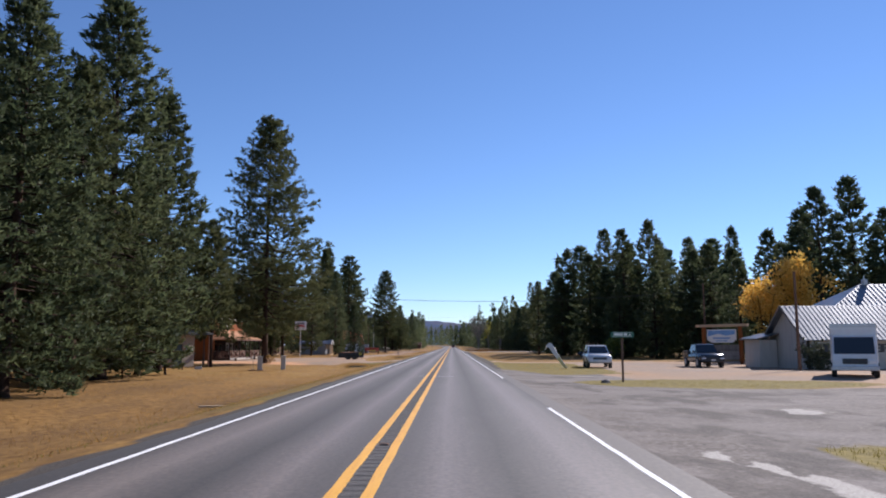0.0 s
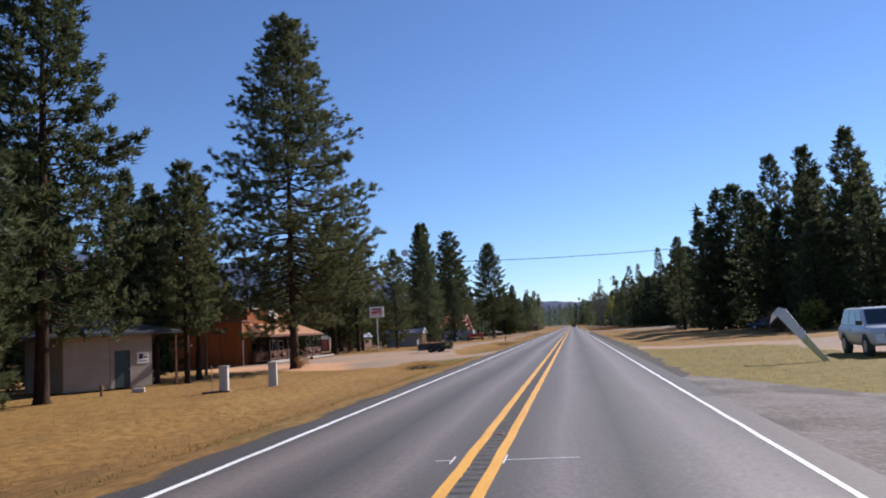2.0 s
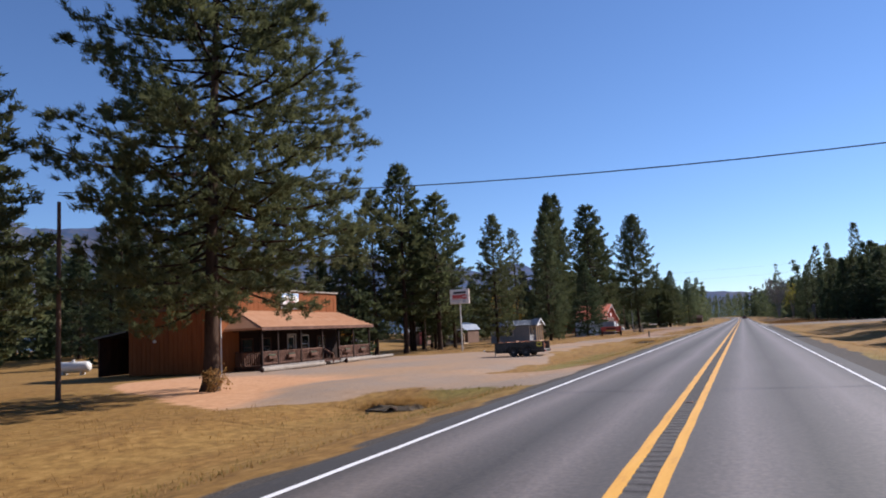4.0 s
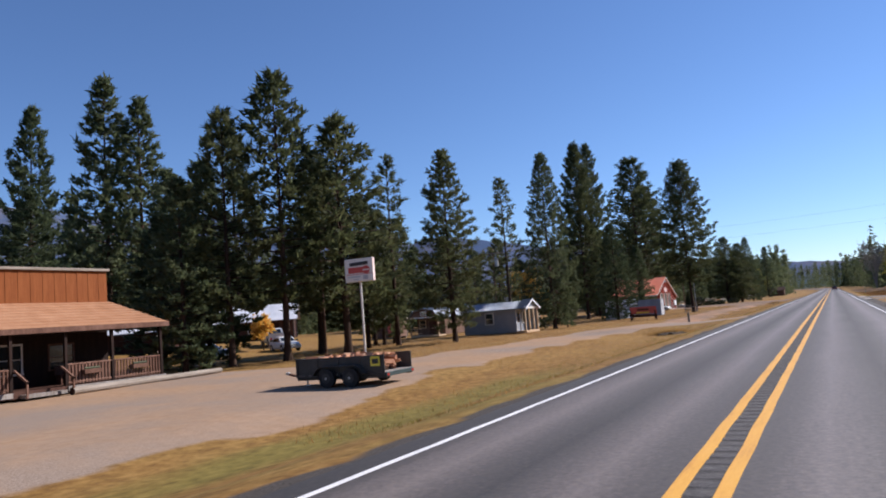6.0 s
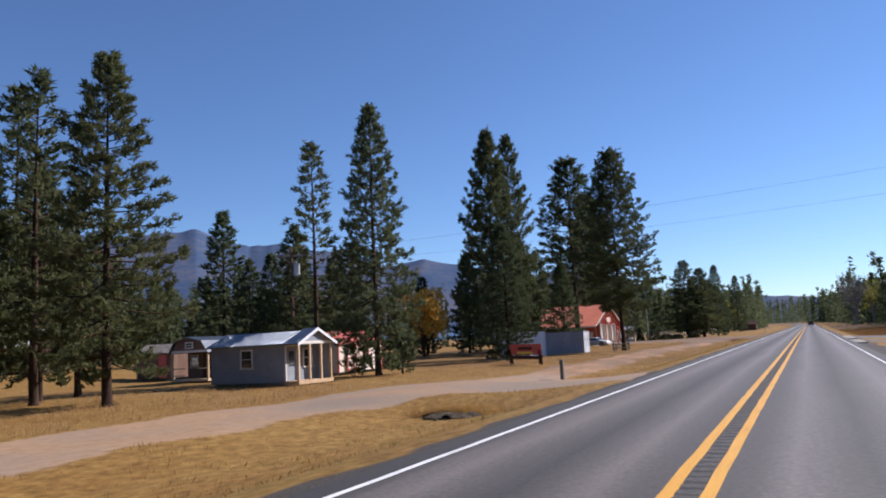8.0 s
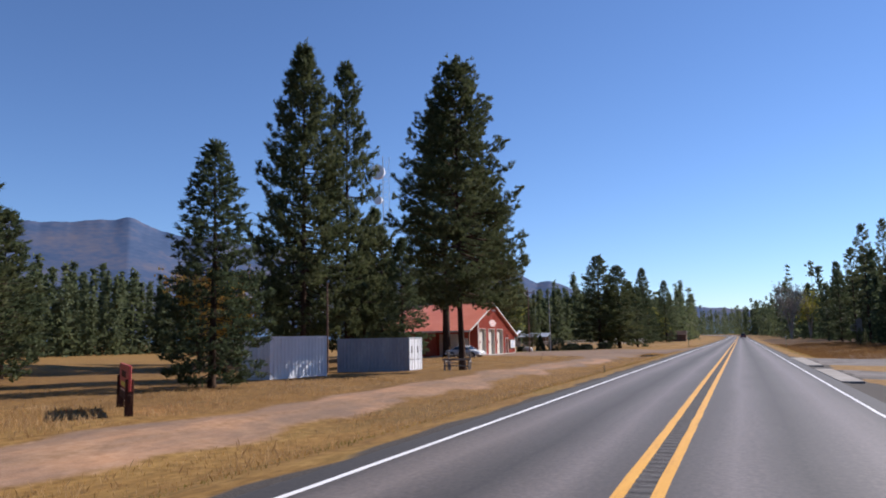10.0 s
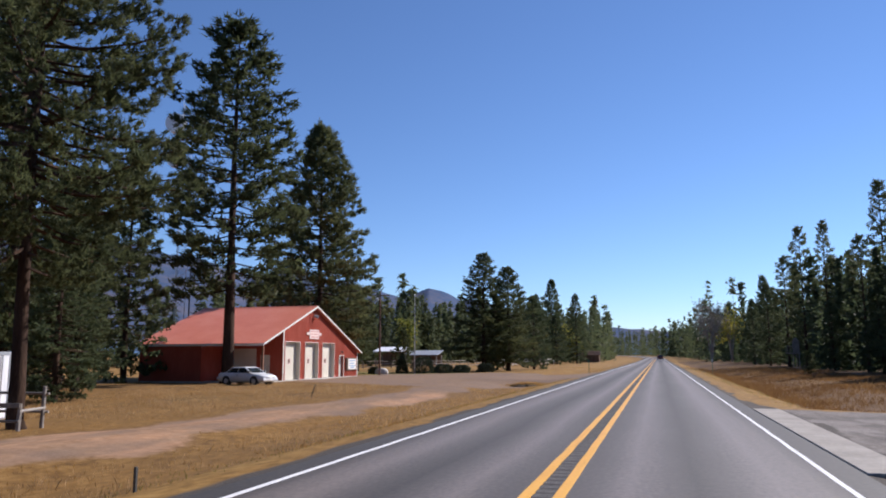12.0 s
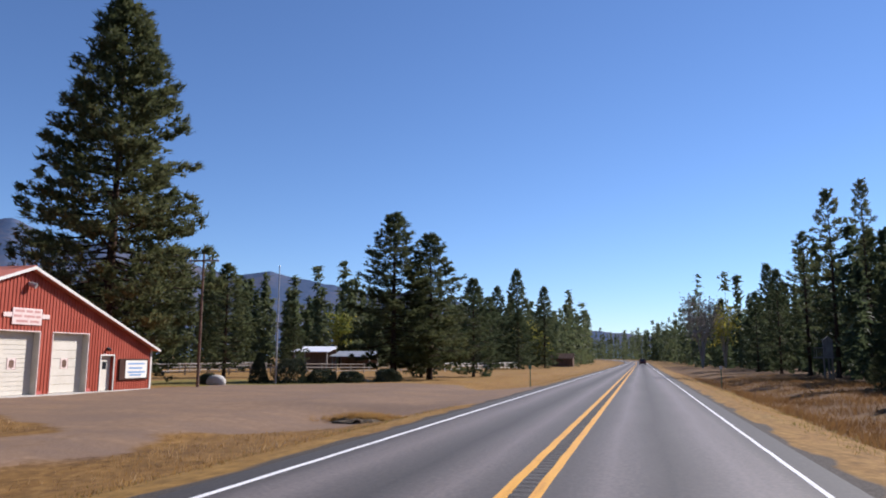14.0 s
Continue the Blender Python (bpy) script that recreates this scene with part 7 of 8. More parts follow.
    if bed:
        a, b, top = bed
        part("load_bed", MB().box(a, b, -w, -w + 0.08, zb - 0.3, top).box(a, b, w - 0.08, w, zb - 0.3, top).box(a, a + 0.08, -w + 0.08, w - 0.08, zb - 0.3, top).box(b - 0.08, b, -w + 0.08, w - 0.08, zb - 0.3, top), body, ob)
    return ob


PICKUP = [(-2.7, 0.92, 0.5, 1.05), (-2.5, 0.97, 0.42, 1.12), (-0.5, 0.98, 0.4, 1.13), (0.9, 0.98, 0.4, 1.16), (2.0, 0.97, 0.42, 1.14), (2.55, 0.93, 0.45, 1.08), (2.75, 0.86, 0.5, 0.95)]
SUV = [(-2.4, 0.88, 0.45, 1.05), (-2.25, 0.95, 0.38, 1.1), (0.0, 0.96, 0.36, 1.1), (1.1, 0.95, 0.36, 1.1), (2.0, 0.93, 0.38, 1.05), (2.35, 0.86, 0.45, 0.92)]
SEDAN = [(-2.3, 0.74, 0.35, 0.84), (-2.1, 0.84, 0.26, 0.92), (-1.0, 0.87, 0.22, 0.94), (0.8, 0.87, 0.22, 0.9), (1.7, 0.84, 0.24, 0.8), (2.15, 0.74, 0.3, 0.68)]


def on_ground(x, y, rz):
    return Matrix.Translation((x, y, land_at(x, y) - 0.01)) @ Matrix.Rotation(radians(rz), 4, "Z")


vehicle("suv_car", "white sport utility car parked on the gravel lot", on_ground(12.8, 74.6, -95), M_CARWHITE, SUV, (-2.15, -1.95, 0.45, 1.2), 1.78, (-1.45, 1.45), 0.37, 0.95, splits=(0.36, 0.68))
vehicle("pickup_truck", "dark blue crew-cab pickup parked on gravel", on_ground(21.8, 76.0, -93), M_CARDARK, PICKUP, (-1.0, -0.75, 0.55, 1.15), 1.9, (-1.75, 1.75), 0.42, 0.98, (-2.7, -1.0, 1.35), (0.5,))
vehicle("sedan_car", "dark sedan parked at the edge of the wood", on_ground(24.3, 139.0, 165), M_CARDARK, SEDAN, (-1.6, -0.95, 0.35, 1.05), 1.36, (-1.35, 1.35), 0.31, 0.87)
vehicle("sedan_car", "white sedan parked beside the fire station", on_ground(-28.4, 248.3, -12), M_CARWHITE, SEDAN, (-1.6, -0.95, 0.35, 1.05), 1.36, (-1.35, 1.35), 0.31, 0.87)
vehicle("sedan_car", "white car parked among the pines", on_ground(-45.6, 160.2, -30), M_CARWHITE, SEDAN, (-1.6, -0.95, 0.35, 1.05), 1.36, (-1.35, 1.35), 0.31, 0.87)
vehicle("sedan_car", "silver car parked under the pines behind the cafe", on_ground(-46.6, 151.2, 15), M_CARGREY, SEDAN, (-1.6, -0.95, 0.35, 1.05), 1.36, (-1.35, 1.35), 0.31, 0.87)
vehicle("pickup_truck", "white pickup parked behind the trees", on_ground(-51.2, 165.2, 141), M_CARWHITE, PICKUP, (-1.0, -0.75, 0.55, 1.15), 1.9, (-1.75, 1.75), 0.42, 0.98, (-2.7, -1.0, 1.35), (0.5,))
vehicle("suv_car", "dark red car driving far ahead on the highway", Matrix.Translation((1.9, 455.0, 0.06)) @ Matrix.Rotation(radians(90), 4, "Z"), M_CARRED, SUV, (-2.15, -1.95, 0.45, 1.2), 1.75, (-1.45, 1.45), 0.37, 0.95, splits=(0.36, 0.68))


def box_truck():
    ob = thing("delivery_truck", "white box truck parked facing the highway", "truck", Matrix.Translation((23.7, 56.4, land_at(23.7, 56.4))) @ Matrix.Rotation(radians(-117), 4, "Z"))
    w = 1.15
    part("body", MB().box(-4.5, 0.9, -w, w, 0.55, 2.95, 0.06), M_CARWHITE, ob)
    part("cab", MB().loft([[(0.9, -w * 0.97, 0.5), (1.5, -w * 0.95, 0.5), (1.5, w * 0.95, 0.5), (0.9, w * 0.97, 0.5)], [(0.9, -w * 0.97, 1.3), (1.45, -w * 0.94, 1.25), (1.45, w * 0.94, 1.25), (0.9, w * 0.97, 1.3)],
                           [(0.9, -w * 0.95, 2.3), (1.0, -w * 0.9, 2.3), (1.0, w * 0.9, 2.3), (0.9, w * 0.95, 2.3)]]), M_CARWHITE, ob)
    q = [Vector((1.44, -w * 0.85, 1.3)), Vector((1.44, w * 0.85, 1.3)), Vector((1.05, w * 0.83, 2.2)), Vector((1.05, -w * 0.83, 2.2))]
    part("windscreen", slab(q, 0.02), M_GLASS, ob)
    part("roof_band", MB().box(0.88, 0.93, -w, w, 2.75, 2.95), M_CARGREY, ob)
    part("grille", MB().box(1.5, 1.53, -0.6, 0.6, 0.75, 1.05, 0.01), M_DARKMETAL, ob)
    part("front_bumper", MB().box(1.45, 1.65, -w, w, 0.4, 0.65, 0.03), M_CARGREY, ob)
    for s in (-1, 1):
        part("headlight", MB().box(1.48, 1.53, s * 0.85 - 0.14, s * 0.85 + 0.14, 0.78, 0.98, 0.015), M_LAMP, ob)
        part("mirror", MB().box(1.1, 1.18, s * (w + 0.2) - 0.1, s * (w + 0.2) + 0.1, 1.4, 1.8, 0.02), M_DARKMETAL, ob)
        for x in (0.7, -3.2):
            t = part("wheel", MB().tube((x, s * (w - 0.25), 0.42), (x, s * (w + 0.01), 0.42), 0.42, 0.42, 18), M_TYRE, ob)
            part("rim", MB().tube((x, s * (w + 0.01), 0.42), (x, s * (w + 0.02), 0.42), 0.25, 0.22, 12), M_STEEL, t)


box_truck()


def trailer():
    """Flat tandem utility trailer, hitch towards -x, open at the other end."""
    gz = land_at(-14, 126)
    place = Matrix.Translation((-14.0, 125.95, gz)) @ Matrix.Rotation(radians(0.7), 4, "Z")
    ob = thing("utility_trailer", "dark steel utility trailer loaded with split firewood", "trailer", place)
    a, b, y0, y1, f, t = -1.83, 1.82, -0.92, 0.92, 0.46, 1.0
    part("floor", MB().box(a, b, y0, y1, f - 0.08, f), M_GREYWOOD, ob)
    for y in (y0, y1 - 0.045):
        sp = part("side_panel", MB().box(a, b, y, y + 0.045, f - 0.1, t - 0.03, 0.008), M_DARKMETAL, ob)
        part("top_rail", MB().box(a, b, y - 0.012, y + 0.057, t - 0.03, t + 0.012, 0.006), M_DARKMETAL, sp)
        for k in range(5):
            x = a + 0.05 + (b - a - 0.15) * k / 4
            yo = y - 0.03 if y < 0 else y + 0.045
            part("upright", MB().box(x, x + 0.05, yo, yo + 0.03, f - 0.1, t - 0.03), M_DARKMETAL, sp)
    part("front_panel", MB().box(a, a + 0.05, y0 + 0.05, y1 - 0.05, f - 0.08, t, 0.008), M_DARKMETAL, ob)
    part("rear_beam", MB().box(b, b + 0.07, y0, y1, f - 0.16, f - 0.02, 0.01), M_DOORDARK, ob, "dark green rear cross beam")
    for y in (y0 + 0.06, y1 - 0.16):
        part("chassis_beam", MB().box(a, b, y, y + 0.1, f - 0.2, f - 0.082), M_DARKMETAL, ob)
        part("tail_light", MB().box(b + 0.071, b + 0.085, y, y + 0.1, f - 0.13, f - 0.06), M_TAIL, ob)
    part("drawbar", MB().pipe([(a, y0 + 0.3, f - 0.06), (a - 0.8, 0, f - 0.08), (a, y1 - 0.3, f - 0.06)], 0.04, 6).tube((a - 0.8, 0, f - 0.08), (a - 1.05, 0, f - 0.02), 0.05, 0.045, 8), M_RUST, ob)
    part("coupler", MB().box(a - 1.17, a - 1.03, -0.06, 0.06, f - 0.05, f + 0.05, 0.015), M_STEEL, ob)
    part("jack", MB().tube((a - 0.3, 0.1, 0.0), (a - 0.3, 0.1, 0.62), 0.03, 0.03, 8).box(a - 0.38, a - 0.22, 0.02, 0.18, 0.0, 0.03), M_STEEL, ob)
    for y in (y0 - 0.12, y1 + 0.12):
        part("mudguard", MB().loft([[(x, y - 0.11, z), (x, y + 0.11, z), (x, y + 0.11, z + 0.03), (x, y - 0.11, z + 0.03)] for x, z in ((-0.95, 0.42), (-0.8, 0.62), (-0.6, 0.7), (0.78, 0.7), (0.98, 0.62), (1.12, 0.42))]), M_DARKMETAL, ob)
        for x in (-0.4, 0.56):
            w = part("wheel", MB().loft([[(x + r * math.cos(6.283 * k / 18), y + q, 0.32 + r * math.sin(6.283 * k / 18)) for k in range(18)] for q, r in ((-0.1, 0.26), (-0.09, 0.31), (-0.05, 0.325), (0.05, 0.325), (0.09, 0.31), (0.1, 0.26))]), M_TYRE, ob)
            part("rim", MB().tube((x, y - 0.106, 0.32), (x, y + 0.106, 0.32), 0.17, 0.17, 12), M_DARKMETAL, w)
            part("hub", MB().tube((x, y - 0.13, 0.32), (x, y + 0.13, 0.32), 0.04, 0.04, 8), M_STEEL, w)
    part("axle", MB().tube((-0.4, y0, 0.32), (-0.4, y1, 0.32), 0.04, 0.04, 6).tube((0.56, y0, 0.32), (0.56, y1, 0.32), 0.04, 0.04, 6), M_DARKMETAL, ob)
    tag = part("warning_tag", MB().box(1.32, 1.68, y0 - 0.045, y0 - 0.033, 0.66, 0.98), M_YELLOWTAG, ob, "bright yellow warning tag")
    part("tag_mark", MB().box(1.38, 1.62, y0 - 0.05, y0 - 0.045, 0.74, 0.9), M_INK, tag)
    wood = thing("firewood_pile", "heap of split reddish firewood in the trailer", "firewood", place @ Matrix.Translation((0, 0, f)))
    rng = random.Random(4)
    for k in range(190):
        layer = k // 48
        x, y = rng.uniform(a + 0.3, b - 0.25 - 0.1 * layer), rng.uniform(y0 + 0.28, y1 - 0.28)
        z = 0.09 + layer * 0.135 + rng.uniform(0, 0.05)
        ln, r = rng.uniform(0.36, 0.52), rng.uniform(0.045, 0.085)
        mb = MB().prism([(-r, -r * 0.7), (r, -r * 0.6), (r * 0.5, r * 0.8), (-r * 0.4, r * 0.9)], "x", -ln / 2, ln / 2)
        p = part("split_log", mb, M_FIREWOOD, wood)
        p.matrix_basis = Matrix.Translation((x, y, z)) @ Euler((rng.uniform(0, 6), rng.uniform(-0.18, 0.18), rng.uniform(0, 6))).to_matrix().to_4x4()


trailer()


# ---- signs, poles and small things ----
def ground_thing(name, label, category, x, y, rz=0.0, group=""):
    return thing(name, label, category, Matrix.Translation((x, y, land_at(x, y) - 0.02)) @ Matrix.Rotation(radians(rz), 4, "Z"), group)


def pole_sign():
    ob = ground_thing("drink_sign", "white illuminated box sign with red panel on a pole", "sign", -25.2, 143.4, 8)
    top = 5.78 - land_at(-25.2, 143.4)
    b = part("sign_box", MB().box(-0.97, 0.97, -0.16, 0.16, top - 1.47, top, 0.02), M_SIGNPALE, ob)
    part("side_trim", MB().box(0.955, 0.985, -0.15, 0.15, top - 1.45, top - 0.02), M_SIGNPINK, b, "pinkish sign edge")
    part("red_panel", MB().box(-0.72, 0.66, -0.175, -0.162, top - 0.92, top - 0.55), M_SIGNRED, b)
    part("round_emblem", MB().tube((0.52, -0.176, top - 0.74), (0.52, -0.19, top - 0.74), 0.26, 0.26, 20), M_SIGNRED, b)
    part("round_emblem", MB().box(0.3, 0.74, -0.2, -0.19, top - 0.78, top - 0.70), M_SIGNPALE, b)
    part("dark_bar", MB().prism([(-0.62, top - 0.47), (0.66, top - 0.42), (0.68, top - 0.2), (-0.6, top - 0.25)], "y", -0.176, -0.162), M_INK, b)
    part("dividing_line", MB().box(-0.9, 0.9, -0.172, -0.162, top - 1.02, top - 0.98), M_TRIMRED, b)
    part("lettering_bar", MB().box(-0.78, 0.1, -0.172, -0.162, top - 1.2, top - 1.1).box(-0.4, 0.0, -0.172, -0.162, top - 1.36, top - 1.28).box(0.3, 0.62, -0.172, -0.162, top - 1.34, top - 1.08), M_STEEL, b)
    part("pole", MB().tube((0, 0, 0), (0, 0, top - 1.46), 0.075, 0.07, 12), M_WHITE, ob, "white painted steel pole")


pole_sign()


def street_sign():
    ob = ground_thing("street_sign", "green street name sign on a weathered post", "sign", 9.45, 50.8, 12)
    part("post", MB().box(-0.045, 0.045, -0.045, 0.045, 0, 2.42, 0.01), M_BROWNSIDE, ob)
    s = part("sign_plate", MB().box(-0.6, 0.6, -0.075, -0.06, 2.17, 2.45, 0.004), M_SIGNGREEN, ob)
    part("sign_border", MB().box(-0.5, 0.5, -0.08, -0.076, 2.22, 2.235).box(-0.5, 0.5, -0.08, -0.076, 2.405, 2.42), M_SIGNPALE, s)
    part("lettering_bar", MB().box(-0.44, 0.02, -0.08, -0.076, 2.27, 2.37).box(0.08, 0.26, -0.08, -0.076, 2.27, 2.37).box(0.33, 0.44, -0.08, -0.076, 2.27, 2.33), M_SIGNPALE, s)
    st = ground_thing("boulder", "small dark stone at the foot of a post", "stone", 8.5, 50.3)
    part("stone", MB().loft([[(0.25 * math.cos(k), 0.16 * math.sin(k), 0) for k in (0, 1, 2, 3, 4, 5)], [(0.2 * math.cos(k), 0.13 * math.sin(k), 0.12) for k in (0, 1, 2, 3, 4, 5)], [(0.08 * math.cos(k), 0.05 * math.sin(k), 0.18) for k in (0, 1, 2, 3, 4, 5)]]), M_GREYWOOD, st)


street_sign()


def banner():
    """A feather flag bent over by the wind, pale cloth with a yellow foot."""
    ob = ground_thing("feather_flag", "bent pale feather flag with yellow lower end", "flag", 10.0, 71.8)
    pts = [Vector(p) for p in ((0, 0, 0.02), (-0.3, 0.08, 0.45), (-0.6, 0.2, 0.95), (-0.9, 0.4, 1.5), (-1.1, 0.6, 1.9), (-1.28, 0.75, 1.98), (-1.42, 0.8, 1.6))]
    part("flag_pole", MB().pipe(pts, 0.018, 6), M_STEEL, ob)
    def ribbon(a, b, wid):
        mb = MB()
        k = b - a
        for sgn in (1,):
            up = [p + Vector((-0.02, 0, 0.02)) for p in pts[a:b + 1]]
            lo = [p + Vector((-w_, 0.02 * i, -0.12 - w_ * 0.4)) for i, (p, w_) in enumerate(zip(pts[a:b + 1], wid))]
            off = Vector((0.0, 0.025, 0.0))
            v = up + lo + [p + off for p in up] + [p + off for p in lo]
            n = k + 1
            f = []
            for i in range(k):
                f += [(i, i + 1, n + i + 1, n + i), (2 * n + i, 3 * n + i, 3 * n + i + 1, 2 * n + i + 1), (i, 2 * n + i, 2 * n + i + 1, i + 1), (n + i, n + i + 1, 3 * n + i + 1, 3 * n + i)]
            mb.add(v, f)
        return mb
    part("flag_foot", ribbon(0, 2, (0.06, 0.12, 0.18)), M_FLAGFOOT, ob, "faded yellow cloth end")
    part("flag_cloth", ribbon(2, 6, (0.18, 0.24, 0.28, 0.26, 0.2)), M_SIGNPALE, ob)


banner()


def lot_sign():
    ob = ground_thing("gateway_sign", "timber gateway sign with hanging blue-white board", "sign", 26.9, 85.7, -50)
    for x in (-1.9, 1.9):
        part("post", MB().box(x - 0.14, x + 0.14, -0.14, 0.14, 0, 3.5, 0.02), M_CAFE, ob)
    part("beam", MB().box(-2.7, 2.7, -0.16, 0.16, 3.5, 3.75, 0.03), M_WOOD, ob)
    b = part("sign_board", MB().prism([(-1.5, 3.25), (1.5, 3.25), (1.5, 2.3), (1.1, 2.0), (-1.1, 2.0), (-1.5, 2.3)], "y", -0.08, 0.0), M_SIGNPALE, ob)
    part("sign_scene", MB().prism([(-1.4, 3.15), (1.4, 3.15), (1.4, 2.8), (0.5, 2.65), (-0.3, 2.85), (-1.4, 2.6)], "y", -0.095, -0.081), M_SIGNBLUE, b)
    part("lettering_bar", MB().box(-0.9, 0.9, -0.1, -0.096, 2.35, 2.5).box(-0.6, 0.6, -0.1, -0.096, 2.12, 2.22), M_SIGNBLUE, b)
    part("lower_panel", MB().box(-1.75, 1.75, 0.02, 0.12, 0.4, 1.8, 0.01), M_GREYWOOD, ob)
    for k in range(7):
        z = 0.45 + 0.19 * k
        part("plank", MB().box(-1.75, 1.75, -0.02, 0.018, z, z + 0.17, 0.006), M_GREYWOOD, ob)


lot_sign()


def rock_pile(x, y, n, spread, seed, size=0.35):
    rng = random.Random(seed)
    ob = ground_thing("rock_pile", "heap of pale stones with dry weeds", "stones", x, y)
    for k in range(n):
        r = rng.uniform(0.5, 1.0) * size
        c = Vector((rng.gauss(0, spread), rng.gauss(0, spread * 0.6), r * 0.5))
        ring = lambda q, z: [c + Vector((math.cos(6.283 * i / 7) * r * q * rng.uniform(0.8, 1.1), math.sin(6.283 * i / 7) * r * q * rng.uniform(0.8, 1.1), z * r)) for i in range(7)]
        part("stone", MB().loft([ring(0.8, -0.5), ring(1.0, 0.0), ring(0.75, 0.4), ring(0.3, 0.6)]), M_STONE, ob)


rock_pile(28.8, 80.5, 16, 1.1, 3)
bo = ground_thing("boulder", "large pale lichen-spotted boulder beside the gravel", "boulder", -29.9, 280.6)
part("stone", MB().loft([[(q * 0.85 * math.cos(6.283 * k / 12) * (1 + 0.1 * math.sin(k * 2.1 + q * 3)), q * 0.6 * math.sin(6.283 * k / 12) * (1 + 0.12 * math.cos(k * 1.7)), z + 0.03 * math.sin(k * 2.7)) for k in range(12)] for q, z in ((0.85, -0.1), (1.0, 0.2), (0.92, 0.45), (0.65, 0.66), (0.25, 0.75))]), M_STONE, bo, smooth=True)


def pedestal(x, y, slab_, label):
    ob = ground_thing("utility_pedestal", label, "pedestal", x, y, 15, "utility pedestals")
    part("cabinet", MB().box(-0.2, 0.2, -0.18, 0.18, 0.02, 1.15, 0.02), M_CONCRETE, ob)
    part("cap", MB().box(-0.23, 0.23, -0.21, 0.21, 1.15, 1.22, 0.02), M_CONCRETE, ob)
    part("cover_plate", MB().box(0.02, 0.12, -0.192, -0.18, 0.75, 0.9), M_STEEL, ob)
    if slab_:
        part("ground_slab", MB().box(-0.95, 0.3, -0.35, 0.3, -0.05, 0.1, 0.02), M_RUST, ob, "brown slab")
        part("marker_rod", MB().tube((-0.55, 0, 0.1), (-0.55, 0, 1.25), 0.02, 0.02, 6), M_STEEL, ob)


pedestal(-14.9, 76.4, True, "pale concrete utility pedestal on a brown slab")
pedestal(-13.5, 78.8, False, "pale concrete utility pedestal in dry grass")
st = ground_thing("standpipe", "short dark standpipe in the dry grass", "pipe", -21.6, 77.0)
part("pipe", MB().tube((0, 0, 0), (0, 0, 0.45), 0.07, 0.07, 8).tube((0, 0, 0.45), (0, 0, 0.55), 0.1, 0.06, 8), M_RUST, st)
bl = ground_thing("concrete_block", "pale concrete block lying in the grass", "block", -21.0, 79.2, 25)
part("block", MB().box(-0.3, 0.3, -0.15, 0.15, 0, 0.25, 0.02), M_CONCRETE, bl)
pl = ground_thing("wood_plank", "pale short plank lying on the dry verge", "plank", -7.6, 41.6, 12)
part("plank", MB().box(-0.55, 0.55, -0.07, 0.07, 0.02, 0.09, 0.01), M_WOOD, pl)


def utility_pole(x, y, top, arm, label, transformer=False, arm_turn=0.0, r=0.11):
    ob = ground_thing("utility_pole", label, "utility pole", x, y, arm_turn, "utility poles")
    h = top - land_at(x, y)
    part("pole", MB().tube((0, 0, -0.2), (0, 0, h), r, r * 0.65, 10), M_BROWNSIDE, ob)
    if arm:
        part("crossarm", MB().box(-1.1, 1.1, -0.06, 0.06, h - 0.55, h - 0.42, 0.01), M_GREYWOOD, ob)
        part("brace", MB().pipe([(-0.6, 0.05, h - 0.5), (0, 0.1, h - 1.1), (0.6, 0.05, h - 0.5)], 0.02, 5), M_STEEL, ob)
        for q in (-1.0, -0.5, 0.5, 1.0):
            part("insulator", MB().tube((q, 0, h - 0.42), (q, 0, h - 0.26), 0.045, 0.03, 8), M_STEEL, ob)
    if transformer:
        part("transformer", MB().tube((0.34, 0, h - 1.9), (0.34, 0, h - 1.05), 0.22, 0.22, 12).tube((0.34, 0, h - 1.05), (0.34, 0, h - 0.9), 0.06, 0.04, 8), M_STEEL, ob)
    return ob


utility_pole(-28.2, 275.5, 8.9, True, "weathered wooden utility pole with crossarm", arm_turn=10)
utility_pole(-30.0, 175.6, 8.4, True, "wooden utility pole with grey transformer drum", True, 30)
utility_pole(25.1, 66.1, 6.7, False, "bare dark wooden pole on the gravel lot", r=0.12)
utility_pole(-26.5, 97.0, 8.2, False, "wooden pole among pines carrying one cable", r=0.12)
utility_pole(30.0, 99.5, 8.6, False, "wooden pole at the wood's edge carrying one cable", r=0.12)
utility_pole(34.0, 160.0, 10.5, True, "wooden utility pole at the wood's edge", arm_turn=70)
utility_pole(-30.5, 146.5, 7.5, False, "slim pale pole among the pines", r=0.06)
utility_pole(-27.0, 214.9, 6.0, False, "wooden pole behind the containers", r=0.1)
fp = ground_thing("flagpole", "tall slim grey flagpole without a flag", "flagpole", -27.4, 285.4)
part("pole", MB().tube((0, 0, 0), (0, 0, 9.6), 0.09, 0.04, 10), M_STEEL, fp)
part("ball", MB().tube((0, 0, 9.6), (0, 0, 9.72), 0.07, 0.03, 8), M_STEEL, fp)


def cable(p0, p1, sag, label, r=0.022):
    ob = thing("overhead_cable", label, "cable", Matrix.Translation(p0))
    d = Vector(p1) - Vector(p0)
    pts = [d * (i / 24) + Vector((0, 0, -4 * sag * (i / 24) * (1 - i / 24))) for i in range(25)]
    e = d.normalized().orthogonal().normalized()
    g = d.normalized().cross(e)
    part("wire", MB().loft([[p + (e * math.cos(k * 1.2566) + g * math.sin(k * 1.2566)) * r for k in range(5)] for p in pts]), M_DARKMETAL, ob)


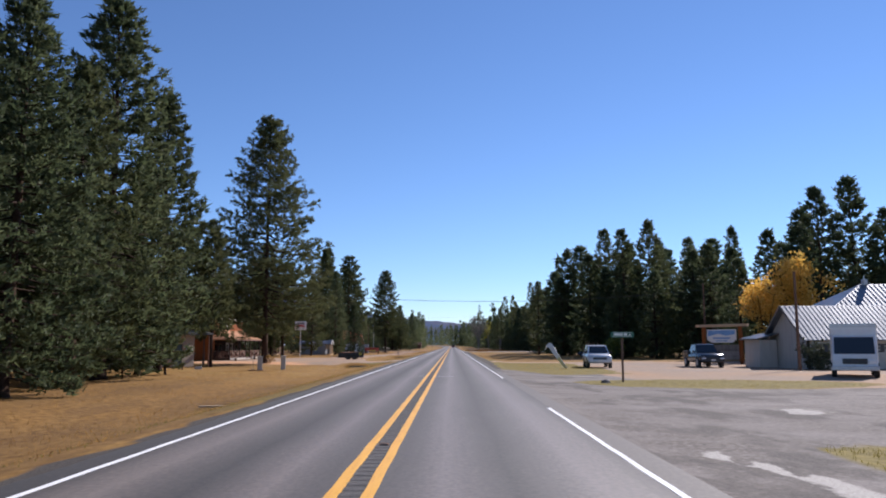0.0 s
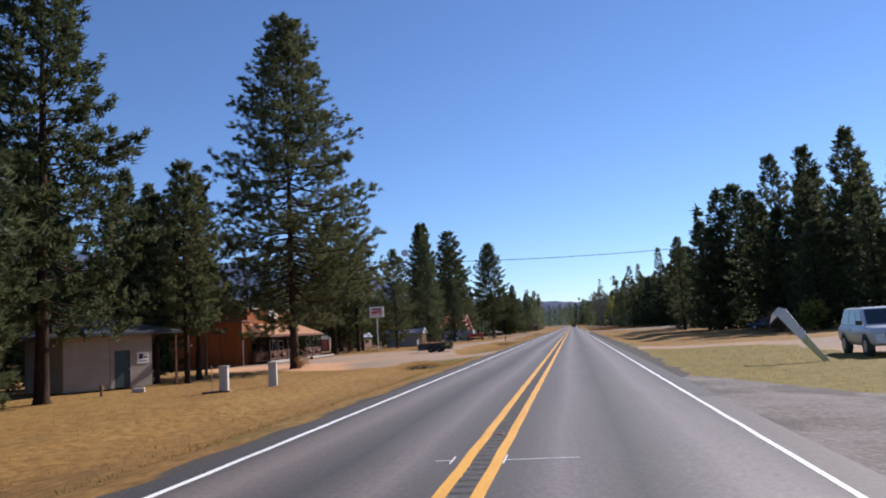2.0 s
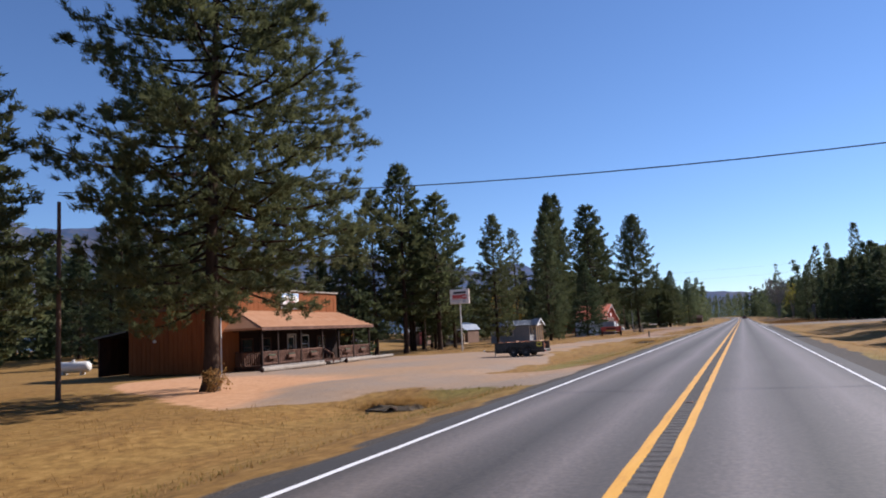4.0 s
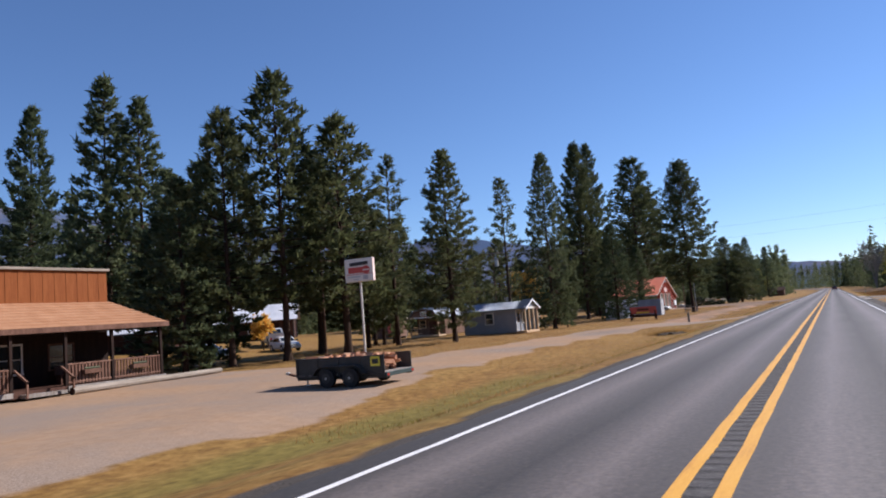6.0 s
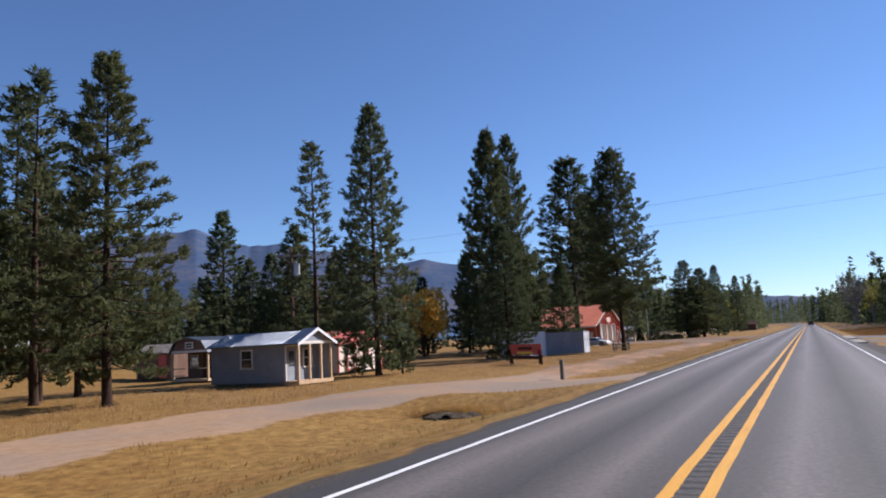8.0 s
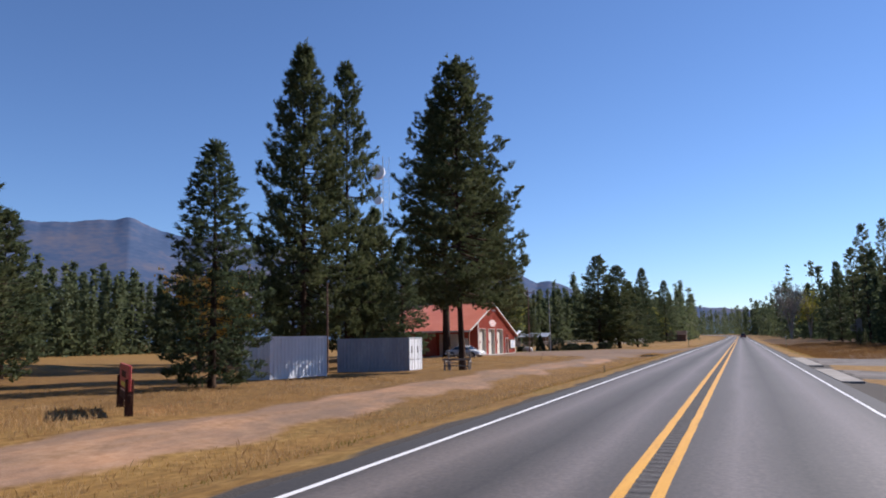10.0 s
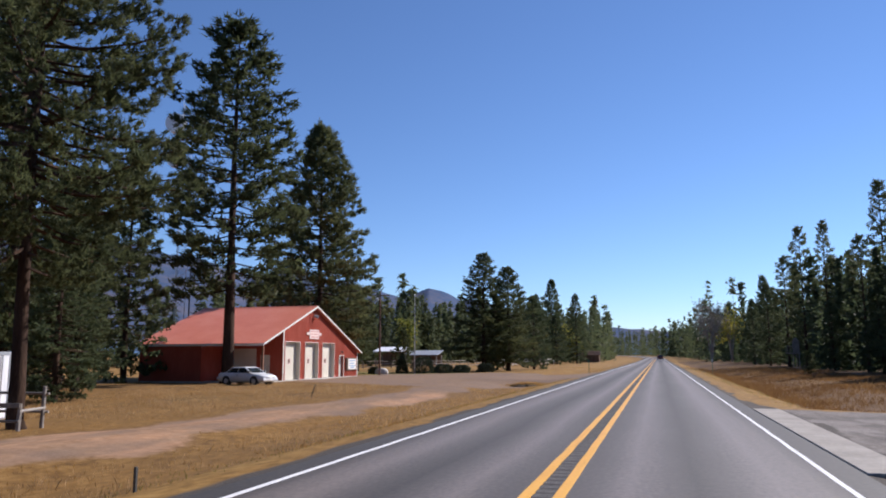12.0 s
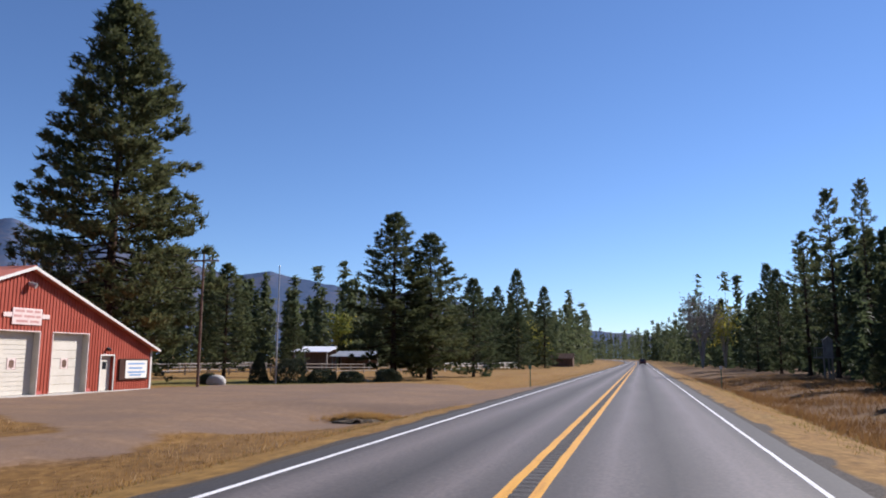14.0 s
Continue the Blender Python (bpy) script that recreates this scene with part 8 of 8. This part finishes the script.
cable((-26.5, 97.0, 8.6), (30.0, 99.5, 7.9), 1.7, "black cable slung across the highway", 0.021)
cable((-30.0, 175.6, 8.0), (34.0, 160.0, 8.2), 0.8, "thin overhead wire across the highway", 0.004)
cable((-30.0, 175.6, 7.2), (34.0, 160.0, 7.2), 0.9, "thin overhead wire across the highway", 0.004)


def low_board():
    """Red board sign on two short legs, turned along the track."""
    ob = ground_thing("board_sign", "low red board sign with yellow bar on legs", "sign", -17.3, 185.85, -42)
    z = 0.0
    b = part("board", MB().box(-2.35, 2.35, -0.04, 0.04, 0.75, 1.5, 0.01), M_SIGNRED, ob)
    part("lettering_bar", MB().box(-1.2, 1.2, -0.05, -0.041, 0.8, 0.95), M_YELLOWTAG, b)
    part("lettering_bar", MB().box(-1.0, 1.1, -0.05, -0.041, 1.1, 1.3), M_DARKWOOD, b)
    part("lower_board", MB().box(-2.4, 2.4, -0.05, 0.05, 0.42, 0.66, 0.01), M_DARKWOOD, ob)
    for x in (-2.2, 2.2):
        part("leg", MB().box(x - 0.07, x + 0.07, -0.12, 0.12, 0, 1.1, 0.01), M_DARKWOOD, ob)


low_board()
wp = ground_thing("wooden_post", "short weathered wooden post beside the drive", "post", -10.2, 171.6)
part("post", MB().box(-0.09, 0.09, -0.09, 0.09, 0, 1.05, 0.015), M_GREYWOOD, wp)
for x, y, h in ((-6.0, 281.5, 1.5), (7.4, 291.0, 1.75)):
    dl = ground_thing("delineator_post", "green steel roadside marker post", "post", x, y, 0, "marker posts")
    part("post", MB().box(-0.03, 0.03, -0.02, 0.02, 0, h, 0.005), M_SIGNGREEN, dl)
    part("reflector", MB().box(-0.1, 0.1, -0.03, -0.02, h - 0.25, h, 0.005), M_SIGNGREEN if x < 0 else M_STEEL, dl)
dl = ground_thing("delineator_post", "thin steel marker post on the verge", "post", -5.65, 206.95, 0, "marker posts")
part("post", MB().box(-0.02, 0.02, -0.02, 0.02, 0, 0.36), M_DARKMETAL, dl)
ls = ground_thing("leaning_stake", "dark leaning stake in tall dry grass", "stake", -15.75, 233.0)
part("stake", MB().tube((0, 0, -0.05), (0.22, 0.15, 0.72), 0.03, 0.026, 6), M_DARKMETAL, ls)


def rail_stand():
    """Open frame of rough posts and rails built round the foot of a pine."""
    ob = ground_thing("timber_rail", "weathered timber rail frame round the foot of a pine", "fence", -17.15, 215.6, 12)
    for x, y, h in ((-0.8, -0.5, 0.86), (-0.45, -0.42, 0.78), (0.85, -0.45, 0.8), (-0.75, 0.75, 1.3), (0.8, 0.75, 1.25)):
        part("post", MB().tube((x, y, -0.05), (x + 0.02, y + 0.02, h), 0.065, 0.055, 8), M_GREYWOOD, ob)
    part("front_board", MB().box(-0.95, 0.95, -0.6, -0.55, 0.68, 0.82, 0.01), M_GREYWOOD, ob)
    for p, q in (((-0.85, -0.52, 0.34), (0.9, -0.5, 0.3)), ((-0.8, -0.5, 0.6), (-0.78, 0.8, 0.62)), ((0.88, -0.5, 0.58), (0.84, 0.8, 0.6)), ((-0.9, 0.82, 1.05), (0.95, 0.82, 1.02)), ((-0.9, 0.82, 0.5), (0.95, 0.82, 0.48))):
        part("rail", MB().tube(p, q, 0.045, 0.04, 8), M_GREYWOOD, ob)


rail_stand()


def rail_fence(x0, y0, x1, y1, material, label, rails=3, step=2.6, h=1.35):
    ob = thing("rail_fence", label, "fence", Matrix.Translation((x0, y0, 0)))
    d = Vector((x1 - x0, y1 - y0, 0))
    n = max(1, int(d.length / step))
    for i in range(n + 1):
        p = d * (i / n)
        z = land_at(x0 + p.x, y0 + p.y)
        part("post", MB().box(p.x - 0.07, p.x + 0.07, p.y - 0.07, p.y + 0.07, z - 0.1, z + h, 0.01), material, ob)
        if i < n:
            q = d * ((i + 1) / n)
            z2 = land_at(x0 + q.x, y0 + q.y)
            for k in range(rails):
                f = h * (k + 0.75) / rails
                part("rail", MB().tube((p.x, p.y, z + f), (q.x, q.y, z2 + f), 0.07, 0.06, 6), material, ob)


rail_fence(-64.0, 295.0, -42.5, 318.6, M_LOG, "weathered three-rail timber corral fence")
rail_fence(-42.5, 318.6, -31.0, 347.0, M_LOG, "weathered three-rail timber corral fence")
rail_fence(-30.0, 350.0, -24.0, 392.0, M_WHITE, "white painted rail fence along the field")
rail_fence(-58.0, 300.0, -60.0, 345.0, M_GREYWOOD, "weathered timber fence across the field")


def hay_shelter(x, y, w, d, h, roof, label):
    ob = ground_thing("field_shelter", label, "shelter", x, y, 4)
    for px_ in (-w / 2, w / 2):
        for py in (-d / 2, d / 2):
            part("post", MB().box(px_ - 0.12, px_ + 0.12, py - 0.12, py + 0.12, 0, h), M_GREYWOOD, ob)
    part("roof", MB().add([(-w / 2 - 0.5, -d / 2 - 0.5, h), (w / 2 + 0.5, -d / 2 - 0.5, h), (w / 2 + 0.5, d / 2 + 0.5, h + 1.0), (-w / 2 - 0.5, d / 2 + 0.5, h + 1.0),
                           (-w / 2 - 0.5, -d / 2 - 0.5, h + 0.12), (w / 2 + 0.5, -d / 2 - 0.5, h + 0.12), (w / 2 + 0.5, d / 2 + 0.5, h + 1.12), (-w / 2 - 0.5, d / 2 + 0.5, h + 1.12)],
                          [(3, 2, 1, 0), (4, 5, 6, 7), (0, 1, 5, 4), (1, 2, 6, 5), (2, 3, 7, 6), (3, 0, 4, 7)]), roof, ob)
    part("back_wall", MB().box(-w / 2, w / 2, d / 2 - 0.1, d / 2, 0, h + 0.6), M_BROWNSIDE, ob)


hay_shelter(-56.0, 356.0, 6.0, 5.0, 3.1, M_CONTW, "open timber field shelter with white metal roof")
hay_shelter(-49.5, 359.0, 7.0, 5.0, 2.3, M_GREYSIDE, "low open field shelter with grey roof")


def far_hut():
    s = gable_shed("field_shed", "small dark shed at the far end of the field", pose(-22.0, 432.0, land_at(-20, 432), 0, 0, 0), 6.0, 4.0, 2.2, 1.2, M_BROWNSIDE, M_BROWNSIDE, M_GREYWOOD)


far_hut()


def radio_tower():
    ob = ground_thing("radio_tower", "tall grey lattice radio tower with dish drums", "tower", -46.5, 264.6)
    h, w = 29.4, 0.62
    legs = [Vector((w * math.cos(a), w * math.sin(a), 0)) for a in (0.5, 2.6, 4.7)]
    for l in legs:
        part("tower_leg", MB().tube(l, l + Vector((0, 0, h)), 0.045, 0.035, 6), M_STEEL, ob)
    br = MB()
    k, z = 0, 0.4
    while z < h - 0.8:
        for a, b in ((0, 1), (1, 2), (2, 0)):
            br.tube(legs[a] + Vector((0, 0, z)), legs[b] + Vector((0, 0, z + 0.75)), 0.018, 0.018, 4)
        z += 0.75
    tagged(part("lattice", br, M_STEEL, ob), kind="stuff")
    for z, r in ((27.0, 1.1), (22.8, 0.66)):
        part("dish_drum", MB().tube((-0.95, -0.35, z), (-0.8, -0.95, z), r, r * 0.96, 20).tube((-0.9, -0.3, z), (-0.2, 0, z), 0.05, 0.05, 6), M_CONTW, ob, "pale drum-shaped dish")
    for z, ln in ((19, 2.5), (16.5, 2.0)):
        part("whip_antenna", MB().tube((0.5, 0.3, z), (0.9, 0.4, z), 0.02, 0.02, 5).tube((0.9, 0.4, z - 1), (0.9, 0.4, z + ln), 0.02, 0.015, 5), M_STEEL, ob)
    mast = ground_thing("radio_mast", "slim antenna mast with a side loop", "mast", -44.2, 263.2)
    part("pole", MB().tube((0, 0, 0), (0, 0, 13.5), 0.1, 0.06, 8), M_DARKMETAL, mast)
    part("loop", MB().pipe([(0, 0, 12.4), (1.6, 0, 12.4), (1.6, 0, 11.6), (0, 0, 11.6)], 0.025, 5), M_STEEL, mast)


radio_tower()


def tree_stand():
    """A little cabin on a railed platform on posts."""
    ob = ground_thing("lookout_stand", "grey wooden lookout stand on posts at the wood's edge", "stand", 20.3, 316.0, -8)
    ob.scale = (0.5, 0.6, 0.95)
    for x in (-0.4, 0.5, 1.2):
        part("post", MB().box(x - 0.09, x + 0.09, -0.09, 0.09, 0, 2.3), M_GREYWOOD, ob)
        part("post", MB().box(x - 0.09, x + 0.09, 1.4, 1.58, 0, 2.3), M_GREYWOOD, ob)
    part("platform", MB().box(-2.3, 1.6, -0.3, 1.8, 2.3, 2.45), M_GREYWOOD, ob)
    part("cabin", MB().box(-0.4, 1.4, 0, 1.6, 2.45, 4.2, 0.02), M_GREYWOOD, ob)
    part("roof", MB().prism([(-0.6, 4.2), (1.6, 4.2), (0.5, 4.75)], "y", -0.2, 1.8), M_GREYWOOD, ob)
    for x in (-2.25, -1.8, -1.35, -0.9):
        part("baluster", MB().box(x - 0.05, x + 0.05, -0.3, -0.22, 2.45, 3.4), M_GREYWOOD, ob)
    part("rail", MB().box(-2.3, -0.4, -0.32, -0.22, 3.4, 3.48), M_GREYWOOD, ob)


tree_stand()
pt = ground_thing("propane_tank", "white propane tank lying in grass by the cafe", "tank", -52.5, 121.0, 20)
part("tank", MB().loft([[(x, r * math.cos(6.283 * k / 14), 0.65 + r * math.sin(6.283 * k / 14)) for k in range(14)] for x, r in ((-1.5, 0.1), (-1.42, 0.35), (-1.2, 0.48), (1.2, 0.48), (1.42, 0.35), (1.5, 0.1))]), M_WHITE, pt, smooth=True)
for x in (-0.8, 0.8):
    part("foot", MB().box(x - 0.08, x + 0.08, -0.35, 0.35, 0, 0.3), M_CONCRETE, pt)
part("valve_dome", MB().tube((0, 0, 1.1), (0, 0, 1.28), 0.16, 0.13, 10), M_WHITE, pt)


# ---- grass ----
def grass(name, boxes, density, height, material, label, seed, keep_off=0.35):
    """Loose dry grass: short bent blades standing on the ground where it isn't bare."""
    rng = np.random.default_rng(seed)
    P_ = []
    for x0, x1, y0, y1, k in boxes:
        n = int((x1 - x0) * (y1 - y0) * density * k)
        P_.append(np.stack([rng.uniform(x0, x1, n), rng.uniform(y0, y1, n)], 1))
    p = np.concatenate(P_)
    u = np.abs(p[:, 0] - road_x(p[:, 1]))
    ok = (drive_mask(p[:, 0], p[:, 1]) < keep_off) & (u > 5.1 + 0.5 * rng.random(len(p)))
    clump = wobble(p[:, 0], p[:, 1], 1.9, seed) + 0.6 * wobble(p[:, 0], p[:, 1], 0.5, seed + 1)
    ok &= clump > rng.uniform(-1.1, 0.7, len(p))
    p, clump = p[ok], clump[ok]
    n = len(p)
    z = land(p[:, 0], p[:, 1])
    h = height * rng.uniform(0.45, 1.2, n) * (0.75 + 0.35 * np.clip(clump, -0.6, 1))
    a = rng.uniform(0, 6.283, n)
    wv = np.stack([np.cos(a), np.sin(a), 0 * a], 1) * (0.004 + 0.007 * rng.random(n))[:, None]
    b = rng.uniform(0, 6.283, n)
    lean = np.stack([np.cos(b), np.sin(b), 0 * b], 1) * (h * rng.uniform(0.1, 0.6, n))[:, None]
    base = np.stack([p[:, 0], p[:, 1], z - 0.02], 1)
    up = np.array([0, 0, 1.0])
    v = np.stack([base - wv, base + wv, base + lean * 0.4 + up * (h * 0.6)[:, None] + wv * 0.6, base + lean + up * h[:, None]], 1).reshape(-1, 3)
    i = np.arange(n)[:, None] * 4
    f = np.concatenate([i + np.array([[0, 1, 2]]), i + np.array([[0, 2, 3]])])
    tagged(new(name, np_mesh(name, v, f, material)), label, "grass", "", "stuff")


grass("dry_grass", [(-17, -5, 14, 106, 1.0), (-26, -17, 40, 104, 0.4), (-13, -5, 116, 164, 1.0), (-30, -16, 138, 200, 0.55), (-13, -5, 172, 268, 1.3), (-32, -13, 190, 252, 0.7), (-16, -5, 284, 340, 0.6),
                    (5, 20, 226, 340, 0.8), (5, 16, 60, 198, 0.4)], 32, 0.12, M_DRYGRASS, "dry golden grass on the verges and fields", 3)
grass("green_grass", [(-8, -5, 14, 110, 1.0), (-9, -5, 116, 164, 1.0), (-8, -5, 172, 265, 0.8), (4.6, 8, 226, 270, 2.2), (5, 8, 270, 300, 1.0), (5, 20, 46, 60, 1.0), (6.5, 10.5, 22, 29, 2.0), (5, 12, 60, 90, 0.7), (-11, -5, 91, 101, 1.6), (-37, -30, 276, 286, 1.0)],
      30, 0.1, M_GREENGRASS, "yellow-green short grass along the road edge", 5)
grass("tall_dry_grass", [(-30, -15, 220, 250, 1.0), (-29, -18, 140, 170, 1.0), (-38, -28, 148, 168, 0.5), (-22, -14, 172, 204, 0.8), (-10, -6.5, 172, 250, 0.3)], 64, 0.22, M_STRAW, "tall soft dry grass beside the dirt track", 9)
grass("russet_grass", [(6.5, 10, 227, 275, 1.6), (10, 20, 232, 275, 1.0), (7, 20, 275, 320, 0.6)], 60, 0.34, M_RUSSETGRASS, "tall russet brown grass below the conifers", 11)


# ---- culverts and concrete drive pads ----
def culvert(x, y, seed):
    """A washed-out pipe end in the ditch: dark hollow under a lip of turf, stones, hanging grass."""
    rng = random.Random(seed)
    gz = land_at(x, y) - 0.03
    ob = thing("culvert", "dark washed-out culvert mouth under a grassy lip", "culvert", Matrix.Translation((x, y, gz)) @ Matrix.Diagonal((1.0, 1.0, 1.15, 1.0)))
    ring = [(math.cos(6.283 * k / 14), math.sin(6.283 * k / 14)) for k in range(14)]
    jag = [rng.uniform(0.75, 1.2) for _ in ring]
    part("pipe", MB().loft([[(0.2 * a, q, -0.05 + 0.2 * b) for a, b in ring] for q in (0.0, 0.8)], False).loft([[(0.17 * a, q, -0.05 + 0.17 * b) for a, b in ring] for q in (0.8, 0.0)], False), M_BARK, ob)
    part("cut_bank", MB().loft([[(1.05 * a * j, 0.3 + 0.42 * b * j, -0.25) for (a, b), j in zip(ring, jag)], [(0.95 * a * j, 0.36 + 0.36 * b * j, 0.06) for (a, b), j in zip(ring, jag)],
                                [(0.6 * a * j, 0.48 + 0.22 * b * j, 0.16 * j) for (a, b), j in zip(ring, jag)]]), M_SOIL, ob, "dark eroded soil")
    part("turf_lip", MB().loft([[(1.5 * a * j, 1.15 + 0.75 * b, -0.3) for (a, b), j in zip(ring, jag)], [(1.3 * a * j, 1.1 + 0.66 * b * j, 0.1 * j) for (a, b), j in zip(ring, jag)],
                                [(0.7 * a, 1.1 + 0.35 * b, 0.2) for a, b in ring]]), M_GROUND, ob, "dry turf over the pipe", True)
    for k in range(5):
        c = Vector((rng.uniform(-0.8, 0.8), rng.uniform(-0.2, 0.2), rng.uniform(-0.04, 0.04)))
        r = rng.uniform(0.05, 0.11)
        part("stone", MB().loft([[c + Vector((a * r * q, b * r * q * 0.8, z * r)) for a, b in ring[::2]] for q, z in ((0.8, -0.5), (1.0, 0.0), (0.6, 0.55))]), M_SOIL, ob)
    g = np.random.default_rng(seed)
    c = np.stack([g.normal(0, 0.8, 620), g.uniform(0.5, 1.7, 620), 0 * g.random(620)], 1)
    c[:, 2] = 0.03 + 0.17 * np.exp(-((c[:, 1] - 1.0) / 0.7) ** 2) - 0.05 * np.abs(c[:, 0])
    v, f = blades(c, np.tile([0, -0.4, 0.9], (620, 1)), 5, 0.24, 0.016, g, 0.3, 0.55)
    tagged(part("grass_fringe", np_mesh("grass_fringe", v, f, M_DRYGRASS), None, ob), kind="stuff")


culvert(-8.8, 93.3, 1)
culvert(-8.7, 155.0, 2)
culvert(-8.3, 254.6, 3)
for x0, x1, y0, y1 in ((4.16, 4.95, 210.0, 223.5), (4.16, 4.9, 196.0, 206.0)):
    zt = max(land_at(q, w_) for q in (x0, x1) for w_ in (y0, y1)) + 0.03
    structure("pavement_pad", MB().box(x0, x1, y0, y1, zt - 0.4, zt, 0.02), M_PAD, "pale concrete drive pad beside the highway")
leafy("dry_bush", "small straggly dry bush at the foot of the pine", -19.5, 98.6, 0.9, 0.5, M_DRYGRASS, 61, 7, 320, 0.09, M_BARK, 0.1, "shrub")
